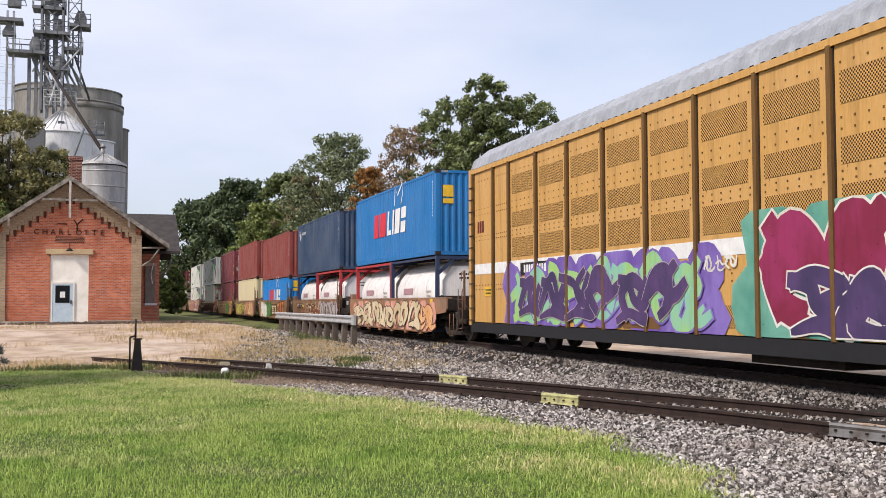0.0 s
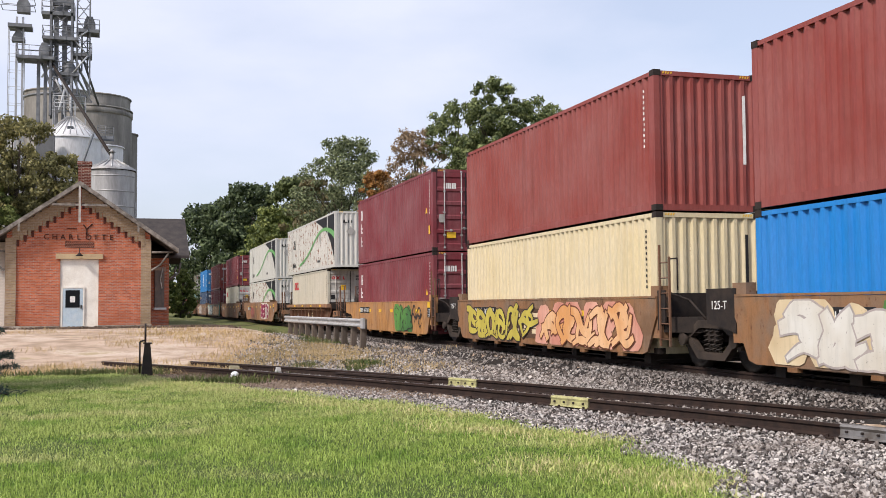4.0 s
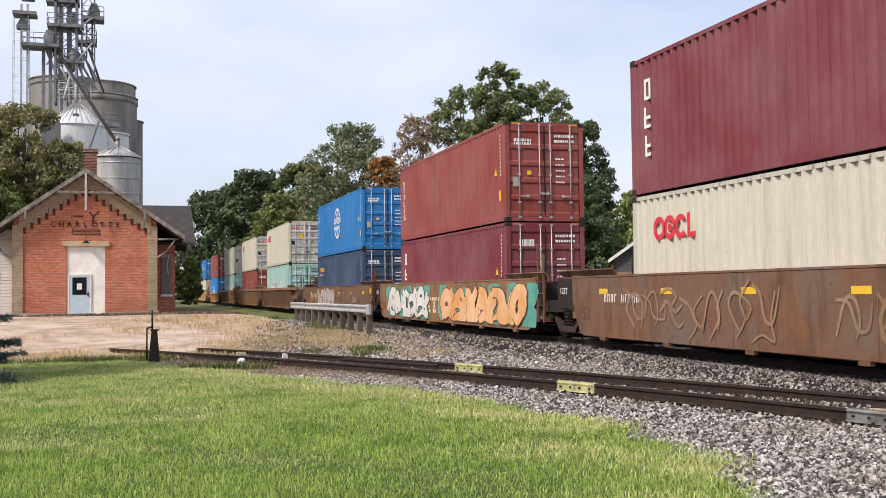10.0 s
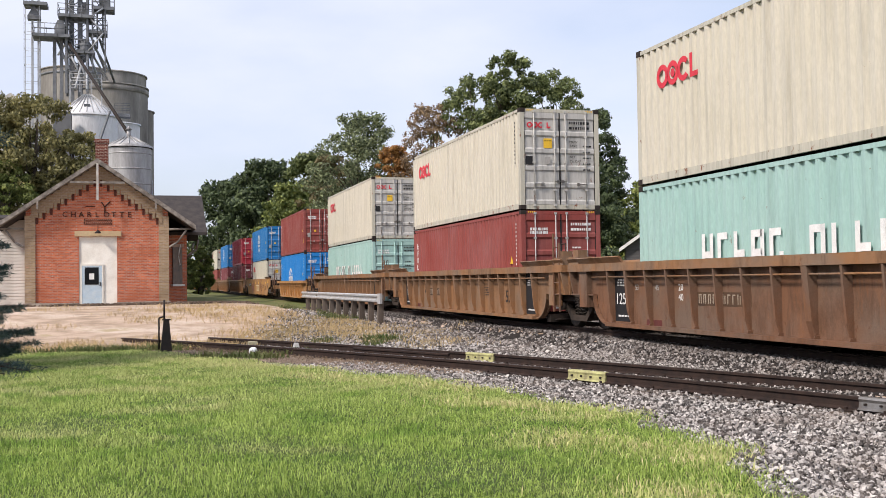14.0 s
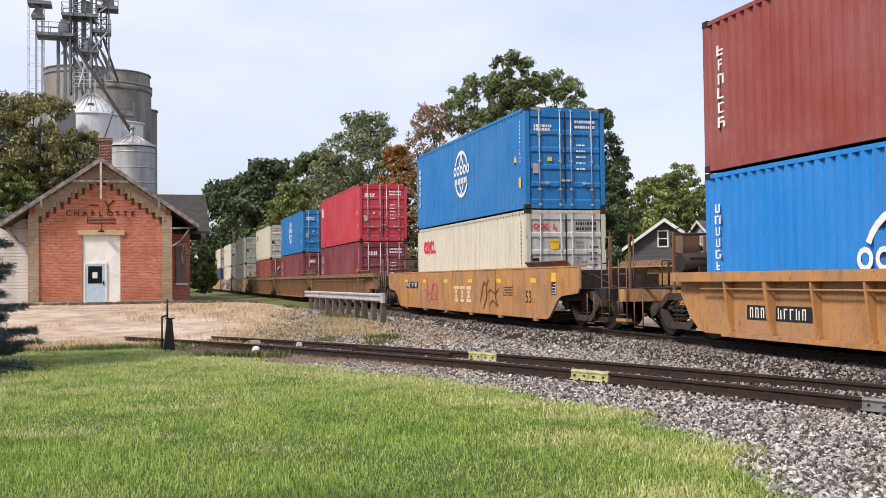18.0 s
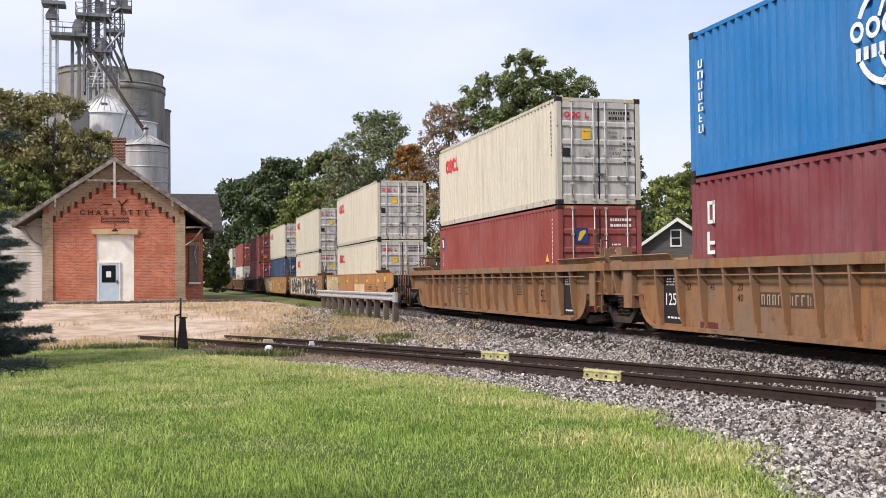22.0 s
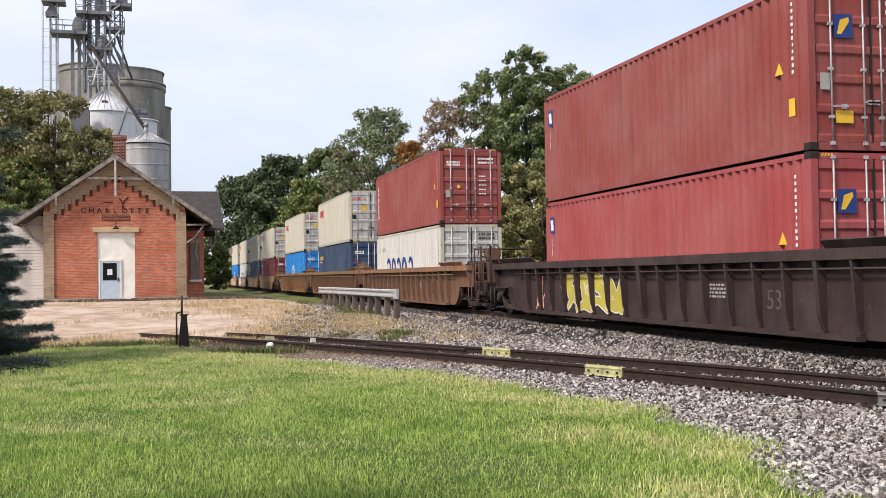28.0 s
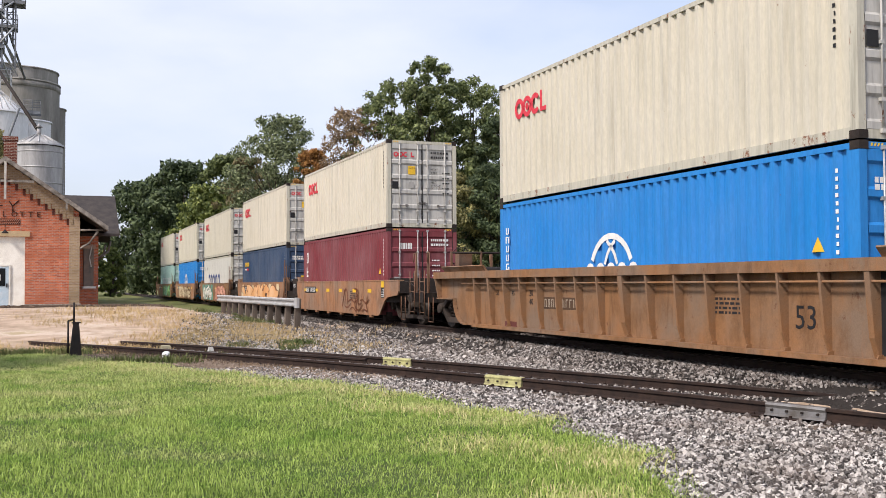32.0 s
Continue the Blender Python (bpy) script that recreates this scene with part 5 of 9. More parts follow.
    if style == "smooth" and mark == "125T":
        part("size_mark", letters("53", 0.46), surface("faded_mark", (0.09, 0.05, 0.03), (0.14, 0.07, 0.04), 0.7), car, m=Matrix.Translation((-plate_x - 0.004, hw - 0.55, 0.98)) @ Matrix.Rotation(radians(-90), 4, "Z"))
    elif mark:
        size = 0.50 if len(mark) == 2 else 0.30
        part("size_mark", letters(mark, size), BLACK if colour not in ("black", "brown") else surface("faded_white_mark", (0.11, 0.09, 0.085), (0.07, 0.055, 0.05), 0.7), car, m=Matrix.Translation((-plate_x - 0.004, -hw + (2.3 if style == "smooth" else 3.75 if hw < 7 else 4.10), 1.02)) @ Matrix.Rotation(radians(-90), 4, "Z"))
    if style == "smooth":
        # seams where the plates meet, drain notches below, and the owner's emblem
        for y in (-hw * 0.62, -hw * 0.2, hw * 0.22, hw * 0.64):
            part("weld_seam", cached(("weld_seam", plate_x, z0, z1), lambda: MB().box(-plate_x - 0.006, -plate_x + 0.001, -0.012, 0.012, z0 + 0.02, z1 - 0.02)), col, car, m=pose(0, y, 0))
        for i in range(6):
            part("foot_block", cached(("foot_block", plate_x, z0), lambda: MB().box(-plate_x - 0.003, -plate_x + 0.09, -0.13, 0.13, z0 - 0.075, z0 - 0.003)), col, car, m=pose(0, -hw + 1.6 + (2 * hw - 3.2) * i / 5, 0))
        if near_truck == "end" or far_truck == "end":
            part("placard", cached(("placard", plate_x), lambda: MB().box(-plate_x - 0.004, -plate_x, -0.16, 0.16, 1.26, 1.84)), BLACK, car, m=pose(0, -hw + 0.20, 0))
            part("placard_band", cached(("placard_band", plate_x), lambda: MB().box(-plate_x - 0.007, -plate_x - 0.0045, -0.16, 0.16, 1.60, 1.84)), YELLOW, car, m=pose(0, -hw + 0.20, 0))
            part("stencil_lettering", cached(("placard_lines", plate_x), lambda: placard_lines(plate_x)), WHITE, car, m=pose(0, -hw + 0.20, 0))
        if far_truck == "shared":
            part("load_mark", letters("125-T" if short else "125T", 0.22), WHITE, car, m=Matrix.Translation((-1.426, hw + 0.80, 1.58)) @ Matrix.Rotation(radians(-90), 4, "Z"))
    number_at = (hw - 2.6, 0) if style == "smooth" else (hw - 2.9, -0.44) if hw < 7 else (hw - 6.1, -0.22)
    part("number_panel", cached(("number_panel", plate_x), lambda: MB().box(-plate_x - 0.004, -plate_x, -0.95, 0.95, 1.36, 1.62)), col if colour == "rust" and style == "smooth" else FADED_BLACK if style == "ribbed" and hw > 7 else BLACK if colour != "black" else steel_dark, car, m=pose(0, *number_at))
    part("number_lettering", cached(("number_lettering", plate_x), lambda: number_marks(plate_x)), FADED_WHITE if style == "ribbed" and hw > 7 else WHITE if colour != "black" else GREYM, car, m=pose(0, *number_at))
    part("stencil_lettering", cached(("stencil", plate_x), lambda: stencil(plate_x)), GREYM if colour in ("black", "brown", "rust") else BLACK, car, m=pose(0, -hw + (3.3 if style == "smooth" else 5.24), 0))
    return car


def rib_mesh(s, wide, z0, z1):
    """A side post: a flanged plate that keeps its depth, cut slantwise at the foot over a small cleat."""
    a, b, c = HALF - 0.205, HALF - 0.055, HALF + 0.002
    mb = MB().prism([(s * a, z0 + 0.07), (s * (a + 0.04), z0 + 0.07), (s * (b - 0.02), z0 + 0.34), (s * c, z1 - 0.115), (s * a, z1 - 0.115)], "y", -wide / 2, wide / 2)
    return mb.prism([(s * a, z0 + 0.062), (s * (HALF - 0.09), z0 + 0.062), (s * (HALF - 0.11), z0 + 0.11), (s * a, z0 + 0.12)], "y", -wide / 2 - 0.03, -wide / 2 - 0.004)


def number_marks(x):
    """Ten upright marks of two groups, in the manner of a car's number."""
    mb, rnd = MB(), random.Random(2)
    y = 0.85
    for i in range(10):
        if i != 4:
            w = 0.10
            k = rnd.randint(0, 3)
            mb.box(-x - 0.008, -x - 0.0045, y - 0.028, y, 1.40, 1.58)
            if k != 1:
                mb.box(-x - 0.008, -x - 0.0045, y - w, y - 0.028, 1.555, 1.58)
            if k != 2:
                mb.box(-x - 0.008, -x - 0.0045, y - w, y - w + 0.028, 1.40, 1.555)
        y -= 0.17
    return mb


def placard_lines(x):
    mb = MB()
    for z in (1.30, 1.36, 1.44, 1.52):
        mb.box(-x - 0.007, -x - 0.0045, -0.13, 0.13 if z < 1.5 else 0.02, z, z + 0.018)
    return mb.box(-x - 0.007, -x - 0.0045, -0.13, -0.115, 1.30, 1.56)


def panel_bars(x):
    mb, rnd = MB(), random.Random(9)
    for k in range(3):
        for i in range(5):
            mb.box(-x - 0.008, -x - 0.0045, -0.32 + 0.13 * i, -0.32 + 0.13 * i + rnd.uniform(0.05, 0.1), 1.66 - 0.06 * k - 0.03, 1.66 - 0.06 * k)
    for i in range(4):
        mb.box(-x - 0.008, -x - 0.0045, -0.3 + 0.15 * i, -0.2 + 0.15 * i, 0.82, 0.86)
    return mb


def stencil(x):
    mb, rnd = MB(), random.Random(12)
    for k in range(4):
        y = 0.0
        while y < 0.8:
            w = rnd.uniform(0.05, 0.14)
            mb.box(-x - 0.003, -x, y, y + w, 1.42 - k * 0.075, 1.46 - k * 0.075)
            y += w + 0.04
    return mb


def floor_of(hw, z0):
    mb = MB()
    n = 7
    for i in range(n):
        y = -hw + 0.9 + (2 * hw - 1.8) * i / (n - 1)
        mb.box(-HALF + 0.27, HALF - 0.27, y - 0.14, y + 0.14, z0 - 0.04, z0 + 0.16)
    for s in (-1, 1):
        mb.box(s * 0.75 - 0.3, s * 0.75 + 0.3, -hw + 0.6, hw - 0.6, z0 + 0.01, z0 + 0.04)
    for t in (-1, 1):
        mb.box(-HALF + 0.27, HALF - 0.27, t * (hw - 0.22) - 0.05, t * (hw - 0.22) + 0.05, z0 + 0.5, 1.5)
    return mb


def platform_mesh(gap, own, half=1.40):
    """The end over the truck, reaching from the well's end (y = 0) outwards."""
    mb = MB()
    mb.prism([(-half, 0.0), (half, 0.0), (1.05, min(0.9, gap)), (0.42, gap - 0.3 if own == "end" else gap), (-0.42, gap - 0.3 if own == "end" else gap), (-1.05, min(0.9, gap))], "z", 1.12, 1.42)
    mb.box(-0.30, 0.30, 0.0, gap - 0.35 if own == "end" else gap, 0.95, 1.119)
    if own == "end":
        mb.box(-1.42, 1.42, gap - 0.62, gap - 0.36, 1.16, 1.44)
        mb.box(-1.44, -1.30, gap - 0.72, gap - 0.2, 0.72, 0.78)
        mb.box(1.30, 1.44, gap - 0.72, gap - 0.2, 0.72, 0.78)
    return mb

# the string of units, from the front: near end of the upper box, half length of the well, style, paint, joined to the next unit, mark, upper box, lower box, with doors
UNITS = [
    (33.49, 6.45, "smooth", "tan", True, "", ("blue", "sunline"), "tanks_red", False),
    (49.25, 6.45, "smooth", "ochre", True, "", ("navy", "horse"), "tanks_mixed", False),
    (64.4, 6.45, "smooth", "ochre", True, "", ("brown", "plain"), ("sky", "sunline"), False),
    (80.07, 6.45, "smooth", "ochre", True, "", ("brown", "plain"), ("buff", "plain"), False),
    (96.06, 6.45, "smooth", "yellow", False, "", ("maroon", "tall"), ("maroon", "tall"), True),
    (113.91, 6.65, "ribbed", "tan", False, "40", ("rusty", "hills"), ("cream", "rings"), True),
    (135.95, 8.85, "smooth", "tan", False, "53", ("white", "hills"), ("rusty", "hills"), False),
    (161.84, 8.85, "smooth", "rust", True, "125T", ("maroon", "tall"), ("cream", "rings"), True),
    (181.9, 8.85, "smooth", "ochre", True, "125T", ("brown", "column"), ("maroon", "tall"), True),
    (201.25, 8.85, "smooth", "rust", False, "", ("blue", "globe"), ("navy", "yellowword"), True),
    (224.75, 8.85, "ribbed", "rust", True, "1251", ("cream", "rings"), ("mint", "wide"), True),
    (244.25, 8.85, "ribbed", "ochre", True, "1251", ("cream", "rings"), ("brown", "column"), True),
    (264.15, 8.85, "ribbed", "ochre", False, "53", ("cream", "rings"), ("mint", "wide"), True),
    (285.62, 6.65, "ribbed", "yellow", False, "40", ("brown", "column"), ("sky", "globe_low"), True),
    (307.61, 8.85, "smooth", "yellow", False, "53", ("blue", "globe"), ("cream", "rings"), True),
    (331.39, 8.85, "ribbed", "ochre", True, "1251", ("red", "slash"), ("maroon", "tall"), True),
    (351.2, 8.85, "ribbed", "ochre", True, "1251", ("blue", "globe"), ("maroon", "tall"), True),
    (370.66, 8.85, "ribbed", "ochre", False, "53", ("cream", "rings"), ("brown", "small"), True),
    (394.5, 8.85, "smooth", "yellow", True, "53", ("cream", "rings"), ("cream", "rings"), True),
    (414.06, 8.85, "smooth", "tan", True, "125T", ("cream", "rings"), ("cream", "rings"), True),
    (433.7, 8.85, "smooth", "yellow", False, "53", ("cream", "rings"), ("navy", "small"), True),
    (457.36, 8.85, "ribbed", "black", False, "53", ("brown", "small"), ("rose", "small"), True),
    (480.79, 8.85, "ribbed", "rust", True, "1251", ("brown", "column"), ("white", "navyword"), True),
    (500.5, 8.85, "ribbed", "rust", True, "1251", ("cream", "rings"), ("navy", "yellowword"), True),
    (519.95, 8.85, "ribbed", "ochre", False, "53", ("cream", "rings"), ("sky", "globe_low"), True),
    (541.35, 6.45, "smooth", "tan", True, "", ("cream", "rings"), ("maroon", "tall"), True),
    (557.04, 6.45, "smooth", "tan", True, "", ("cream", "rings"), ("navy", "yellowword"), True),
    (573.3, 6.45, "smooth", "ochre", True, "", ("cream", "rings"), ("white", "navyword"), True),
    (589.6, 6.45, "smooth", "tan", True, "", ("cream", "rings"), ("sky", "globe_low"), True),
    (605.8, 6.45, "smooth", "ochre", False, "", ("cream", "rings"), ("mint", "wide"), True),
]
# sprayed marks: unit, from and to along the car from its middle, ground, edge and filling, count of shapes, breadth of stroke
SPRAYED = [
    (0, -4.8, 5.4, "pink", "black", "cream", 9, 0.17), (0, -6.3, -4.6, "pink", "cocoa", "peach", 2, 0.16),
    (1, -6.2, -2.4, "lilac", "black", "grey", 4, 0.15), (1, 2.6, 6.0, None, "cocoa", "orange", 5, 0.05), (1, -2.2, 1.6, None, "cream", "cocoa", 3, 0.14),
    (2, 0.4, 2.3, "green", "black", "green", 2, 0.19), (2, 2.4, 5.0, "cream", "grey", "white", 3, 0.20),
    (3, -5.2, -0.6, "pink", "cocoa", "peach", 5, 0.15), (3, 0.2, 5.4, None, "black", "yolk", 6, 0.14), (4, -3.6, -1.8, "green", "black", "green", 2, 0.20), (4, -5.2, -4.0, None, "black", "black", 2, 0.06),
    (6, 3.2, 4.6, None, "rose", "rose", 2, 0.08), (7, 0.5, 6.0, None, "ghost", "ghost", 7, 0.05), (7, -4.0, -1.0, None, "ghost", "ghost", 4, 0.06),
    (8, -8.4, -0.3, "teal", "cocoa", "peach", 6, 0.30), (8, 1.6, 7.2, "teal", "black", "white", 5, 0.24),
    (9, 0.2, 4.6, "ghost", "white", "grey", 4, 0.20), (9, -7.0, -1.0, None, "ghost", "peach", 6, 0.05), (9, 4.8, 7.4, None, "peach", "rose", 4, 0.035), (10, -7.6, -5.4, None, "white", "white", 4, 0.05),
    (14, 2.6, 4.2, None, "rose", "rose", 2, 0.06), (14, -4.2, -2.6, None, "cocoa", "cocoa", 2, 0.05), (18, 4.6, 8.2, "cream", "black", "cream", 4, 0.17), (18, -4.6, -4.0, None, "rose", "rose", 1, 0.04), (19, -6.2, -0.6, "white", "white", "black", 4, 0.22), (19, 1.0, 6.8, "white", "white", "black", 5, 0.20), (19, -4.2, -0.8, None, "black", "peach", 2, 0.16),
    (20, 3.2, 8.0, "cream", "black", "cream", 5, 0.20), (20, -4.6, -3.2, None, "cocoa", "cocoa", 2, 0.04), (21, 1.2, 4.8, "black", "white", "yolk", 4, 0.18), (21, 6.2, 6.9, None, "pink", "pink", 1, 0.06),
    (26, -4.8, 4.6, "cream", "cocoa", "peach", 6, 0.26), (27, -5.4, -1.0, None, "cocoa", "pink", 4, 0.14), (27, 0.5, 4.6, "teal", "black", "white", 4, 0.16), (5, 2.6, 4.6, None, "ghost", "ghost", 3, 0.06),
    (13, -1.2, 0.8, None, "black", "black", 3, 0.04), (25, -4.6, -1.4, None, "cocoa", "cocoa", 4, 0.05), (28, -3.6, 3.6, None, "cocoa", "cream", 5, 0.16), (29, -5.0, 0.2, "green", "black", "lime", 4, 0.17),
]
# the owner's emblem: unit, place along the car, on a dark panel or not
EMBLEMS = [(1, 0.4, True), (2, -1.1, True), (3, 0.6, True), (8, 0.6, False), (14, -0.6, False), (20, -3.4, False)]


def ride(ob, y0, z=0.0):
    """Hand a thing to the train: it stands y0 metres up the line at the start."""
    MOVING.append((ob, y0, z))


red_frame = paint("red_frame_paint", (0.42, 0.03, 0.035), 0.1, 0.15, 0.3)
blue_frame = paint("dark_blue_frame_paint", (0.018, 0.034, 0.085), 0.1, 0.1, 0.3)


def build_train():
    cars = []
    mids = [u[0] + (8.075 if u[6][1] == "hills" else 6.096) for u in UNITS]
    for i, (front, hw, style, colour, joined, mark, upper, lower, doors) in enumerate(UNITS):
        before = mids[i] - hw - (mids[i - 1] + UNITS[i - 1][1]) if i else 6.2
        after = mids[i + 1] - UNITS[i + 1][1] - (mids[i] + hw) if i < len(UNITS) - 1 else 6.2
        near = "none" if i and UNITS[i - 1][4] else "end"
        far = "shared" if joined else "end"
        short = hw < 6.5
        base = 0.67 if short else 0.757
        car = well_car(mids[i], hw, style, colour, before / 2, after / 2, near, far, mark, -1 if i in (7, 22) else 1 if far == "end" and i not in (6, 21, 29) else 0, 1.80 if short else 1.96 if hw > 7 else 1.71, 0.66 if short else 0.62, near == "none", base)
        cars.append(car)
        ride(car, mids[i])
        tall = 2.896
        on = f"{ {'smooth': 'smooth-sided', 'ribbed': 'ribbed'}[style]} well car"
        if isinstance(lower, str):
            for k in range(2):
                red = k == (1 if lower == "tanks_red" else 0)
                tank = tank_container("red" if red else "blue", red_frame if red else blue_frame)
                ride(tank, front + 6.10 * k + 0.02, base)
            top_z = base + 2.591 + 0.03
        else:
            h = 2.591 if i == 2 else tall
            if lower[1] == "hills":
                box = shipping_container(lower[0], "hills", 16.15, h, False, on)
                ride(box, front, base)
            else:
                box = shipping_container(lower[0], lower[1], 12.192, h, doors, on)
                ride(box, front + (1.95 if upper[1] == "hills" else 0.0), base)
            top_z = base + h + 0.03
        if upper[1] == "hills":
            box = shipping_container(upper[0], "hills", 16.15, tall, False, "lower container")
        else:
            box = shipping_container(upper[0], upper[1], 12.192, tall, doors, "lower container")
        ride(box, front, top_z)
    for i, a, b, ground, edge, fill, n, w in SPRAYED:
        style, hw = UNITS[i][2], UNITS[i][1]
        x = -HALF - 0.014 if style == "smooth" else -HALF + 0.20 - 0.004
        top = 1.72 if hw < 6.5 else 1.86
        graffiti(cars[i], a, b, 0.72, top, x, (G[ground or edge], G[edge], G[fill]), 100 + i + int(a * 7), n, w, ground is not None)
    sprayed_word(cars[2], "QUiZ", -2.75, -5.3, 0.74, 1.74, -HALF - 0.010, "cocoa", "black", "orange", 3)
    sprayed_word(cars[6], "BEaTS", -1.75, -6.1, 0.76, 1.90, -HALF - 0.010, "white", "white", "wine", 5)
    part("paint_patch", MB().box(-HALF - 0.012, -HALF - 0.009, -3.6, -0.9, 1.02, 1.46), G["cream"], cars[18], "overpainted pale patch")
    part("emblem_panel", MB().box(-HALF + 0.196, -HALF + 0.20, -2.6, 0.3, 0.72, 1.30), G["cream"], cars[5], "pale emblem panel")
    slab_emblem(cars[5], -1.35, -HALF + 0.193, 0.78, 0.46, False, BLACK)
    for i, y, panel in EMBLEMS:
        slab_emblem(cars[i], y, -HALF - 0.008, 0.92, 0.56, panel)
    return cars


def auto_rack():
    """A tri-level automobile carrier: ribbed yellow sides with perforated panels, grey roof. The far end stands at y = 0."""
    yellow = paint("rack_yellow_paint", (0.54, 0.295, 0.075), 0.12, 0.16, 0.4, 0.55)
    car = empty("auto_rack_car")
    tagged(car, "yellow automobile carrier railcar with grey corrugated roof and graffiti", "railcar")
    L, h, z0, z1 = 27.4, 1.56, 1.10, 5.52
    perforated = perforated_material()
    # mottled dark brown for the side posts and rivets
    post_brown = surface("brown_post_paint", (0.20, 0.105, 0.030), (0.07, 0.04, 0.018), 0.7, 0, 1.2, 30, 0.2, 0.01, 0.4, (1, 1, 0.3))
    posts = [0.25, 2.0] + [3.25 + 1.95 * i for i in range(12)]
    for s in (-1, 1):
        a, b = sorted((s * (h - 0.02), s * (h - 0.06)))
        for i, (p, q) in enumerate(zip(posts, posts[1:] + [L - 0.2])):
            panel = part("side_panel", cached(("side_panel", s, round(q - p, 2)), lambda: MB().box(a, b, -(q - p), 0, z0, z1)), yellow, car, m=pose(0, -p, 0))
            if i >= 2 and q - p > 1.5:
                for z, t in ((1.22, 0.40), (2.90, 0.52), (3.72, 0.40), (4.62, 0.50)):
                    c, d = sorted((s * (h - 0.012), s * (h - 0.021)))
                    part("perforated_panel", cached(("perforated_panel", s, t, round(q - p, 2)), lambda: MB().box(c, d, -(q - p) + 0.28, -0.2, 0, t)), perforated, panel, m=pose(0, 0, z))
        for p in posts:
            e, g = sorted((s * (h + 0.045), s * (h - 0.02)))
            part("side_post", cached(("side_post", s), lambda: MB().box(e, g, -0.05, 0.05, z0 - 0.02, z1 + 0.02)), post_brown, car, m=pose(0, -p, 0))
            # dark strip beside the post paints the shadow line of the panel gap
            part("panel_gap", cached(("panel_gap", s), lambda: MB().box(*sorted((s * (h - 0.005), s * (h - 0.0205))), -0.085, -0.052, z0, z1)), steel_dark, car, m=pose(0, -p, 0))
        rivets = MB()
        for p, q in zip(posts, posts[1:]):
            for z in (2.05, 2.18, 3.50, 3.62, 4.25, 4.42, 5.25):
                for k in range(6):
                    y = -p - 0.22 - (q - p - 0.44) * k / 5
                    rivets.box(*sorted((s * (h - 0.021), s * (h - 0.010))), y - 0.016, y + 0.016, z - 0.016, z + 0.016)
        part("rivet_row", rivets, post_brown, car)
        part("white_stripe", MB().box(*sorted((s * (h - 0.018), s * (h - 0.0125))), -L + 0.3, -0.35, 2.50, 2.80), WHITE, car)
        part("bottom_sill", MB().box(*sorted((s * (h + 0.02), s * (h - 0.25))), -L + 0.1, -0.1, 0.80, 1.08), BLACK, car)
        part("top_rail", MB().box(*sorted((s * (h + 0.03), s * (h - 0.1))), -L + 0.05, -0.05, z1 + 0.0, z1 + 0.13), yellow, car)
    roof = MB()
    arc = [(-h, z1 + 0.13), (-h + 0.10, z1 + 0.42), (-1.0, z1 + 0.76), (-0.4, z1 + 0.90), (0.4, z1 + 0.90), (1.0, z1 + 0.76), (h - 0.10, z1 + 0.42), (h, z1 + 0.13)]
    pts = wave(0.02, L - 0.02, 0.32, 0.03)
    for (y, d), (w, e) in zip(pts, pts[1:]):
        for (a, b), (c, g) in zip(arc, arc[1:]):
            roof.face([(a, -y, b + d), (c, -y, g + d), (c, -w, g + e), (a, -w, b + e)])
    part("roof", roof, surface("roof_zinc", (0.36, 0.38, 0.41), (0.24, 0.25, 0.27), 0.55, 0.2, 2.0, 30), car)
    end = MB().prism([(p[0], p[1]) for p in arc] + [(h, z1), (-h, z1)], "y", -0.12, -0.06)
    part("roof_end", end, yellow, car)
    for s in (-1, 1):
        door = part("end_door", MB().box(*sorted((s * 0.02, s * (h - 0.12))), -0.14, -0.08, z0, z1), yellow, car)
        for z in (1.6, 2.6, 3.6, 4.6):
            part("door_band", MB().box(*sorted((s * 0.06, s * (h - 0.16))), -0.079, -0.05, z, z + 0.12), yellow, door)
        post = part("corner_post", MB().box(*sorted((s * (h + 0.05), s * (h - 0.16))), -0.16, 0.02, 1.0, z1 + 0.15), yellow, car)
        for i in range(12):
            part("rung", cached(("rung", s), lambda: MB().box(*sorted((s * (h + 0.07), s * (h + 0.05))), -0.42, -0.02, -0.012, 0.012)), steel_dark, car, m=pose(0, 0, 1.15 + 0.36 * i))
    under = MB().box(-1.2, 1.2, -L + 0.2, -0.2, 0.92, 1.09).box(-0.3, 0.3, -L - 0.3, 0.4, 0.84, 1.12)
    under.box(-1.1, 1.1, -16.5, -14.0, 0.62, 0.92)
    part("underframe", under, steel_dark, car)
    truck(car, -3.2)
    truck(car, -L + 3.2)
    part("coupler", cached(("coupler",), lambda: MB().box(-0.1, 0.1, 0, 0.5, 0.9, 1.2)), steel_dark, car, m=pose(0, 0.05, 0))
    part("number_panel", MB().box(-h - 0.002, -h + 0.0, -6.0, -4.1, 2.40, 2.72), BLACK, car)
    part("number_lettering", lines_side(-h - 0.006, -5.85, -4.3, 2.46, 0.2, 9), WHITE, car)
    part("emblem", lines_side(-h + 0.01, -1.15, -0.55, 3.72, 0.34, 3), plain("maroon_marking", (0.14, 0.02, 0.025)), car)
    part("placard", MB().box(-h + 0.012, -h + 0.019, -1.80, -1.22, 1.86, 2.12), YELLOW, car)
    part("stencil_lettering", lines_side(-h + 0.011, -1.74, -1.28, 1.91, 0.05, 6), BLACK, car)
    part("stencil_lettering", lines_side(-h + 0.011, -1.74, -1.28, 2.01, 0.05, 5), BLACK, car)
    part("notice_label", MB().box(-h - 0.004, -h, -11.6, -10.0, 1.14, 1.38), plain("brown_label", (0.16, 0.08, 0.03)), car)
    x = -h - 0.002
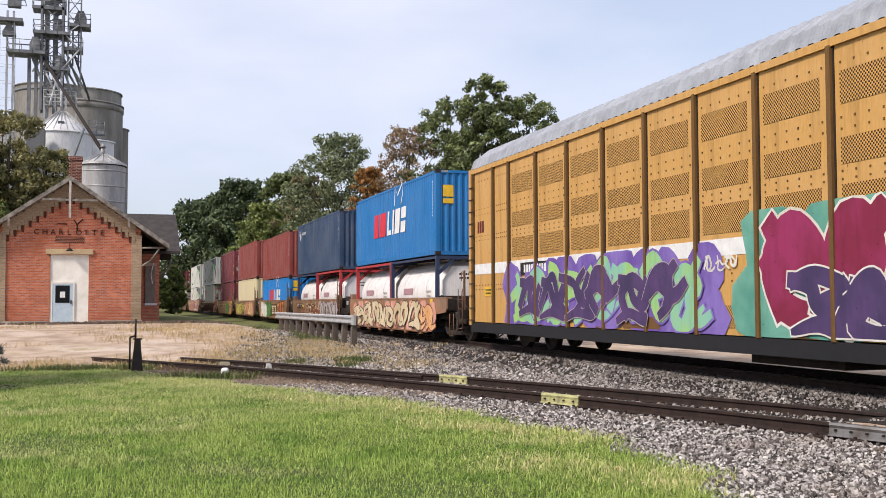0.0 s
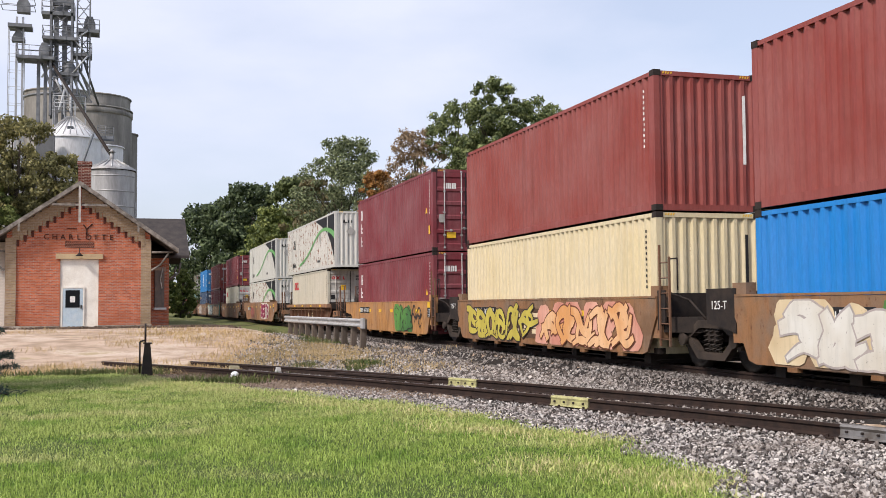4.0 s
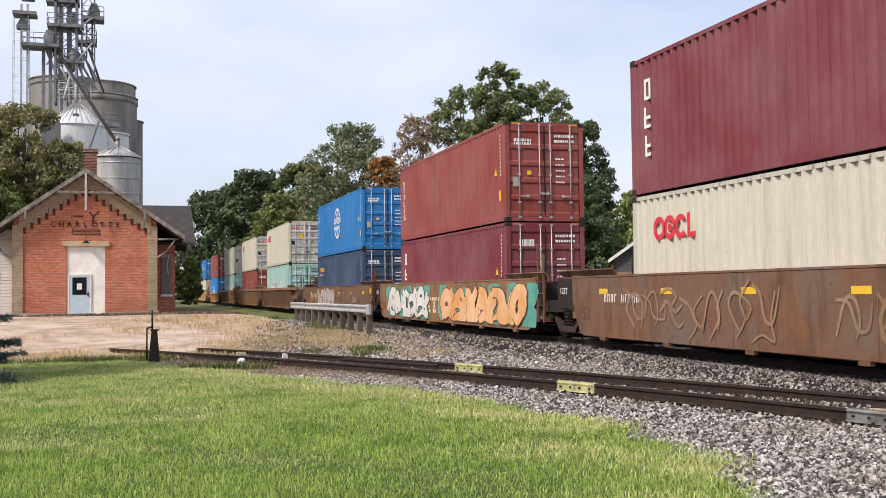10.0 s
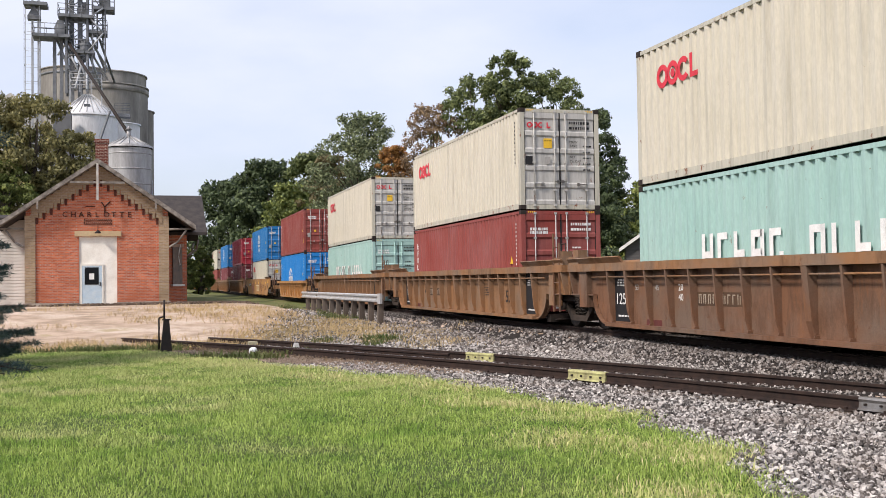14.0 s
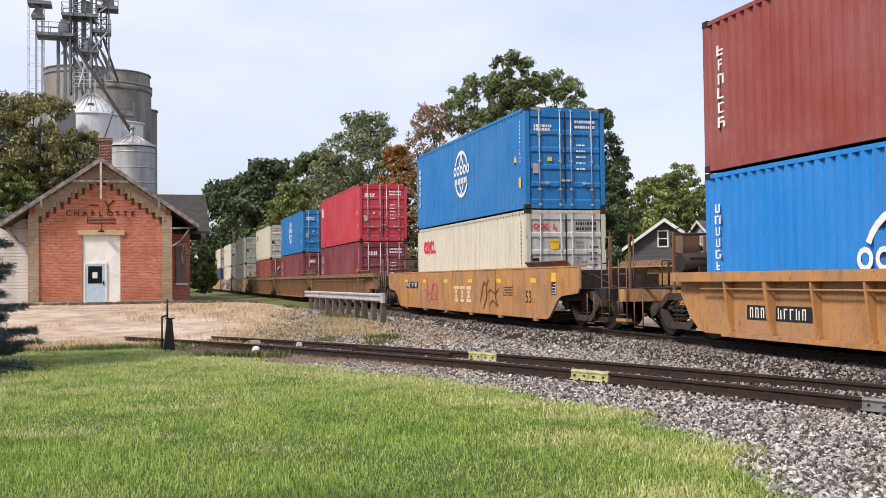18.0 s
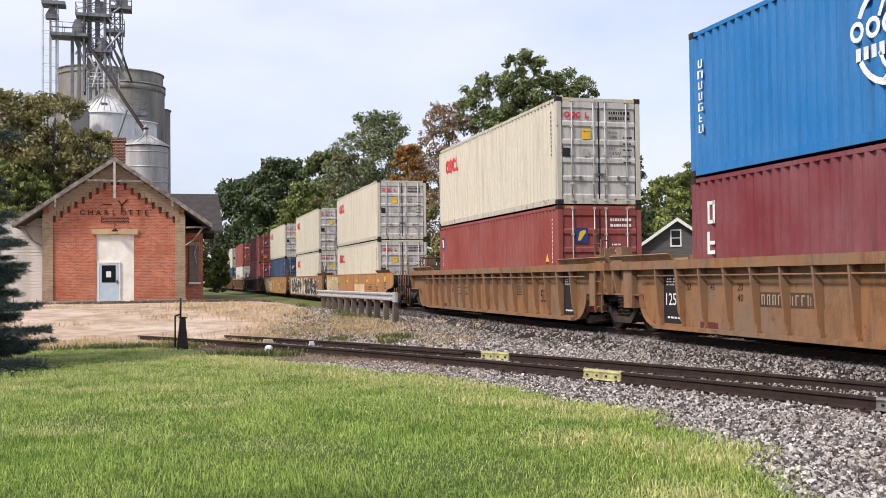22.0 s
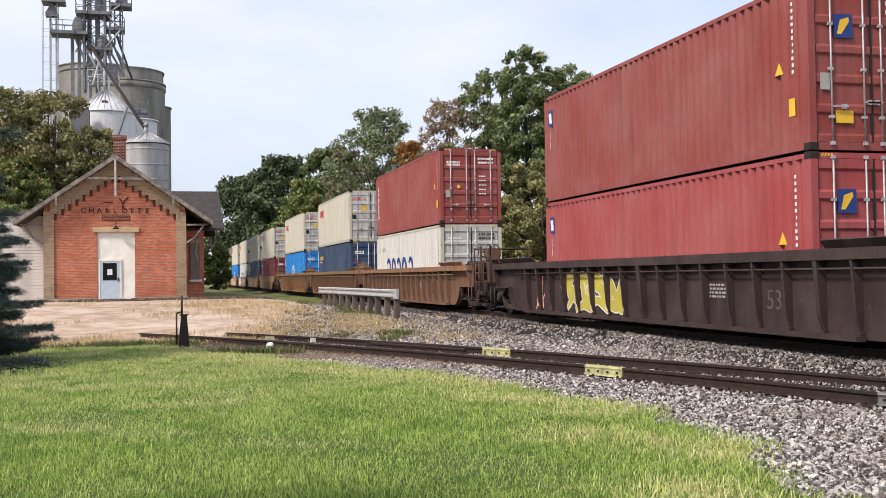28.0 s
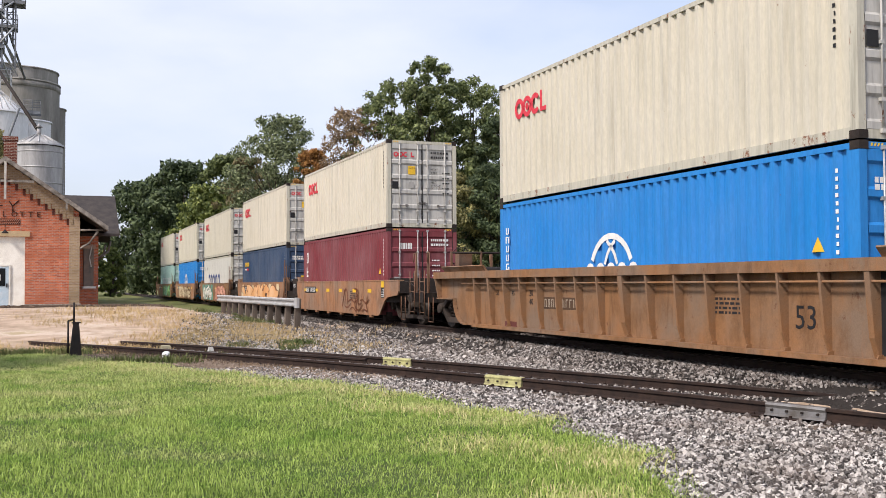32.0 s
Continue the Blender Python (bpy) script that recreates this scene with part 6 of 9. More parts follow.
    graffiti(car, -13.2, -3.6, 1.12, 2.75, x, (G["purple"], G["purple"], G["lime"]), 7, 8, 0.24, True, 0.05)
    graffiti(car, -12.6, -4.2, 1.2, 2.5, x - 0.03, (G["green"], G["lilac"], G["night"]), 8, 6, 0.22, False, 0.02)
    graffiti(car, -22.8, -15.2, 1.12, 3.2, x, (G["teal"], G["white"], G["wine"]), 9, 5, 0.46, True, 0.05)
    graffiti(car, -22.4, -15.9, 1.15, 2.3, x - 0.03, (G["teal"], G["white"], G["night"]), 10, 5, 0.26, False, 0.03)
    graffiti(car, -14.3, -13.3, 2.2, 2.6, x, (G["white"], G["white"], G["white"]), 4, 3, 0.04, False)
    for ob in car.children:
        if not ob.name.startswith("truck"):
            ob.matrix_basis = Matrix.Translation((0, 0, 0.042)) @ Matrix.Diagonal((1, 0.96, 0.975, 1)) @ ob.matrix_basis
    ride(car, 28.95)
    return car


def lines_side(x, y0, y1, z, hgt, n):
    mb = MB()
    step = (y1 - y0) / n
    for i in range(n):
        mb.box(x - 0.003, x, y0 + step * i, y0 + step * (i + 0.65), z, z + hgt)
    return mb


def perforated_material():
    m, nt, b, co = start("perforated_yellow_steel", 0.6)
    sep = nt.nodes.new("ShaderNodeSeparateXYZ")
    nt.links.new(co, sep.inputs[0])

    def wavef(socket, freq):
        a = nt.nodes.new("ShaderNodeMath")
        a.operation = "MULTIPLY"
        a.inputs[1].default_value = freq
        nt.links.new(socket, a.inputs[0])
        s = nt.nodes.new("ShaderNodeMath")
        s.operation = "SINE"
        nt.links.new(a.outputs[0], s.inputs[0])
        return s.outputs[0]
    p = nt.nodes.new("ShaderNodeMath")
    p.operation = "MULTIPLY"
    nt.links.new(wavef(sep.outputs["Y"], 95), p.inputs[0])
    nt.links.new(wavef(sep.outputs["Z"], 95), p.inputs[1])
    hole = ramp_node(nt, p.outputs[0], -0.05, 0.12, 0, 1)
    c = mix_node(nt, hole, (0.56, 0.31, 0.085), (0.012, 0.008, 0.005))
    c = mix_node(nt, ramp_node(nt, noise_node(nt, co, 2.0), 0.4, 0.7, 0, 0.4), c, (0.16, 0.10, 0.04))
    nt.links.new(c, b.inputs["Base Color"])
    return m


def motions():
    """Key the train: every car and box glides down the line, the wheels roll while they pass."""
    for ob, y0, z in MOVING:
        walk(ob, [(t, TRACK @ pose(CENTRE, y0 - s, z)) for t, s in GONE.items()])
    fine = [travel(i / FPS) for i in range(0, 32 * FPS + 1)]
    place = {ob: y0 for ob, y0, z in MOVING}
    for w, y2, car, y in ROLLING:
        here = place[car] + y + y2
        inside = [i for i in range(len(fine)) if 6.0 < here - fine[i] < 34.0]
        if not inside:
            continue
        first = inside[0]
        rows = [(i / FPS, pose(0, y2, WHEEL_R, math.degrees((fine[i] - fine[first]) / WHEEL_R), 0, 0)) for i in inside]
        if first > 0:
            rows = [(0.0, pose(0, y2, WHEEL_R))] + rows
        if inside[-1] < 32 * FPS:
            rows = rows + [(32.0, rows[-1][1])]
        walk(w, rows)

# ---- ground ----
def smooth_step(a, b, x):
    t = np.clip((np.asarray(x, float) - a) / (b - a), 0, 1)
    return t * t * (3 - 2 * t)


def near_rail_x(y):
    """The siding's near rail, which bends away from the main track."""
    y = np.asarray(y, float)
    return 8.78 - 0.285 * (y - 10.7) - 0.0078 * (y - 10.7) ** 2


def grass_edge(y):
    """Where the lawn ends towards the tracks."""
    y = np.asarray(y, float)
    return np.interp(y, [0, 5, 7.1, 8.8, 11.8, 16.2, 20.8, 27.0, 27.6], [2.0, 4.2, 4.95, 5.5, 5.85, 5.0, 2.9, 0.2, -9.0]) + 0.12 * np.sin(y * 2.3) + 0.08 * np.sin(y * 5.1 + 1)


def ground_z(x, y):
    """Lawn at nought, the depot's yard a little higher, the main track on a low bank."""
    x, y = np.asarray(x, float), np.asarray(y, float)
    rise = 0.74 * smooth_step(28, 47, y) * (1 - 0.8 * smooth_step(4.5, 9.5, x))
    bank = 0.25 * (1 - smooth_step(1.25, 1.85, np.abs(x - track_x(y)))) * (1 - smooth_step(240, 400, y))
    mid = -0.045 * smooth_step(0, 0.8, x - grass_edge(y)) * (1 - smooth_step(25, 31, y)) * (1 - smooth_step(8.6, 9.8, x))
    return np.maximum(rise, bank) + mid


def ground_material():
    """Lawn, stony track bed, dusty yard and far meadow, told apart by place with ragged borders."""
    m, nt, b, co = start("ground_soil", 0.95)
    sep = nt.nodes.new("ShaderNodeSeparateXYZ")
    nt.links.new(co, sep.inputs[0])
    ragged = noise_node(nt, co, 0.7, 6)
    soil = mix_node(nt, ramp_node(nt, noise_node(nt, co, 1.3, 6), 0.4, 0.62, 0, 1), (0.56, 0.42, 0.315), (0.34, 0.25, 0.175))
    soil = mix_node(nt, ramp_node(nt, noise_node(nt, co, 0.45, 6), 0.50, 0.60, 0, 0.9), soil, (0.64, 0.52, 0.42))
    soil = mix_node(nt, ramp_node(nt, noise_node(nt, co, 0.9, 7, (1, 1, 1), 0.75), 0.56, 0.66, 0, 0.75), soil, (0.34, 0.27, 0.12))
    soil = mix_node(nt, ramp_node(nt, noise_node(nt, co, 30, 4), 0.3, 0.7, 0, 0.5), soil, (0.16, 0.125, 0.09))
    grass = mix_node(nt, ramp_node(nt, noise_node(nt, co, 0.5, 5), 0.35, 0.65, 0, 1), (0.085, 0.115, 0.03), (0.16, 0.145, 0.06))
    # far meadow sets in beyond the yard
    far = nt.nodes.new("ShaderNodeMath")
    far.operation = "MULTIPLY_ADD"
    far.inputs[1].default_value, far.inputs[2].default_value = 9.0, 0.0
    nt.links.new(ragged, far.inputs[0])
    add = nt.nodes.new("ShaderNodeMath")
    nt.links.new(far.outputs[0], add.inputs[0])
    nt.links.new(sep.outputs["Y"], add.inputs[1])
    c = mix_node(nt, ramp_node(nt, add.outputs[0], 58, 64, 0, 1), soil, grass)
    side = nt.nodes.new("ShaderNodeMath")
    nt.links.new(far.outputs[0], side.inputs[0])
    nt.links.new(sep.outputs["X"], side.inputs[1])
    c = mix_node(nt, ramp_node(nt, side.outputs[0], 26, 31, 0, 1), c, grass)
    nt.links.new(c, b.inputs["Base Color"])
    bump_in(nt, b, noise_node(nt, co, 14, 6), 0.6, 0.05)
    return m


def grid_sheet(name, xs, ys, zfun, material):
    X, Y = np.meshgrid(xs, ys)
    Z = zfun(X, Y)
    v = np.stack([X.ravel(), Y.ravel(), Z.ravel()], 1)
    nx, ny = len(xs), len(ys)
    i = (np.arange(ny - 1)[:, None] * nx + np.arange(nx - 1)[None, :]).ravel()
    return arrays(name, v, np.stack([i, i + 1, i + nx + 1, i + nx], 1), material, True)


def spaced(a, b, near, far, mid):
    """Even steps near the middle stretch, widening outwards."""
    inner = list(np.arange(near, far + 1e-6, mid))
    lo, hi, step = [], [], mid
    x = near
    while x > a:
        step *= 1.5
        x = max(a, x - step)
        lo.append(x)
    step, x = mid, inner[-1]
    while x < b:
        step *= 1.5
        x = min(b, x + step)
        hi.append(x)
    return np.array(lo[::-1] + inner + hi)


ground = grid_sheet("ground", spaced(-1500, 1500, -12, 24, 0.4), spaced(-760, 2500, -2, 64, 0.5), ground_z, ground_material())
tagged(ground, "dusty yard, lawn and meadow ground", "ground", kind="structure")

rng = np.random.default_rng(4)


def lawn_material():
    m, nt, b, co = start("lawn_blades", 0.55)
    geo2 = nt.nodes.new("ShaderNodeNewGeometry")
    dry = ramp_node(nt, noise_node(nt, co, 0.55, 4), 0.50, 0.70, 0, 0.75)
    fresh = mix_node(nt, geo2.outputs["Random Per Island"], (0.105, 0.180, 0.026), (0.60, 0.74, 0.20))
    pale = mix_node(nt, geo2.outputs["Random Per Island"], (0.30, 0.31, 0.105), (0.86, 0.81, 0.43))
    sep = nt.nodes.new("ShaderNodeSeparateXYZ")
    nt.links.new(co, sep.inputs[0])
    # pale share grows along y: far lawn is drier, its sunlight painted in too
    dry_and_sunlit = nt.nodes.new("ShaderNodeMath")
    dry_and_sunlit.use_clamp = True
    nt.links.new(dry, dry_and_sunlit.inputs[0])
    nt.links.new(ramp_node(nt, sep.outputs["Y"], 8, 19, -0.25, 0.42), dry_and_sunlit.inputs[1])
    blade = mix_node(nt, dry_and_sunlit.outputs[0], fresh, pale)
    deep = ramp_node(nt, noise_node(nt, co, 1.15, 5), 0.50, 0.62, 0, 0.85)
    blade = mix_node(nt, deep, blade, mix_node(nt, geo2.outputs["Random Per Island"], (0.060, 0.135, 0.018), (0.36, 0.54, 0.105)))
    nt.links.new(blade, b.inputs["Base Color"])
    leafy(nt, b, blade, 0.4)
    b.inputs["Specular IOR Level"].default_value = 0.25
    return m


def blades(name, x, y, z, height, width, material, lean=0.5):
    """Bent grass blades of two faces each, at the given roots."""
    n = len(x)
    z = np.broadcast_to(np.asarray(z, float), (n,))
    a = rng.uniform(0, 2 * np.pi, n)
    dx, dy = np.cos(a) * width / 2, np.sin(a) * width / 2
    h = height * rng.uniform(0.35, 1.3, n)
    b = rng.uniform(0, 2 * np.pi, n)
    bend = h * rng.uniform(0.1, lean * 1.6, n)
    tx, ty = np.cos(b) * bend, np.sin(b) * bend
    v = np.empty((n, 5, 3))
    v[:, 0] = np.stack([x - dx, y - dy, z - 0.01], 1)
    v[:, 1] = np.stack([x + dx, y + dy, z - 0.01], 1)
    v[:, 2] = np.stack([x + dx * 0.8 + tx * 0.35, y + dy * 0.8 + ty * 0.35, z + h * 0.6], 1)
    v[:, 3] = np.stack([x - dx * 0.8 + tx * 0.35, y - dy * 0.8 + ty * 0.35, z + h * 0.6], 1)
    v[:, 4] = np.stack([x + tx, y + ty, z + h * np.sqrt(np.maximum(0.1, 1 - (bend / h) ** 2 * 0.5))], 1)
    k = np.arange(n)[:, None] * 5
    f = np.concatenate([k + [[0, 1, 2]], k + [[0, 2, 3]], k + [[3, 2, 4]]])
    return arrays(name, v.reshape(-1, 3), f, material)


soil_lawn = surface("lawn_soil", (0.045, 0.080, 0.016), (0.070, 0.088, 0.028), 0.95, 0, 0.8, 30, 0.5, 0.03)
lx, ly = np.meshgrid(np.linspace(0, 1, 60), np.arange(-6, 27.6, 0.3))
lawn_v = np.stack([(-14 + (grass_edge(ly) + 14) * lx).ravel(), ly.ravel(), np.full(lx.size, 0.025)], 1)
li = (np.arange(lx.shape[0] - 1)[:, None] * 60 + np.arange(59)[None, :]).ravel()
lawn_v[:, 2] += 0.015 * np.sin(lawn_v[:, 0] * 1.7) * np.sin(lawn_v[:, 1] * 1.3)
lawn = tagged(arrays("lawn", lawn_v, np.stack([li, li + 1, li + 61, li + 60], 1), soil_lawn, True), "mown green lawn beside the tracks", "lawn", kind="structure")
NEAR, N = 26000, 430000
gy = 5.5 + 22.0 * rng.random(N) ** 1.35
gx = -7 + rng.random(N) * 13.2
gy[:NEAR] = -5.5 + 11.0 * rng.random(NEAR)
gx[:NEAR] = -9 + 13.5 * rng.random(NEAR)
near_by = np.arange(N) < NEAR
keep = (gx < grass_edge(gy) + rng.normal(0, 0.10, N)) & (near_by | ((gx > -1.0 - gy * 0.17) & (np.abs(gx) < gy * 1.0 + 1)))
gx, gy, near_by = gx[keep], gy[keep], near_by[keep]
patch = np.sin(gx * 1.1 + 2) * np.sin(gy * 0.8) * 0.5 + np.sin(gx * 2.7 + gy * 1.9) * 0.25
tall = 0.072 + 0.028 * patch
blade_w = np.where(near_by, 0.02, 0.0042 + 0.00034 * gy)
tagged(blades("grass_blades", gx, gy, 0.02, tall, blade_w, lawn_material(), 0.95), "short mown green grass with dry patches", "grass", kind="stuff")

# straw-dry growth along the lawn's border
ne = 17000
ey = 6.0 + 19.0 * rng.random(ne) ** 1.3
ex = grass_edge(ey) - 0.75 + rng.normal(0, 0.42, ne) + 0.3 * np.sin(ey * 1.7)
keep = (ex < grass_edge(ey) + 0.16) & (np.sin(ey * 1.9 + ex * 2.0) + rng.normal(0, 0.5, ne) > -0.35)
ex, ey = ex[keep], ey[keep]
straw = surface("straw_blades", (0.64, 0.54, 0.30), (0.40, 0.46, 0.14), 0.7, 0, 2.2, 9, 0)
tagged(blades("dry_grass", ex, ey, 0.02, np.full(len(ex), 0.085), 0.0064 + 0.00034 * ey, straw, 0.9), "straw-dry grass along the ballast", "grass", kind="stuff")

# ballast: stones along the siding and the main track
def stone_material():
    m, nt, b, co = start("ballast_stone", 0.9)
    geo2 = nt.nodes.new("ShaderNodeNewGeometry")
    r = geo2.outputs["Random Per Island"]
    c = mix_node(nt, ramp_node(nt, r, 0.25, 1.0, 0, 1), (0.020, 0.018, 0.017), (0.71, 0.67, 0.63))
    tone = noise_node(nt, co, 0.9, 4)
    c = mix_node(nt, ramp_node(nt, tone, 0.45, 0.7, 0, 0.45), c, (0.20, 0.15, 0.12))
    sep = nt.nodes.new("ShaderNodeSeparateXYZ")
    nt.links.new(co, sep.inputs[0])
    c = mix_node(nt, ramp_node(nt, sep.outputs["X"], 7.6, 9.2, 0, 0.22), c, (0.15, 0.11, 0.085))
    # beside the main track the shade under the train is put into the colour
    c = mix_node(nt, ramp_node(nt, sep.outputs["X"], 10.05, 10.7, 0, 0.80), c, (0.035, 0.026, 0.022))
    c = mix_node(nt, ramp_node(nt, noise_node(nt, co, 60, 3), 0.3, 0.7, 0, 0.5), c, (0.22, 0.20, 0.19))
    nt.links.new(c, b.inputs["Base Color"])
    bump_in(nt, b, noise_node(nt, co, 70, 4), 0.4, 0.006)
    return m


def stones(name, x, y, z, size, material, label):
    """Broken stones: each a skewed block of twelve faces."""
    n = len(x)
    cube = np.array([[a, b, c] for a in (-1, 1) for b in (-1, 1) for c in (-1, 1)], float) * 0.5
    v = cube[None] * (1 + rng.uniform(-0.75, 0.35, (n, 8, 3)))
    v *= (size[:, None] * rng.uniform(0.6, 1.3, (n, 3)))[:, None, :]
    q = rng.normal(size=(n, 4))
    q /= np.linalg.norm(q, axis=1, keepdims=True)
    w, a, b, c = q.T
    R = np.stack([np.stack([1 - 2 * (b * b + c * c), 2 * (a * b - c * w), 2 * (a * c + b * w)], 1), np.stack([2 * (a * b + c * w), 1 - 2 * (a * a + c * c), 2 * (b * c - a * w)], 1), np.stack([2 * (a * c - b * w), 2 * (b * c + a * w), 1 - 2 * (a * a + b * b)], 1)], 1)
    v = np.einsum("nij,nkj->nki", R, v) + np.stack([x, y, z], 1)[:, None]
    quads = np.array([[0, 1, 3, 2], [4, 6, 7, 5], [0, 4, 5, 1], [2, 3, 7, 6], [0, 2, 6, 4], [1, 5, 7, 3]])
    f = (np.arange(n)[:, None, None] * 8 + quads[None]).reshape(-1, 4)
    return tagged(arrays(name, v.reshape(-1, 3), f, material), label, "gravel", kind="stuff")


# near black: the shade between the ballast stones is put into this colour
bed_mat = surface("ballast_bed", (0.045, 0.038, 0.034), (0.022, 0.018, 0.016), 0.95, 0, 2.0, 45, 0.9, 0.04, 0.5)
by = np.arange(-20, 62.1, 0.4)
bx = np.linspace(0, 1, 40)
BX, BY = np.meshgrid(bx, by)
left = np.where(BY < 27, grass_edge(np.minimum(BY, 26.9)) - 0.3, near_rail_x(27) - 0.3 + (BY - 27) * 0.26)
left = np.minimum(left + 0.9 * smooth_step(26, 30, BY) + 0.35 * np.sin(BY * 1.3) * smooth_step(27, 30, BY), 9.6)
BXX = left + (15.8 - left) * BX
bv = np.stack([BXX.ravel(), BY.ravel(), (ground_z(BXX, BY) + 0.022).ravel()], 1)
bi = (np.arange(len(by) - 1)[:, None] * 40 + np.arange(39)[None, :]).ravel()
tagged(arrays("ballast_bed", bv, np.stack([bi, bi + 1, bi + 41, bi + 40], 1), bed_mat, True), "crushed stone track bed, darkened for the shade between stones", "track bed", kind="structure")
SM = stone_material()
n1 = 104000
y1 = 6.5 + 15 * rng.random(n1) ** 1.25
x1 = 2.0 + 13.5 * rng.random(n1)
clear = (np.abs(x1 - near_rail_x(y1)) < 0.13) | (np.abs(x1 - near_rail_x(y1) - 1.6) < 0.13)
ok = ~clear & (x1 > grass_edge(y1) - 0.18) & (x1 < y1 * 1.05 + 1.5) & ~((x1 > near_rail_x(y1) - 0.6) & (x1 < near_rail_x(y1)) & (rng.random(n1) < 0.55)) & ~((np.abs(x1 - track_x(y1)) < 0.70) & (rng.random(n1) < 0.6))
x1, y1 = x1[ok], y1[ok]
on_siding = (x1 > near_rail_x(y1) + 0.1) & (x1 < near_rail_x(y1) + 1.4)
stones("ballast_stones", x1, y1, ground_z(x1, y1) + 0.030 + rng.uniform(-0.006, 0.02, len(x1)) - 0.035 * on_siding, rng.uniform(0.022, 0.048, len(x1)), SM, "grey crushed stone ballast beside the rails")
n2 = 60000
y2 = 20 + 36 * rng.random(n2) ** 1.2
x2 = 3.0 + 13.0 * rng.random(n2)
y2[:8000] = -12 + 19 * rng.random(8000)
ok = (x2 > np.maximum(near_rail_x(np.minimum(y2, 27)) + 0.4 + np.maximum(0, y2 - 27) * 0.26 + np.where(y2 > 27, np.abs(rng.normal(0, 1.3, n2)) - 0.8, 0.0), grass_edge(y2))) & ~((x2 > 9.0) & (rng.random(n2) < 0.1))
x2, y2 = x2[ok], y2[ok]
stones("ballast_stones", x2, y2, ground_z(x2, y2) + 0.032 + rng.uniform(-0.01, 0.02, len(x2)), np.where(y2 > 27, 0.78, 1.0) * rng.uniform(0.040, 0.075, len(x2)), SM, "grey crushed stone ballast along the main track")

# dry weeds on the yard
nw = 20000
centres = np.stack([rng.uniform(-6, 9.2, 34), rng.uniform(28.5, 48, 34)], 1)
spread = np.concatenate([np.tile([[6.3, 35.5]], (60, 1)) + rng.normal(0, [1.3, 2.6], (60, 2)), np.tile([[3.5, 41]], (40, 1)) + rng.normal(0, [2.2, 2.2], (40, 2)), np.tile([[0.2, 28.6]], (24, 1)) + rng.normal(0, [2.6, 0.5], (24, 2)), np.stack([rng.uniform(-4, 7.5, 46), rng.uniform(28.0, 31.5, 46)], 1), np.stack([rng.uniform(5.8, 8.8, 34), rng.uniform(25, 38, 34)], 1), np.tile([[5.2, 33.0]], (46, 1)) + rng.normal(0, [1.1, 2.4], (46, 2)), centres])
pick = rng.integers(0, len(spread), nw)
wx, wy = spread[pick, 0] + rng.normal(0, 0.45, nw), spread[pick, 1] + rng.normal(0, 0.40, nw)
dry_mat = surface("dry_weed", (0.54, 0.40, 0.21), (0.33, 0.25, 0.12), 0.8, 0, 0.6, 20, 0)
tagged(blades("dry_weeds", wx, wy, ground_z(wx, wy), np.full(nw, 0.15), np.full(nw, 0.016), dry_mat, 0.8), "dry straw-coloured weeds on the dusty yard", "weeds", kind="stuff")
nw = 5000
cl = np.concatenate([np.tile([[-0.4, 27.3]], (14, 1)) + rng.normal(0, [0.9, 0.3], (14, 2)), np.tile([[7.6, 41.5]], (8, 1)) + rng.normal(0, [0.5, 3.0], (8, 2)), np.tile([[2.8, 24.0]], (6, 1)) + rng.normal(0, [0.8, 0.5], (6, 2)), np.tile([[6.0, 27.5]], (5, 1)) + rng.normal(0, [1.3, 1.5], (5, 2))])
pick = rng.integers(0, len(cl), nw)
wx, wy = cl[pick, 0] + rng.normal(0, 0.2, nw), cl[pick, 1] + rng.normal(0, 0.2, nw)
tagged(blades("green_weeds", wx, wy, ground_z(wx, wy), np.full(nw, 0.22), np.full(nw, 0.022), surface("green_weed", (0.07, 0.11, 0.03), (0.13, 0.13, 0.05), 0.7, 0, 0.8, 20, 0), 0.8), "green weeds along the end of the siding", "weeds", kind="stuff")
# dead brown growth round the end of the siding
nw = 7000
wy = rng.uniform(19.5, 27.5, nw)
wx = near_rail_x(wy) + rng.uniform(-0.75, 1.5, nw) + 0.12 * np.sin(wy * 4)
clear = (np.abs(wx - near_rail_x(wy)) > 0.10) & (np.abs(wx - near_rail_x(wy) - 1.6) > 0.10) & (np.sin(wx * 3.1 + wy * 1.7) + rng.normal(0, 0.6, nw) > -0.3)
wx, wy = wx[clear], wy[clear]
dead_mat = surface("dead_brown_weed", (0.21, 0.145, 0.09), (0.115, 0.08, 0.055), 0.85, 0, 0.9, 20, 0)
tagged(blades("dead_weeds", wx, wy, ground_z(wx, wy) + 0.02, np.full(len(wx), 0.085), np.full(len(wx), 0.020), dead_mat, 1.0), "dead brown weeds round the end of the siding", "weeds", kind="stuff")
# clods and rubble along the depot's foot
nw = 5200
wx = rng.uniform(-7.5, 5.6, nw)
wy = 49.9 + 0.25 * np.sin(wx * 0.9) + 0.12 * np.sin(wx * 3.7) + rng.normal(0, 0.22, nw)
keep = np.sin(wx * 1.9) + np.sin(wx * 0.63 + 1) + rng.normal(0, 0.7, nw) > -0.6
wx, wy = wx[keep], wy[keep]
earth = surface("dark_earth_clod", (0.16, 0.115, 0.085), (0.075, 0.055, 0.042), 0.95, 0, 1.2, 30, 0.4)
stones("earth_clods", wx, wy, ground_z(wx, wy) + 0.02, rng.uniform(0.05, 0.13, len(wx)), earth, "dark earth clods and rubble along the depot foot")
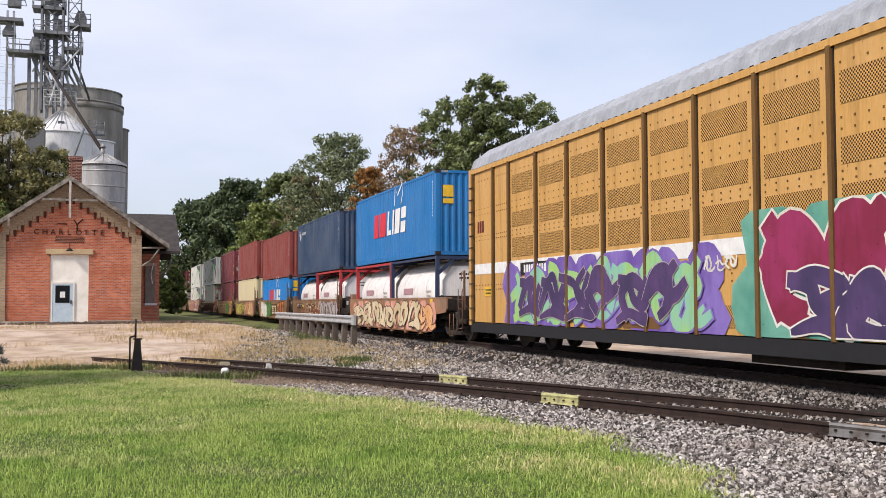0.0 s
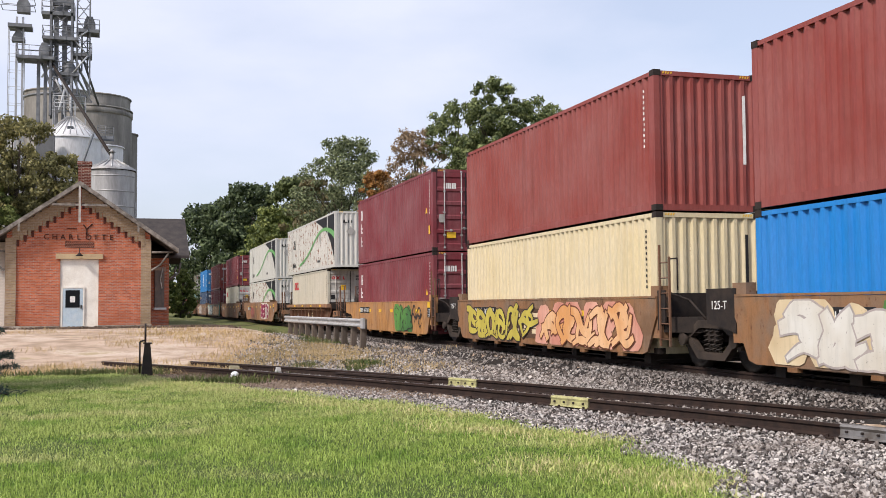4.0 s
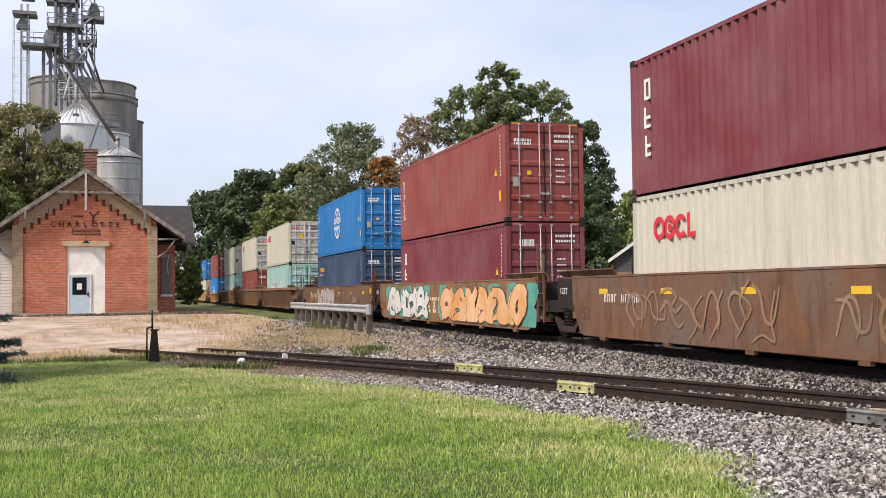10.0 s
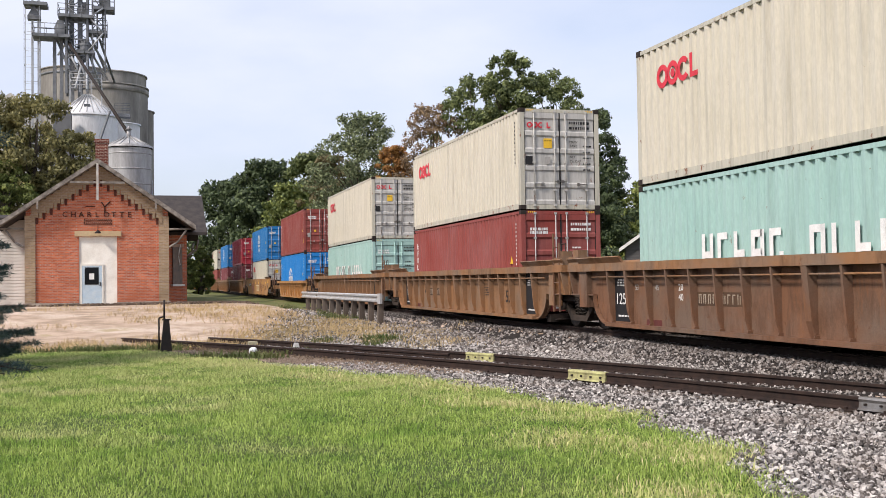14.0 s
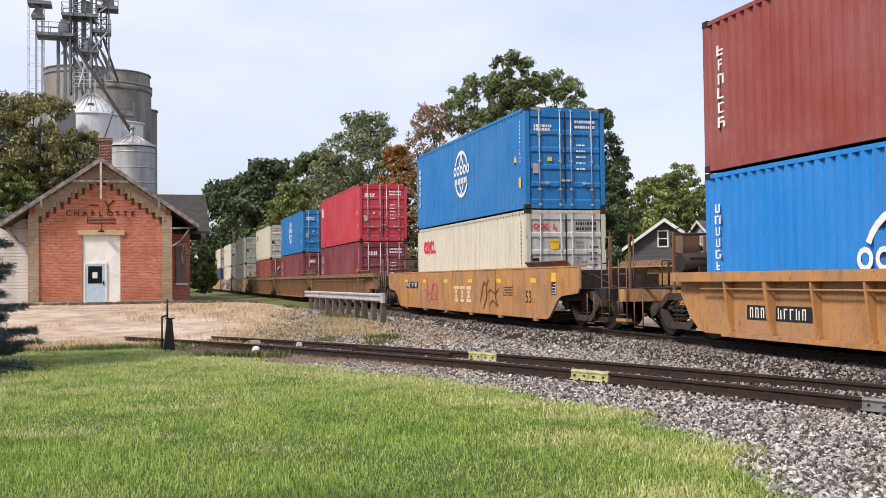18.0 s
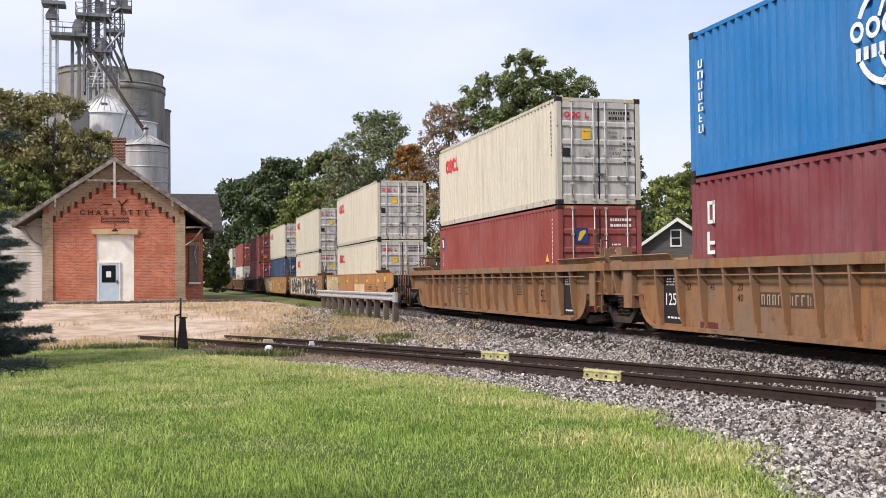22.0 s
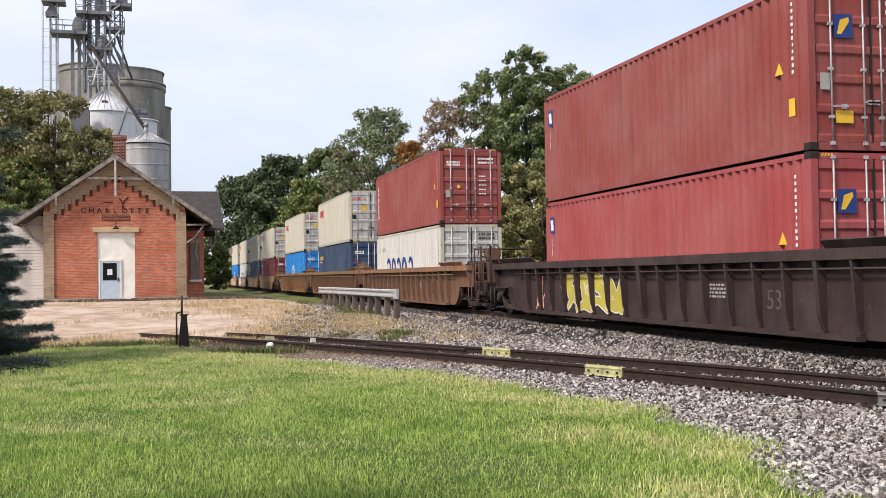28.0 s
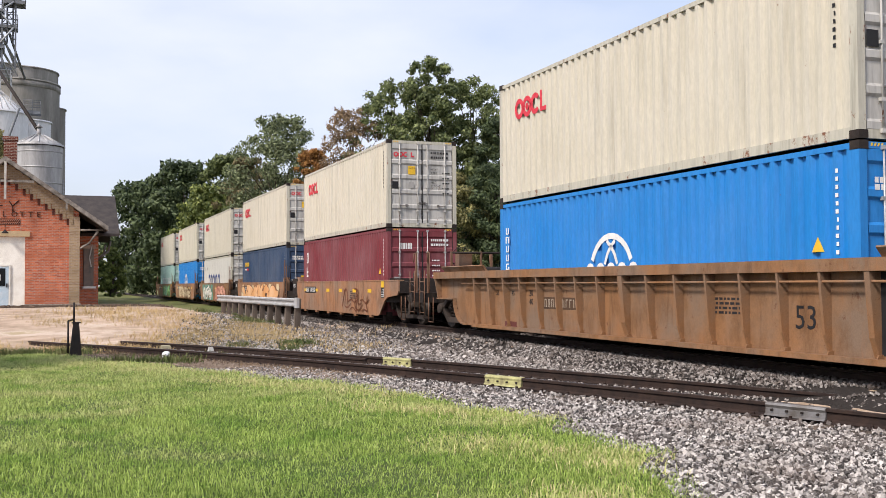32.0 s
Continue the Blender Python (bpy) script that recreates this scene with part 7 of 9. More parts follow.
# soil and small stones on the lawn's side of the siding
wy = rng.uniform(18.0, 27.0, 9000)
wx = near_rail_x(wy) - 0.09 - 1.6 * rng.random(len(wy)) ** 1.3
keep = wx > grass_edge(wy) - 0.15
wx, wy = wx[keep], wy[keep]
stones("soil_and_stones", wx, wy, ground_z(wx, wy) + 0.025, rng.uniform(0.025, 0.06, len(wx)), surface("brown_soil_stone", (0.30, 0.235, 0.185), (0.13, 0.095, 0.07), 0.95, 0, 4, 40, 0.4), "brown soil and small stones beside the siding")

# ---- tracks ----
rust_rail = surface("rusty_rail", (0.052, 0.033, 0.026), (0.026, 0.019, 0.017), 0.75, 0.3, 6, 50, 0.3)
shiny = surface("worn_rail_head", (0.34, 0.30, 0.28), (0.20, 0.16, 0.14), 0.38, 0.8, 5, 40, 0.1)
tie_wood = surface("old_tie_wood", (0.085, 0.062, 0.045), (0.16, 0.125, 0.10), 0.95, 0, 6, 60, 0.6, 0.01, 0.5, (1, 6, 1), 0.3)


def rail_profile(mb, pts, height):
    """A flat-bottom rail along points, its head's top at the given height."""
    prof = [(-0.07, -0.17), (0.07, -0.17), (0.07, -0.158), (0.012, -0.135), (0.010, -0.05), (0.036, -0.04), (0.036, -0.006), (0.03, 0.0), (-0.03, 0.0), (-0.036, -0.006), (-0.036, -0.04), (-0.010, -0.05), (-0.012, -0.135), (-0.07, -0.158)]
    n, base = len(prof), len(mb.v)
    for i, (x, y) in enumerate(pts):
        a, b = pts[max(0, i - 1)], pts[min(len(pts) - 1, i + 1)]
        d = math.hypot(b[0] - a[0], b[1] - a[1])
        nx, ny = (b[1] - a[1]) / d, -(b[0] - a[0]) / d
        mb.v += [(x + nx * u, y + ny * u, height + w) for u, w in prof]
    for i in range(len(pts) - 1):
        for k in range(n):
            a, b = base + i * n + k, base + i * n + (k + 1) % n
            mb.f.append((a, b, b + n, a + n))
            mb.s.append(False)
    mb.f += [tuple(base + k for k in range(n)), tuple(base + (len(pts) - 1) * n + k for k in range(n))[::-1]]
    mb.s += [False, False]
    return mb


def head_strip(pts, height, w=0.05):
    mb = MB()
    for (a, b), (c, d) in zip(pts, pts[1:]):
        mb.face([(a - w / 2, b, height + 0.0025), (a + w / 2, b, height + 0.0025), (c + w / 2, d, height + 0.0025), (c - w / 2, d, height + 0.0025)])
    return mb


SIDING = 0.17
main = tagged(empty("main_track"), "straight railway track with rusty rails on stone ballast", "railway track", kind="structure")
main.matrix_basis = TRACK
for s in (-1, 1):
    line = [(CENTRE + s * 0.7525, y) for y in (-560, -60, 0, 30, 60, 120, 300, 720)]
    part("rail", rail_profile(MB(), line, RAIL), rust_rail, main)
    part("rail_head", head_strip(line, RAIL), shiny, main)
tie_me = MB().prism([(-1.3, -0.10), (1.3, -0.10), (1.3, 0.07), (1.28, 0.09), (-1.28, 0.09), (-1.3, 0.07)], "y", -0.11, 0.11).mesh("tie")
plate_me = MB().box(-0.18, 0.18, -0.09, 0.09, 0.0, 0.014).box(0.085, 0.115, -0.06, -0.03, 0.014, 0.045).box(-0.115, -0.085, 0.03, 0.06, 0.014, 0.045).box(0.085, 0.115, 0.03, 0.06, 0.014, 0.045).mesh("tie_plate")
for i in range(-30, 96):
    part("tie", tie_me, tie_wood, main, m=pose(CENTRE, 7 + 0.52 * i, RAIL - 0.285, 0, 0, 0))
siding = tagged(empty("siding_track"), "rusty curved siding track half sunk in ballast", "railway track", kind="structure")


def siding_points(off, a, b, step=0.6):
    pts = []
    y = a
    while y <= b + 1e-6:
        x = float(near_rail_x(y))
        dx = float(near_rail_x(y + 0.01)) - x
        d = math.hypot(dx, 0.01)
        pts.append((x + off * 0.01 / d, y - off * dx / d))
        y += step
    return pts


for off, b in ((0.0, 31.2), (1.505, 29.6)):
    part("rail", rail_profile(MB(), siding_points(off, 7.2, b), SIDING), rust_rail, siding)
    part("rail_head", head_strip(siding_points(off, 7.2, b), SIDING, 0.03), shiny, siding)
part("guard_rail", rail_profile(MB(), siding_points(1.20, 20.5, 24.0), SIDING - 0.02), rust_rail, siding)
for y in np.arange(7.4, 30.2, 0.53):
    x, x2 = float(near_rail_x(y)), float(near_rail_x(y + 0.01))
    a = math.degrees(math.atan2(-(x2 - x), 0.01))
    c = math.cos(radians(a))
    part("tie", tie_me, tie_wood, siding, m=pose(x + 0.72 * c, y + 0.72 * math.sin(radians(a)), SIDING - 0.275 + random.uniform(-0.01, 0.01), 0, 0, a + random.uniform(-1.5, 1.5)))
    for off in (0.0, 1.505):
        part("tie_plate", plate_me, rust_rail, siding, m=pose(x + off * c, y + off * math.sin(radians(a)), SIDING - 0.176, 0, 0, a))


def joint_bar(off, y, material, label):
    """A bolted bar at the rail's web."""
    (x, yy), = siding_points(off, y, y)
    x2 = float(near_rail_x(y + 0.01)) - float(near_rail_x(y))
    a = math.degrees(math.atan2(-x2, 0.01))
    bar = part("joint_bar", MB().prism([(-0.09, -0.155), (-0.05, -0.13), (-0.042, -0.06), (-0.055, -0.025), (-0.04, 0.004), (0.045, 0.006), (0.045, 0.003), (-0.03, -0.165)], "y", -0.43, 0.43), material, siding, label, pose(x, yy, SIDING, 0, 0, a))
    for i in range(4):
        part("bolt", cached(("bolt",), lambda: MB().cyl((-0.075, 0, 0), (-0.028, 0, 0), 0.017, n=6)), steel_dark, bar, m=pose(0, -0.33 + 0.22 * i, -0.085))


chartreuse = surface("yellow_green_paint", (0.46, 0.45, 0.20), (0.22, 0.20, 0.11), 0.7, 0, 9, 50, 0.2)
joint_bar(0.0, 15.75, chartreuse, "pale yellow-green painted joint bar")
joint_bar(1.505, 19.9, chartreuse, "pale yellow-green painted joint bar")
joint_bar(0.0, 10.6, steel_bare, "bare grey steel joint bar")

# ---- things by the track ----
post = tagged(empty("switch_stand", pose(0.74, 26.4, 0)), "black iron switch stand with a thin upright rod", "switch stand")
black_iron = surface("black_iron", (0.018, 0.017, 0.018), (0.035, 0.028, 0.025), 0.65, 0.2)
part("post", MB().prism([(-0.14, 0.0), (0.14, 0.0), (0.075, 0.8), (-0.06, 0.8)], "y", -0.09, 0.09), black_iron, post)
part("rod", MB().cyl((-0.04, 0, 0.8), (-0.04, 0, 1.30), 0.024, n=8), black_iron, post)
part("lever", MB().line([(-0.17, -0.02, 0.1), (-0.17, -0.02, 0.86), (-0.03, -0.02, 0.90)], 0.022, 6), black_iron, post)
part("cap", MB().box(-0.09, 0.11, -0.10, 0.10, 0.8, 0.835), black_iron, post)
ball = MB().lathe([(0.0, 0.19), (0.05, 0.182), (0.085, 0.15), (0.10, 0.095), (0.085, 0.04), (0.05, 0.01), (0.0, 0.0)], 16)
tagged(part("ball", ball, plain("white_plastic", (0.70, 0.72, 0.74), 0.4), m=pose(2.62, 24.3, 0.02)), "small white plastic ball lying beside the siding", "ball")
tagged(part("stone_block", MB().prism([(-0.13, 0), (0.13, 0), (0.11, 0.07), (-0.12, 0.08)], "y", -0.09, 0.09), plain("pale_stone", (0.48, 0.44, 0.30), 0.9), m=pose(3.0, 27.9, 0.06)), "pale stone block lying between the rails", "stone")
tagged(part("white_stone", MB().prism([(-0.07, 0), (0.07, 0), (0.05, 0.10), (-0.05, 0.11)], "y", -0.06, 0.06), plain("white_stone_face", (0.6, 0.6, 0.58), 0.9), m=pose(3.9, 26.2, 0.06)), "small white stone between the rails", "stone")


def guard_rail():
    top = tagged(empty("guardrail"), "galvanised steel guardrail on wooden posts beside the track", "guardrail")
    beam = surface("galvanised_beam", (0.50, 0.51, 0.52), (0.36, 0.35, 0.33), 0.5, 0.35, 3, 40, 0.1)
    wood = surface("grey_post_wood", (0.16, 0.13, 0.105), (0.075, 0.06, 0.05), 0.9, 0, 5, 50, 0.4, 0.01, 0.5, (1, 1, 0.2), 0.2)
    p0, p1 = Vector((8.50, 36.7)), Vector((8.15, 51.5))
    d = (p1 - p0).normalized()
    zs = lambda q: float(ground_z(q.x, q.y))
    prof = [(0.0, -0.155), (-0.055, -0.12), (-0.055, -0.07), (0.0, -0.03), (0.0, 0.03), (-0.055, 0.07), (-0.055, 0.12), (0.0, 0.155), (0.012, 0.155), (-0.04, 0.115), (-0.04, 0.075), (0.012, 0.03), (0.012, -0.03), (-0.04, -0.075), (-0.04, -0.115), (0.012, -0.155)]
    mb = MB().prism(prof, "y", -0.35, 15.0)
    a = math.degrees(math.atan2(-(p1.x - p0.x), p1.y - p0.y))
    part("beam", mb, beam, top, m=pose(p0.x - 0.12, p0.y, 1.06, 0, 0, a))
    part("end_shoe", MB().prism([(-0.07, -0.18), (0.02, -0.18), (0.02, 0.18), (-0.07, 0.18)], "y", -0.75, -0.34), beam, top, m=pose(p0.x - 0.12, p0.y, 1.06, 0, 0, a))
    for i in range(11):
        q = p0 + d * (1.42 * i)
        z = zs(q)
        part("post", MB().box(-0.10, 0.10, -0.10, 0.10, -0.05, 1.20 - z), wood, top, m=pose(q.x, q.y, z, 0, random.uniform(-2.5, 2.5), random.uniform(-4, 4)))


guard_rail()

# ---- the depot ----
DY, DZ = 51.0, 0.72


def brick_material(name, col, col2, mortar=(0.35, 0.29, 0.24)):
    m, nt, b, co = start(name, 0.9)
    mp = nt.nodes.new("ShaderNodeMapping")
    mp.inputs["Rotation"].default_value = (radians(90), 0, 0)
    nt.links.new(co, mp.inputs[0])
    br = nt.nodes.new("ShaderNodeTexBrick")
    br.inputs["Scale"].default_value = 1.0
    br.inputs["Brick Width"].default_value, br.inputs["Row Height"].default_value, br.inputs["Mortar Size"].default_value = 0.21, 0.072, 0.008
    br.inputs["Color1"].default_value, br.inputs["Color2"].default_value, br.inputs["Mortar"].default_value = (*col, 1), (*col2, 1), (*mortar, 1)
    nt.links.new(mp.outputs[0], br.inputs["Vector"])
    c = mix_node(nt, ramp_node(nt, noise_node(nt, co, 1.1, 6), 0.42, 0.66, 0, 0.6), br.outputs["Color"], tuple(x * 0.55 for x in col))
    c = mix_node(nt, ramp_node(nt, noise_node(nt, co, 2.6, 7, (0.5, 1, 2.2), 0.75), 0.60, 0.68, 0, 0.55), c, (0.50, 0.22, 0.13))
    c = mix_node(nt, ramp_node(nt, noise_node(nt, co, 7, 5, (0.3, 1, 2.5)), 0.58, 0.7, 0, 0.5), c, (0.10, 0.035, 0.025))
    nt.links.new(c, b.inputs["Base Color"])
    bump_in(nt, b, br.outputs["Fac"], 0.5, -0.008)
    return m


def depot():
    """A brick railway station: gabled front, stepped brickwork, tall boarded door, bay with a roof of its own."""
    brick = brick_material("orange_brick", (0.58, 0.165, 0.078), (0.34, 0.085, 0.044))
    buff = brick_material("buff_brick", (0.38, 0.28, 0.17), (0.28, 0.195, 0.12))
    trim = surface("weathered_trim_wood", (0.27, 0.245, 0.215), (0.10, 0.088, 0.076), 0.85, 0, 4, 40, 0.4, 0.01, 0.3)
    shingle = surface("dark_roof_shingle", (0.038, 0.034, 0.034), (0.065, 0.055, 0.05), 0.9, 0, 2.5, 35, 0.5)
    white = surface("painted_board", (0.80, 0.785, 0.72), (0.66, 0.63, 0.56), 0.7, 0, 2, 40, 0.1)
    top = tagged(empty("depot", pose(-1.61, DY, DZ)), "old orange-brick railway depot with stepped gable and boarded door", "building")
    hw, wall_h, ridge = 3.15, 4.42, 6.62
    slope = (ridge - 3.55) / 4.4
    back = 22.0

    def zr(x, lift=0.0):
        return ridge - abs(x) * slope + lift
    # front wall with the doorway left open
    f = MB()
    dx0, dx1, dz = -0.84, 0.84, 3.22
    f.prism([(-hw, 0), (dx0, 0), (dx0, dz), (dx1, dz), (dx1, 0), (hw, 0), (hw, zr(hw) - 0.05), (0, ridge - 0.05), (-hw, zr(hw) - 0.05)], "y", 0.0, 0.35)
    part("front_wall", f, brick, top)
    for s in (-1, 1):
        part("side_wall", MB().box(*sorted((s * hw, s * (hw - 0.35))), 0.352, back, 0, zr(hw) - 0.05), brick, top)
        part("corner_pilaster", MB().box(*sorted((s * (hw + 0.04), s * (hw - 0.42))), -0.07, -0.002, 0, zr(hw) - 0.25), buff, top)
        part("corner_return", MB().box(*sorted((s * (hw + 0.04), s * (hw + 0.002))), -0.002, 0.6, 0, zr(hw) - 0.25), buff, top)
    part("rear_wall", MB().prism([(-hw + 0.35, 0), (hw - 0.35, 0), (hw - 0.35, zr(hw) - 0.1), (0, ridge - 0.1), (-hw + 0.35, zr(hw) - 0.1)], "y", back - 0.35, back), brick, top)
    for a, b in ((-hw - 0.1, dx0), (dx1, hw + 0.1)):
        part("plinth", MB().box(a, b, -0.12, -0.072, -0.15, 0.16), surface("pale_plinth_stone", (0.36, 0.32, 0.27), (0.22, 0.18, 0.15), 0.9), top)
    part("platform_edge", MB().box(-hw - 0.6, hw + 2.2, -1.1, -0.13, -0.4, -0.02), surface("worn_concrete", (0.30, 0.26, 0.22), (0.17, 0.14, 0.115), 0.95, 0, 2.0, 30, 0.5, 0.02), top)
    # stepped buff corbels under the rakes
    steps = 8
    for s in (-1, 1):
        for i in range(steps + 1):
            x = 0.22 + i * (hw - 0.62) / steps
            z = zr(x) - 0.62
            w = (hw - 0.62) / steps
            part("corbel", MB().box(-w / 2, w / 2 - 0.0, -0.075, -0.004, 0.0, 0.66 - 0.04), buff, top, m=pose(s * x, 0, z + 0.0))
            part("corbel_foot", MB().box(-0.065, 0.065, -0.10, -0.004, -0.24, -0.002), buff, top, m=pose(s * (x + w * 0.22), 0, z))
            # dark block painting the shadow in the gap between two corbel feet
            part("corbel_gap", MB().box(-0.055, 0.055, -0.035, -0.004, -0.30, -0.002), plain("shadow_brick", (0.10, 0.035, 0.025), 0.9), top, m=pose(s * (x - w * 0.25), 0, z))
    # boarded doorway and the door leaf in it
    part("door_board", MB().box(dx0 + 0.003, dx1 - 0.003, 0.06, 0.12, 0.02, dz - 0.003), white, top)
    part("lintel", MB().box(-1.03, 1.03, -0.09, -0.002, dz + 0.002, dz + 0.25), surface("buff_lintel_stone", (0.50, 0.39, 0.235), (0.40, 0.30, 0.18), 0.85), top)
    leaf = part("door", MB().box(-0.72, 0.16, 0.015, 0.058, 0.03, 1.86), surface("pale_blue_door_paint", (0.34, 0.47, 0.58), (0.52, 0.58, 0.60), 0.7, 0, 3.5, 30, 0.15, 0.003, 0.5), top, "pale blue peeling wooden door with a dark pane")
    part("door_frame", MB().box(-0.79, -0.725, 0.0, 0.058, 0.02, 1.95).box(0.165, 0.23, 0.0, 0.058, 0.02, 1.95).box(-0.724, 0.164, 0.0, 0.058, 1.865, 1.95), white, leaf)
    part("pane", MB().box(-0.60, 0.02, 0.002, 0.0145, 0.98, 1.78), plain("dark_glass", (0.012, 0.014, 0.016), 0.12), leaf, "dark window pane")
    part("notice", MB().box(-0.40, -0.18, -0.002, 0.0015, 1.22, 1.50), WHITE, leaf, "white paper notice")
    part("handle", MB().box(0.06, 0.11, -0.04, 0.0145, 0.92, 1.10), black_iron, leaf)
    # name letters, grille, lamp
    for i, ch in enumerate("CHARLOTTE"):
        part("letter", letters(ch, 0.36, 0.03), plain("rusty_dark_letters", (0.07, 0.028, 0.02), 0.7, 0.2), top, "dark metal letter of the name CHARLOTTE", pose(-1.58 + 0.362 * i, -0.03, 4.12))
    grille = part("grille", MB().box(-0.63, 0.63, -0.02, -0.003, 3.76, 4.04), plain("dark_recess", (0.06, 0.025, 0.02), 0.9), top, "pierced dark brick grille")
    for i in range(14):
        for j in range(4):
            part("grille_brick", cached(("grille_brick",), lambda: MB().box(-0.03, 0.03, -0.034, -0.021, -0.02, 0.02)), brick, grille, m=pose(-0.57 + 0.087 * i + 0.03 * (j % 2), 0, 3.80 + 0.068 * j))
    lamp = part("lamp_arm", MB().line([(0, -0.003, 3.72), (0, -0.22, 3.72), (0, -0.30, 3.62), (0, -0.30, 3.48)], 0.018, 6), black_iron, top)
    part("lamp_shade", MB().lathe([(0.03, 0.14), (0.07, 0.10), (0.17, 0.0), (0.16, -0.005), (0.06, 0.085)], 14, (0, -0.30, 3.36)), black_iron, lamp)
    part("old_bracket", MB().box(-0.55, -0.12, -0.03, -0.003, 4.60, 4.645), plain("rusty_dark_letters", (0.07, 0.028, 0.02)), top)
    part("old_fork", MB().line([(0.15, -0.03, 4.82), (0.3, -0.03, 4.6), (0.3, -0.03, 4.35)], 0.03, 5).line([(0.3, -0.03, 4.6), (0.55, -0.03, 4.86)], 0.03, 5), plain("rusty_dark_letters", (0.07, 0.028, 0.02)), top)
    # roof: two slopes with depth, barge boards, king post and tie
    for s in (-1, 1):
        ex = 4.42
        a = [(0, ridge + 0.02), (s * ex, zr(ex) + 0.02), (s * ex, zr(ex) + 0.17), (0, ridge + 0.17)]
        part("roof_slope", MB().prism(a, "y", -0.52, back + 0.6), shingle, top)
        b = [(0, ridge - 0.02), (s * ex, zr(ex) - 0.02), (s * ex, zr(ex) + 0.19), (0, ridge + 0.19)]
        part("barge_board", MB().prism(b, "y", -0.60, -0.525), trim, top)
        part("soffit", MB().prism([(0.0, ridge - 0.02), (s * ex, zr(ex) - 0.02), (s * ex, zr(ex) + 0.016), (0, ridge + 0.016)], "y", -0.52, -0.004), trim, top)
        part("bracket", MB().line([(s * (hw + 0.06), -0.06, 2.7), (s * (hw + 0.45), -0.06, 2.95), (s * (hw + 0.85), -0.06, 3.52)], 0.05, 6), trim, top)
        part("bracket_brace", MB().line([(s * (hw + 0.06), -0.06, 3.55), (s * 4.2, -0.06, 3.58)], 0.05, 6), trim, top)
        part("rake_post", MB().box(*sorted((s * 2.55, s * 2.64)), -0.63, -0.605, zr(2.6) - 0.35, zr(2.6) + 0.1), trim, top)
    part("king_post", MB().box(-0.05, 0.05, -0.70, -0.602, ridge - 1.75, ridge - 0.05), surface("grey_white_board", (0.48, 0.46, 0.42), (0.30, 0.28, 0.25), 0.8), top)
    part("tie_beam", MB().box(-1.2, 1.2, -0.68, -0.61, ridge - 0.98, ridge - 0.88), trim, top)
    MATS["chimney_brick"] = brick_material("dark_chimney_brick", (0.17, 0.042, 0.026), (0.10, 0.028, 0.02))
    ch = part("chimney", MB().box(-0.14, 0.44, 1.0, 1.6, ridge - 0.6, ridge + 1.12), MATS["chimney_brick"], top)
    part("chimney_cap", MB().box(-0.18, 0.48, 0.96, 1.64, ridge + 1.122, ridge + 1.30), MATS["chimney_brick"], ch)
    # the agent's bay and its cross roof
    bx = hw + 1.02
    part("bay_wall", MB().prism([(hw + 0.003, 2.6), (bx, 3.4), (bx, 8.6), (hw + 0.003, 9.4)], "z", 0, 3.6), brick, top)
    part("bay_roof", MB().prism([(2.1, 3.38), (6.0, 5.50), (9.9, 3.38), (9.9, 3.52), (6.0, 5.66), (2.1, 3.52)], "x", 2.2, hw + 1.95), shingle, top)
    for s in (-1, 1):
        part("bay_bracket", MB().line([(bx + 0.02, 6.0 + s * 2.2, 2.3), (bx + 0.5, 6.0 + s * 2.2, 2.7), (bx + 0.6, 6.0 + s * 2.2, 3.2)], 0.05, 6), trim, top)
    # boarded window in the bay's slanting face
    n = Vector((0.8, -(bx - hw), 0)).normalized()
    ang = math.degrees(math.atan2(3.4 - 2.6, bx - hw))
    m = pose((hw + bx) / 2 + 0.03, 3.0 - 0.04, 0, 0, 0, ang)
    win = part("window", MB().box(-0.30, 0.30, -0.03, 0.02, 0.95, 2.80), surface("grey_window_board", (0.13, 0.12, 0.115), (0.22, 0.17, 0.14), 0.8, 0, 4, 30, 0.2), top, "boarded grey window", m)
    part("sill", MB().box(-0.38, 0.38, -0.10, 0.02, 0.84, 0.945), WHITE, win, "pale stone sill")
    part("lintel", MB().box(-0.38, 0.38, -0.07, 0.02, 2.81, 2.97), surface("pinkish_stone", (0.50, 0.36, 0.28), None, 0.85), win)
    part("loose_strip", MB().line([(0.12, -0.06, 1.9), (0.0, -0.07, 2.35), (0.16, -0.06, 2.95)], 0.025, 5), WHITE, win)
    # white clapboard wing
    clap = surface("white_clapboard", (0.62, 0.61, 0.57), (0.48, 0.46, 0.42), 0.75, 0, 2, 30, 0.1)
    wing = part("wing_wall", MB().box(-hw - 6.5, -hw - 0.05, 2.2, 10.0, 0, 4.1), clap, top, "white clapboard wing")
    board = MB().prism([(2.165, 0.0), (2.198, 0.0), (2.198, 0.15), (2.185, 0.15)], "x", -hw - 6.5, -hw - 0.06).mesh("clapboard")
    for i in range(26):
        part("clapboard", board, clap, wing, m=pose(0, 0, 0.02 + 0.153 * i))
    part("wing_roof", MB().prism([(2.0, 4.102), (6.1, 4.5), (10.4, 4.102), (10.4, 4.2), (6.1, 4.6), (2.0, 4.2)], "x", -hw - 7, -hw - 0.5), shingle, top)
    return top


depot()


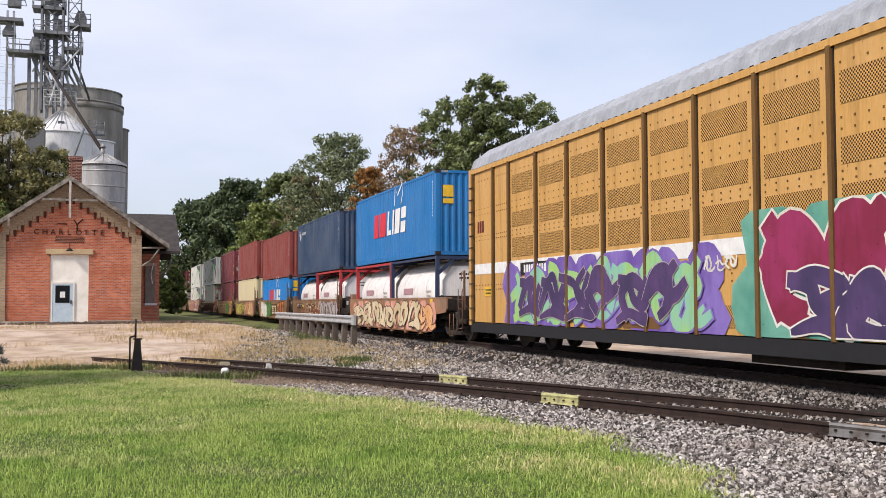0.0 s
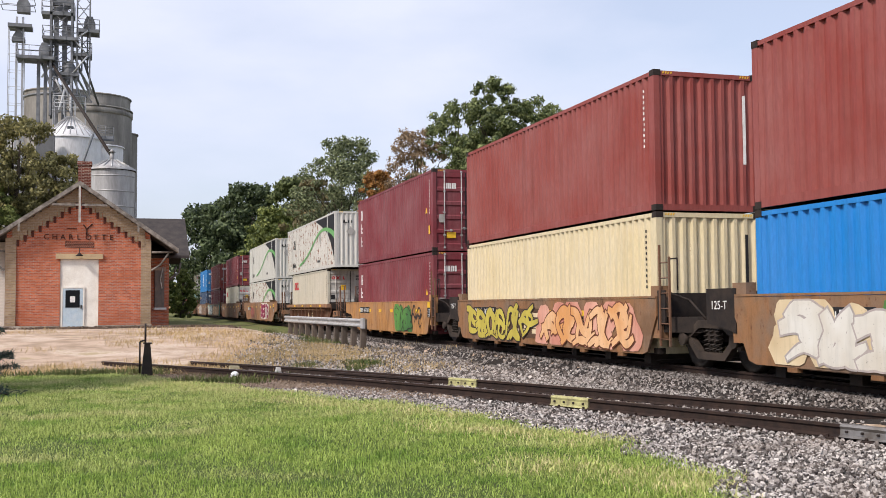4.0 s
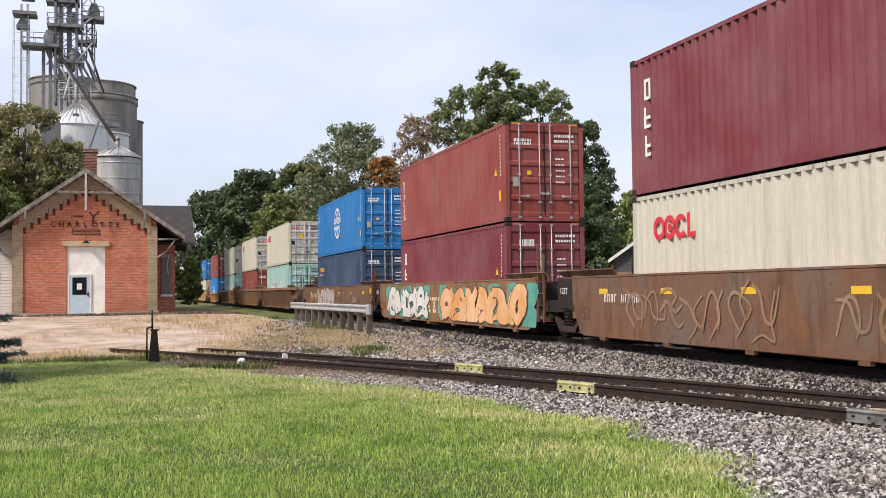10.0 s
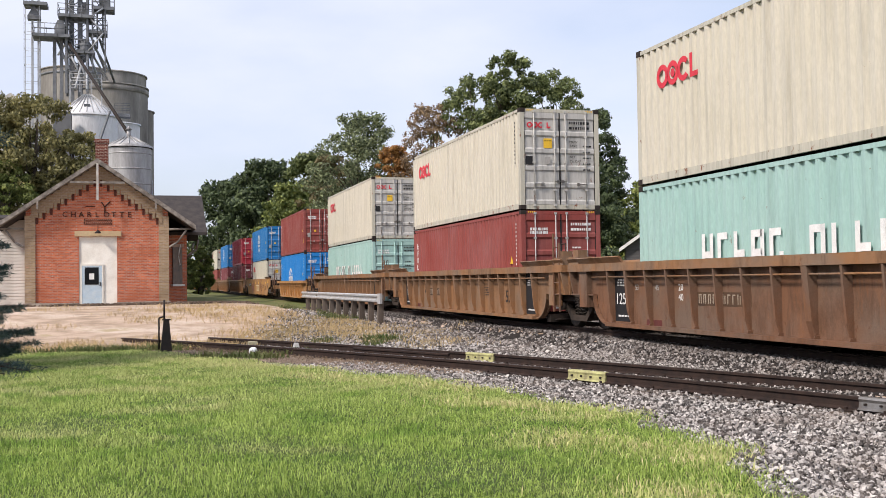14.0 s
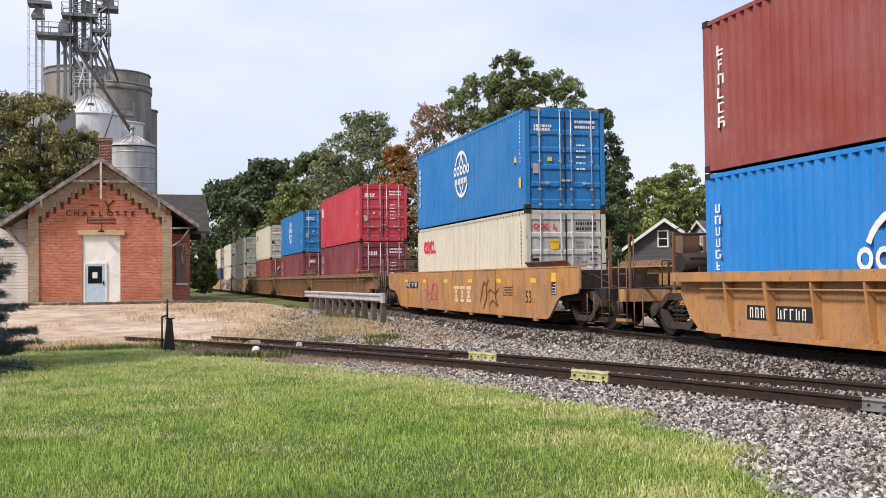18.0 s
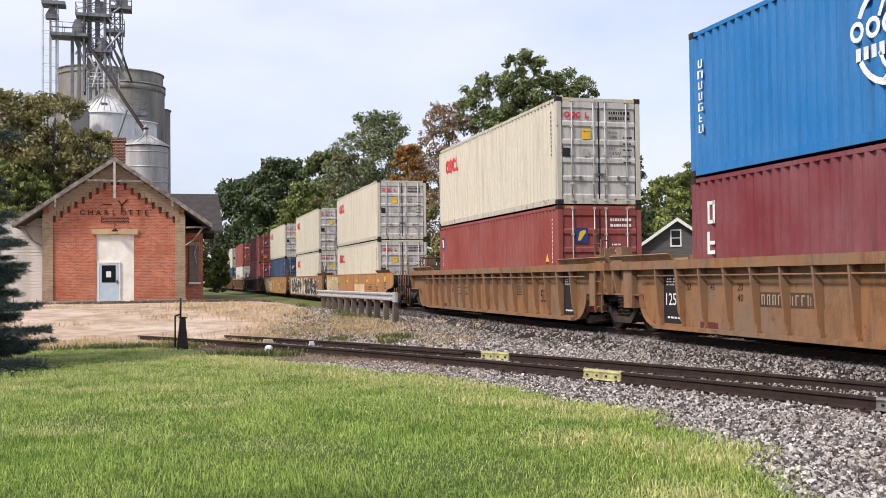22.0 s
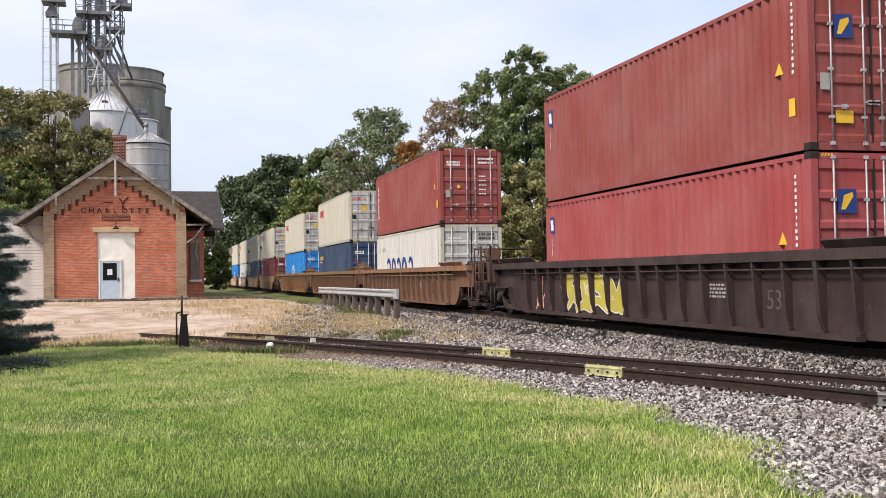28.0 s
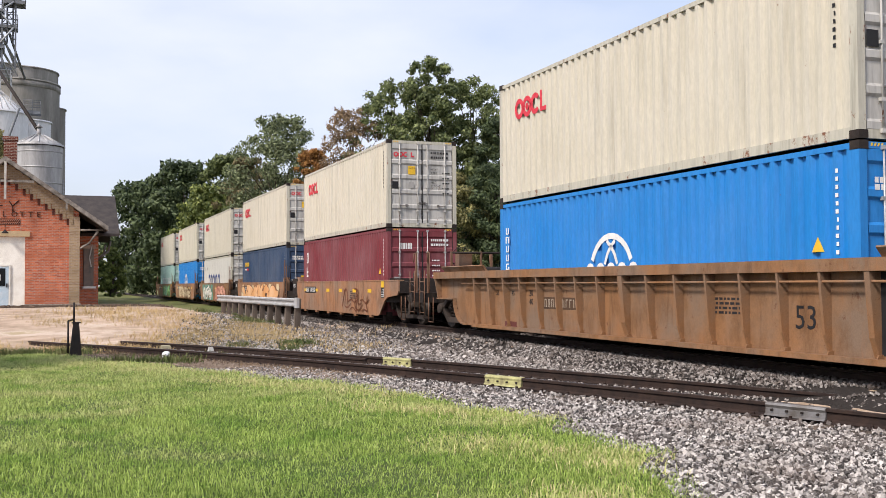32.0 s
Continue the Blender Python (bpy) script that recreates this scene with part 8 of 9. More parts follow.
# ---- grain elevator ----
def bin_shell(name, label, x, y, r, h, cone, material, ring=0.0, ribs=0):
    top = tagged(empty(name, pose(x, y, 0)), label, "grain bin")
    part("shell", MB().lathe([(r, 0), (r, h)], 40), material, top)
    part("roof", MB().lathe([(r + 0.12, h - 0.05), (r + 0.12, h + 0.06), (0.35 if cone > 0.5 else 0.0, h + cone), (0.0, h + cone + 0.02)], 40), material, top)
    if ribs:
        for i in range(ribs):
            a = 2 * math.pi * i / ribs
            part("roof_rib", MB().cyl(((r + 0.05) * math.cos(a), (r + 0.05) * math.sin(a), h + 0.10), (0.4 * math.cos(a), 0.4 * math.sin(a), h + cone + 0.04), 0.05, n=4), zinc, top)
    if ring:
        z = ring
        while z < h:
            part("stiffening_ring", cached(("stiffening_ring", r), lambda: MB().lathe([(r + 0.005, 0), (r + 0.035, 0.03), (r + 0.035, 0.07), (r + 0.005, 0.10)], 40)), material, top, m=pose(0, 0, z))
            z += ring
    return top


tower_grey = surface("dark_galvanised", (0.22, 0.23, 0.245), (0.11, 0.118, 0.125), 0.6, 0.3, 1, 20, 0.1)
concrete = surface("stained_concrete", (0.35, 0.335, 0.305), (0.12, 0.112, 0.10), 0.9, 0, 0.45, 6, 0.3, 0.03, 0.4, (1, 1, 0.25))
steel_bin = surface("weathered_galvanised", (0.50, 0.50, 0.50), (0.17, 0.16, 0.155), 0.55, 0.25, 0.7, 12, 0.1, 0.01, 0.4, (1, 1, 0.2))
white_bin = surface("white_bin_steel", (0.70, 0.71, 0.72), (0.52, 0.52, 0.53), 0.5, 0.1, 0.5, 10, 0.1, 0.01, 0.4, (1, 1, 0.2))
s1 = bin_shell("concrete_silo", "tall stained grey concrete silo", -2.55, 113, 4.0, 22.0, 0.35, concrete)
part("band", MB().lathe([(4.02, 0), (4.10, 0.05), (4.10, 0.5), (4.02, 0.55)], 40), concrete, s1, m=pose(0, 0, 21.3))
s2 = bin_shell("concrete_silo", "tall stained grey concrete silo behind the elevator tower", -5.75, 120, 3.95, 24.9, 0.35, concrete)
part("band", MB().lathe([(3.97, 0), (4.05, 0.05), (4.05, 0.2), (3.97, 0.25)], 40), tower_grey, s2, m=pose(0, 0, 24.2))
s3 = bin_shell("concrete_silo", "low-topped concrete silo with a rail", -2.6, 121, 4.0, 24.8, 0.5, concrete)
s4 = bin_shell("concrete_silo", "narrow concrete silo beside the others", 0.2, 117, 1.9, 20.3, 0.2, concrete)
b1 = bin_shell("grain_bin", "white steel grain bin with a ribbed cone roof", -3.8, 95, 2.5, 16.2, 1.95, white_bin, 0, 28)
b2 = bin_shell("grain_bin", "white steel grain bin behind", -1.35, 99, 1.9, 16.2, 0.4, white_bin)
b3 = bin_shell("grain_bin", "weathered galvanised grain bin with a shallow cone roof", -0.35, 80, 1.62, 11.75, 0.75, steel_bin, 1.12, 16)
part("vent", MB().cyl((0, 0, 12.4), (0, 0, 13.1), 0.16, n=10).lathe([(0.0, 0.3), (0.26, 0.0), (0.2, 0.0)], 12, (0, 0, 13.1)), steel_bin, b3)
part("ladder", MB().line([(1.66, -0.2, 0), (1.66, -0.2, 9.4)], 0.05, 4).line([(1.66, 0.2, 0), (1.66, 0.2, 9.4)], 0.05, 4), zinc, b3)
part("eave_ring", MB().lathe([(1.63, 0), (1.70, 0.03), (1.70, 0.10), (1.63, 0.12)], 40), steel_dark, b3, m=pose(0, 0, 11.65))
part("hatch", MB().box(-0.25, 0.25, -1.9, -1.4, 16.6, 17.1), plain("dark_hatch", (0.10, 0.11, 0.12)), b1)
tagged(part("grey_shed", MB().box(-6.2, -4.95, 90.5, 92.2, 0.2, 16.0), surface("grey_steel_cladding", (0.15, 0.155, 0.16), (0.11, 0.11, 0.115), 0.6, 0.1, 1, 20, 0.1)), "narrow dark grey steel housing beside the grain bin", "building")
tagged(part("low_shed", MB().prism([(-15.0, 0.2), (-8.8, 0.2), (-8.8, 18.2), (-11.0, 19.7), (-15.0, 17.4)], "y", 104, 112), surface("pale_steel_cladding", (0.52, 0.51, 0.48), (0.40, 0.39, 0.37), 0.6, 0.1, 1, 20, 0.1)), "pale steel shed of the grain elevator", "building")
tower_pale = surface("pale_galvanised", (0.42, 0.44, 0.46), (0.30, 0.31, 0.32), 0.55, 0.3, 1, 20, 0.1)


def elevator_tower():
    """Bucket elevator legs, platforms with rails, spouts and braces over the bins."""
    top = tagged(empty("elevator_tower", pose(-6.0, 100, 0)), "grain elevator tower of grey steel legs, platforms and spouts", "grain elevator")

    def platform(x0, x1, y0, y1, z):
        deck = part("platform", MB().box(x0, x1, y0, y1, z, z + 0.28), tower_grey, top)
        rails = MB()
        for zz in (z + 0.75, z + 1.2):
            rails.line([(x0, y0, zz), (x1, y0, zz), (x1, y1, zz), (x0, y1, zz), (x0, y0, zz)], 0.035, 4)
        k = max(2, int((x1 - x0) / 0.9))
        for i in range(k + 1):
            x = x0 + (x1 - x0) * i / k
            rails.cyl((x, y0, z), (x, y0, z + 1.2), 0.03, n=4)
            rails.cyl((x, y1, z), (x, y1, z + 1.2), 0.03, n=4)
        part("railing", rails, tower_grey, deck)

    def head(x, y, z, w=0.6):
        mb = MB().prism([(x - w, z), (x + w, z), (x + w, z + 0.7), (x + w * 0.5, z + 1.3), (x - w * 0.5, z + 1.3), (x - w, z + 0.7)], "y", y - 0.4, y + 0.4)
        part("elevator_head", mb, tower_grey, top)
    for x, w, h in ((-0.85, 0.28, 24.2), (-0.26, 0.28, 24.2), (0.62, 0.42, 31.0), (1.35, 0.42, 30.2), (2.84, 0.14, 27.0), (3.33, 0.14, 27.0)):
        part("leg", MB().box(x - w / 2, x + w / 2, -0.25, 0.25, 0.2 if w > 0.2 else 23.4, h), tower_grey, top)
    platform(-2.65, 0.55, -1.3, 0.9, 24.0)
    platform(-0.5, 2.55, -1.2, 1.2, 25.9)
    platform(2.45, 4.35, -0.9, 0.9, 26.8)
    platform(-0.6, 2.2, -0.9, 0.9, 28.2)
    platform(-1.2, 1.4, -0.9, 0.9, 30.8)
    platform(0.95, 2.6, -1.0, 1.0, 22.7)
    platform(2.0, 3.7, -0.8, 0.9, 24.6)
    for x, y, z in ((-0.3, -0.5, 24.3), (1.1, 0, 28.5), (0.2, 0, 31.1), (3.5, 0, 27.1), (1.6, 0, 26.2)):
        head(x, y, z, 0.5)
    core = MB()
    for x in (0.2, 2.0):
        for y in (-0.8, 0.8):
            core.box(x - 0.10, x + 0.10, y - 0.10, y + 0.10, 19.0, 31.5)
    for i in range(7):
        z = 19.5 + 1.5 * i
        core.line([(0.2, -0.8, z), (2.0, -0.8, z + 1.5)], 0.045, 4).line([(2.0, -0.8, z), (0.2, -0.8, z + 1.5)], 0.045, 4).line([(0.2, -0.8, z), (2.0, -0.8, z)], 0.06, 4)
        core.line([(0.2, 0.8, z), (2.0, 0.8, z + 1.5)], 0.05, 4).line([(0.2, -0.8, z), (0.2, 0.8, z + 1.5)], 0.05, 4).line([(2.0, 0.8, z), (2.0, -0.8, z + 1.5)], 0.05, 4)
        core.line([(2.45, -0.7, z + 4), (3.55, -0.7, z + 5.5)], 0.045, 4).line([(3.55, -0.7, z + 4), (2.45, -0.7, z + 5.5)], 0.045, 4).line([(2.45, -0.7, z + 5), (3.55, -0.7, z + 5)], 0.045, 4)
    for x in (2.45, 3.55):
        core.box(x - 0.07, x + 0.07, -0.77, -0.63, 21.0, 31.0)
    part("lattice", core, tower_grey, top)
    part("motor_house", MB().box(0.35, 1.95, -0.6, 0.6, 29.2, 30.6).prism([(0.2, 30.6), (2.1, 30.6), (1.15, 31.3)], "y", -0.75, 0.75), tower_grey, top)
    part("stair_flight", MB().line([(2.1, -1.0, 22.9), (3.4, -1.0, 24.6), (2.2, -1.0, 26.0), (3.4, -1.0, 26.9)], 0.09, 4), tower_pale, top)
    part("distributor", MB().lathe([(0.2, -0.9), (0.62, 0.0), (0.62, 0.7), (0.25, 1.2)], 14, (1.75, -0.4, 22.9)), tower_grey, top)
    spouts = (((0.32, -0.3, 23.8), (5.55, -20.0, 12.95)), ((-0.05, 0, 23.9), (1.45, -1.5, 20.6)), ((0.5, 0, 23.9), (1.9, -2.0, 20.4)), ((1.94, -0.4, 22.3), (2.1, -4.6, 18.7)), ((1.6, -0.4, 22.3), (1.1, -3.8, 18.9)),
              ((2.94, 0, 24.5), (4.2, 8.0, 21.8)), ((2.6, 0, 23.5), (4.0, 12, 23.0)), ((2.3, 0, 23.0), (3.4, 12, 22.8)), ((2.1, 0, 25), (3.2, 14, 24.0)), ((-0.6, 0, 23.9), (0.9, -0.5, 20.0)), ((2.2, -0.4, 22.6), (3.1, 3.0, 20.2)), ((0.2, 0.4, 24.0), (-1.6, 16, 26.0)))
    for i, (a, b) in enumerate(spouts):
        part("spout", MB().cyl(a, b, 0.11 if i else 0.13, n=8), steel_dark if i == 0 else tower_grey if i in (0, 5, 8) else tower_pale, top)
    rack = MB()
    for x in (0.75, 1.6, 2.5, 3.35):
        for y in (-6.2, -4.2):
            rack.box(x - 0.03, x + 0.03, y - 0.03, y + 0.03, 16.6 if x in (0.75, 3.35) else 18.2, 19.8)
    for z in (19.2, 19.8):
        rack.line([(0.75, -6.2, z), (3.35, -6.2, z), (3.35, -4.2, z), (0.75, -4.2, z), (0.75, -6.2, z)], 0.04, 4)
    part("railing", rack, tower_pale, top)
    part("brace", MB().cyl((4.2, -14.0, 15.4), (2.9, -14.0, 11.4), 0.10, n=6), tower_grey, top)
    part("catwalk", MB().box(-2.6, -0.3, -1.8, -1.0, 17.3, 17.5), tower_grey, top)
    platform(4.3, 5.7, -1.8, -0.6, 16.9)
    # pale open ladder tower beside it
    t2 = tagged(empty("ladder_tower", pose(-8.72, 100, 0)), "pale steel lattice ladder tower with a top platform", "tower")
    lat = MB()
    for x in (-0.66, 0.62):
        for y in (-0.6, 0.6):
            lat.box(x - 0.025, x + 0.025, y - 0.025, y + 0.025, 0.2, 27.0)
    for i in range(18):
        z = 0.5 + 1.5 * i
        lat.line([(-0.66, -0.6, z), (0.62, -0.6, z), (0.62, 0.6, z), (-0.66, 0.6, z), (-0.66, -0.6, z)], 0.018, 4).line([(-0.66, -0.6, z + 0.75), (0.1, -0.6, z + 0.75)], 0.014, 4)
    part("lattice", lat, tower_pale, t2)
    part("leg", MB().box(-0.10, 0.08, -0.1, 0.1, 0.2, 28.0), tower_pale, t2)
    part("leg", MB().box(0.42, 0.60, -0.1, 0.1, 0.2, 28.0), tower_pale, t2)
    part("platform", MB().box(-0.7, 1.3, -0.9, 0.9, 26.9, 27.2), tower_grey, t2)
    rl = MB()
    for z in (28.8, 29.4):
        rl.line([(-1.3, -0.9, z), (1.5, -0.9, z), (1.5, 0.9, z), (-1.3, 0.9, z), (-1.3, -0.9, z)], 0.035, 4)
    part("railing", rl, tower_grey, t2)
    part("elevator_head", MB().prism([(0.0, 28.36), (1.1, 28.36), (1.1, 29.2), (0.8, 29.7), (0.3, 29.7), (0.0, 29.2)], "y", -0.4, 0.4), tower_grey, t2)
    part("hopper", MB().prism([(-0.4, 26.0), (0.15, 27.0), (0.7, 26.0), (0.7, 25.7), (-0.4, 25.7)], "y", -0.4, 0.4), tower_grey, t2)


elevator_tower()


# ---- trees ----
def leaf_material(name, dark, light):
    if name in MATS:
        return MATS[name]
    m, nt, b, co = start(name, 0.6)
    geo2 = nt.nodes.new("ShaderNodeNewGeometry")
    c = mix_node(nt, geo2.outputs["Random Per Island"], dark, light)
    c = mix_node(nt, ramp_node(nt, noise_node(nt, co, 0.5, 4), 0.4, 0.65, 0, 0.6), c, tuple(x * 0.6 for x in dark))
    nt.links.new(c, b.inputs["Base Color"])
    b.inputs["Specular IOR Level"].default_value = 0.3
    leafy(nt, b, c, 0.22)
    MATS[name] = m
    return m


bark = surface("grey_bark", (0.10, 0.08, 0.062), (0.05, 0.04, 0.032), 0.95, 0, 4, 30, 0.6, 0.02, 0.4, (1, 1, 0.25))


def crown_arrays(clumps, n, size, seed):
    """Leaves on the shells of many small clumps: crossed pairs of bent faces."""
    r = np.random.default_rng(seed)
    w = clumps[:, 3] ** 2
    pick = r.choice(len(clumps), n, p=w / w.sum())
    d = r.normal(size=(n, 3))
    d /= np.linalg.norm(d, axis=1, keepdims=True)
    d[:, 2] *= 0.75
    c = clumps[pick]
    p = c[:, :3] + d * (c[:, 3:] * (0.25 + 0.85 * r.random((n, 1)) ** 0.6))
    nrm = d + r.normal(0, 0.45, (n, 3))
    nrm /= np.linalg.norm(nrm, axis=1, keepdims=True)
    u = np.cross(nrm, r.normal(size=(n, 3)))
    u /= np.linalg.norm(u, axis=1, keepdims=True)
    v = np.cross(nrm, u)
    s = size * r.uniform(0.55, 1.3, (n, 1))
    q = np.stack([p - u * s, p - v * s * 0.55 - nrm * s * 0.15, p + u * s, p + v * s * 0.55 - nrm * s * 0.15], 1)
    return q.reshape(-1, 3), np.arange(n * 4).reshape(n, 4)


def tree(x, y, height, radius, material, label, seed, leaves=6000, leaf=0.32, trunk=0.3, low=0.25, clumps_n=38, thin=1.0):
    """A broadleaf tree: tapered trunk, limbs, a crown of many leaf clumps with gaps."""
    r = np.random.default_rng(seed)
    z0 = float(ground_z(x, y)) - 0.05
    top = tagged(empty("tree", pose(x, y, z0)), label, "tree", "trees behind the track")
    cl = []
    for i in range(clumps_n):
        t = r.random() ** 0.8
        z = height * (low + (0.97 - low) * t)
        prof = math.sin(math.pi * min(1, 0.12 + 0.80 * t ** 0.85)) ** 0.7
        a, q = r.uniform(0, 2 * np.pi), math.sqrt(r.random())
        rr = radius * prof * q
        size = radius * r.uniform(0.13, 0.27) * (1.1 - 0.35 * t) * thin
        cl.append((rr * math.cos(a), rr * math.sin(a), min(z, height - size * 0.8), size))
    cl = np.array(cl)
    v, f = crown_arrays(cl, leaves, leaf, seed + 1)
    crown = arrays("crown", v, f, material)
    crown.parent = top
    wood = MB().cyl((0, 0, 0), (0, 0, height * 0.35), trunk, trunk * 0.75, 9).cyl((0, 0, height * 0.35), (r.normal(0, 0.3), r.normal(0, 0.3), height * 0.85), trunk * 0.75, trunk * 0.15, 8)
    part("trunk", wood, bark, top)
    limbs = MB()
    for c in cl[:16]:
        z = max(height * 0.15, c[2] - radius * 0.55)
        limbs.cyl((0, 0, z * 0.8), tuple(c[:3]), trunk * 0.30, trunk * 0.06, 5, False)
    part("limb_tangle", limbs, bark, top)
    return top


DEEP = leaf_material("deep_green_leaves", (0.022, 0.040, 0.018), (0.15, 0.195, 0.085))
MIDG = leaf_material("green_leaves", (0.042, 0.066, 0.024), (0.29, 0.335, 0.13))
LIME = leaf_material("light_green_leaves", (0.06, 0.09, 0.022), (0.34, 0.38, 0.11))
SAGE = leaf_material("sage_green_leaves", (0.055, 0.075, 0.038), (0.36, 0.41, 0.21))
ORANGE = leaf_material("orange_autumn_leaves", (0.17, 0.075, 0.022), (0.58, 0.30, 0.09))
RUSSET = leaf_material("russet_leaves", (0.14, 0.095, 0.055), (0.44, 0.31, 0.18))
BROWN = leaf_material("brownish_leaves", (0.10, 0.092, 0.042), (0.26, 0.21, 0.10))
OLIVE = leaf_material("olive_yellow_leaves", (0.080, 0.080, 0.030), (0.44, 0.40, 0.16))
TREES = [
    # x, y, height, radius, leaf colour, words, leaves, leaf size, low
    (14.6, 168, 18.5, 7.5, DEEP, "dark green broadleaf tree at the line's edge", 9000, 0.50, 0.05),
    (19.5, 158, 20.3, 7.0, DEEP, "dark green broadleaf tree at the line's edge", 9000, 0.50, 0.05),
    (20.5, 140, 15.0, 5.0, LIME, "bright green broadleaf tree beside the track", 7000, 0.42, 0.05),
    (25.5, 150, 20.8, 6.5, MIDG, "green broadleaf tree in the row behind the track", 9000, 0.46, 0.05),
    (24.0, 128, 17.6, 5.0, BROWN, "brownish thin-leaved tree in the row", 6000, 0.38, 0.05),
    (22.9, 108, 19.6, 6.0, SAGE, "airy sage-green tree in the row behind the track", 8000, 0.34, 0.08),
    (24.9, 101, 15.4, 2.6, ORANGE, "tree with orange autumn leaves", 5000, 0.30, 0.30),
    (27.6, 96, 19.0, 3.6, RUSSET, "thin tree with russet leaves beside the tall one", 3200, 0.28, 0.30),
    (31.0, 94, 21.8, 4.6, MIDG, "green tree beside the tall one", 7000, 0.32, 0.08),
    (34.2, 92, 23.2, 4.6, MIDG, "tall green tree over the row", 12000, 0.36, 0.10),
    (38.5, 92, 21.8, 4.8, MIDG, "green tree in the row behind the track", 9000, 0.34, 0.06),
    (40.2, 88, 17.5, 4.3, DEEP, "dense dark green tree in the row", 9000, 0.34, 0.04),
    (32.5, 84, 11.5, 4.6, OLIVE, "olive green shrubby tree before the row", 7000, 0.30, 0.02),
    (37.0, 82, 12.0, 4.6, DEEP, "dark green shrubby tree before the row", 8000, 0.30, 0.02),
    (26.5, 88, 10.0, 4.0, OLIVE, "olive green shrubby tree before the row", 6500, 0.30, 0.02),
    (22.5, 98, 9.5, 4.0, MIDG, "green shrubby tree before the row", 6000, 0.30, 0.02),
    (52.0, 118, 13.0, 6.5, MIDG, "green tree behind the houses", 7000, 0.42, 0.05),
    (60.0, 112, 13.5, 6.5, LIME, "light green tree behind the houses", 7000, 0.42, 0.05),
    (66.5, 108, 13.0, 6.5, MIDG, "green tree behind the houses", 7000, 0.42, 0.05),
    (56.0, 100, 14.0, 3.2, LIME, "slender light green tree behind the houses", 5000, 0.32, 0.10),
    (57.0, 77, 15.9, 4.7, DEEP, "dense dark green tree beside the yellow barn", 12000, 0.32, 0.03),
    (75.0, 104, 14.0, 7.0, MIDG, "green tree behind the houses", 7000, 0.42, 0.05),
    (-5.9, 66.5, 12.9, 3.7, OLIVE, "olive-brown tree behind the depot", 11000, 0.24, 0.05),
    (-9.0, 67, 12.9, 3.4, OLIVE, "olive-brown tree behind the depot", 9000, 0.24, 0.05),
    (-7.2, 63.4, 8.4, 2.3, LIME, "light green young tree behind the depot", 6000, 0.20, 0.03),
    (-3.3, 68.5, 10.8, 2.4, OLIVE, "olive green shrubby tree behind the depot", 6000, 0.22, 0.05),
    (7.1, 120, 5.6, 1.5, LIME, "light green tree beyond the depot", 6000, 0.30, 0.02),
    (5.5, 180, 9.0, 4.5, LIME, "light green tree beyond the depot", 6000, 0.36, 0.02),
]
for i, (x, y, h, r, mat_, words, n, size, low) in enumerate(TREES):
    near = y < 112 and x < 42
    tree(x, y, h, r, mat_, words, 40 + i, int(n * (3.2 if near else 1.7)), size * (0.50 if near else 0.70), 0.28, low, 230 if h > 12 else 120, 0.85)


def spruce(x, y, height, radius, first, step, per, seed, needle, label, sprays=24, cut=0.75):
    """A blue-green spruce: whorls of drooping limbs with sprays of needles."""
    r = np.random.default_rng(seed)
    top = tagged(empty("spruce", pose(x, y, 0)), label, "tree")
    part("trunk", MB().cyl((0, 0, 0), (0, 0, height), 0.02 * height, 0.03, 9), bark, top)
    wood = MB()
    P, D = [], []
    z = first
    while z < height - 0.4:
        reach = radius * (1 - z / height) ** cut + 0.1
        for i in range(per):
            a = 2 * math.pi * (i + r.random() * 0.7) / per
            L = reach * (r.uniform(0.70, 1.06) if needle > 0.06 else r.uniform(0.88, 1.02))
            zz = z + r.uniform(-0.3, 0.3) * step
            d = np.array([math.cos(a), math.sin(a), 0])
            ts = np.linspace(0, 1, 7)
            hs = zz - 0.26 * L * ts * (1 - 0.62 * ts)
            pts = [np.array([0, 0, h]) + d * L * t for t, h in zip(ts, hs)]
            wood.line([tuple(p) for p in pts], 0.010, 4)
            side = np.array([-d[1], d[0], 0])
            for j in range(1, sprays):
                t = j / (sprays - 1)
                q = d * L * t + np.array([0, 0, np.interp(t, ts, hs)])
                spray = (0.40 * (1 - 0.72 * t) + 0.06) * min(1.0, 0.4 + radius / 3)
                for s in (-1, 0, 1):
                    e = side * s * spray + d * spray * (0.6 if s else 0.5) + np.array([0, 0, -0.12 * spray])
                    if s and j % 2 == 0 and needle < 0.06:
                        wood.cyl(tuple(q), tuple(q + e), 0.004, n=3, caps=False)
                    for w in np.linspace(0.05, 1, 7):
                        P.append(q + e * w)
                        D.append(e / np.linalg.norm(e))
        z += step
    part("limb_tangle", wood, bark, top)
    P, D = np.array(P), np.array(D)
    n = 5
    P, D = np.repeat(P, n, 0) + r.normal(0, needle * 0.25, (len(P) * n, 3)), np.repeat(D, n, 0)
    m = len(P)
    out = D * 0.7 + r.normal(0, 0.62, (m, 3)) + [0, 0, 0.12]
    out /= np.linalg.norm(out, axis=1, keepdims=True)
    w = np.cross(out, r.normal(size=(m, 3)))
    w /= np.linalg.norm(w, axis=1, keepdims=True)
    L = r.uniform(0.6, 1.2, (m, 1)) * needle
    v = np.stack([P - w * needle * 0.07, P + w * needle * 0.07, P + out * L], 1)
    needles = arrays("needles", v.reshape(-1, 3), np.arange(m * 3).reshape(m, 3), leaf_material("spruce_needles", (0.034, 0.062, 0.052), (0.125, 0.175, 0.15)))
    needles.parent = top


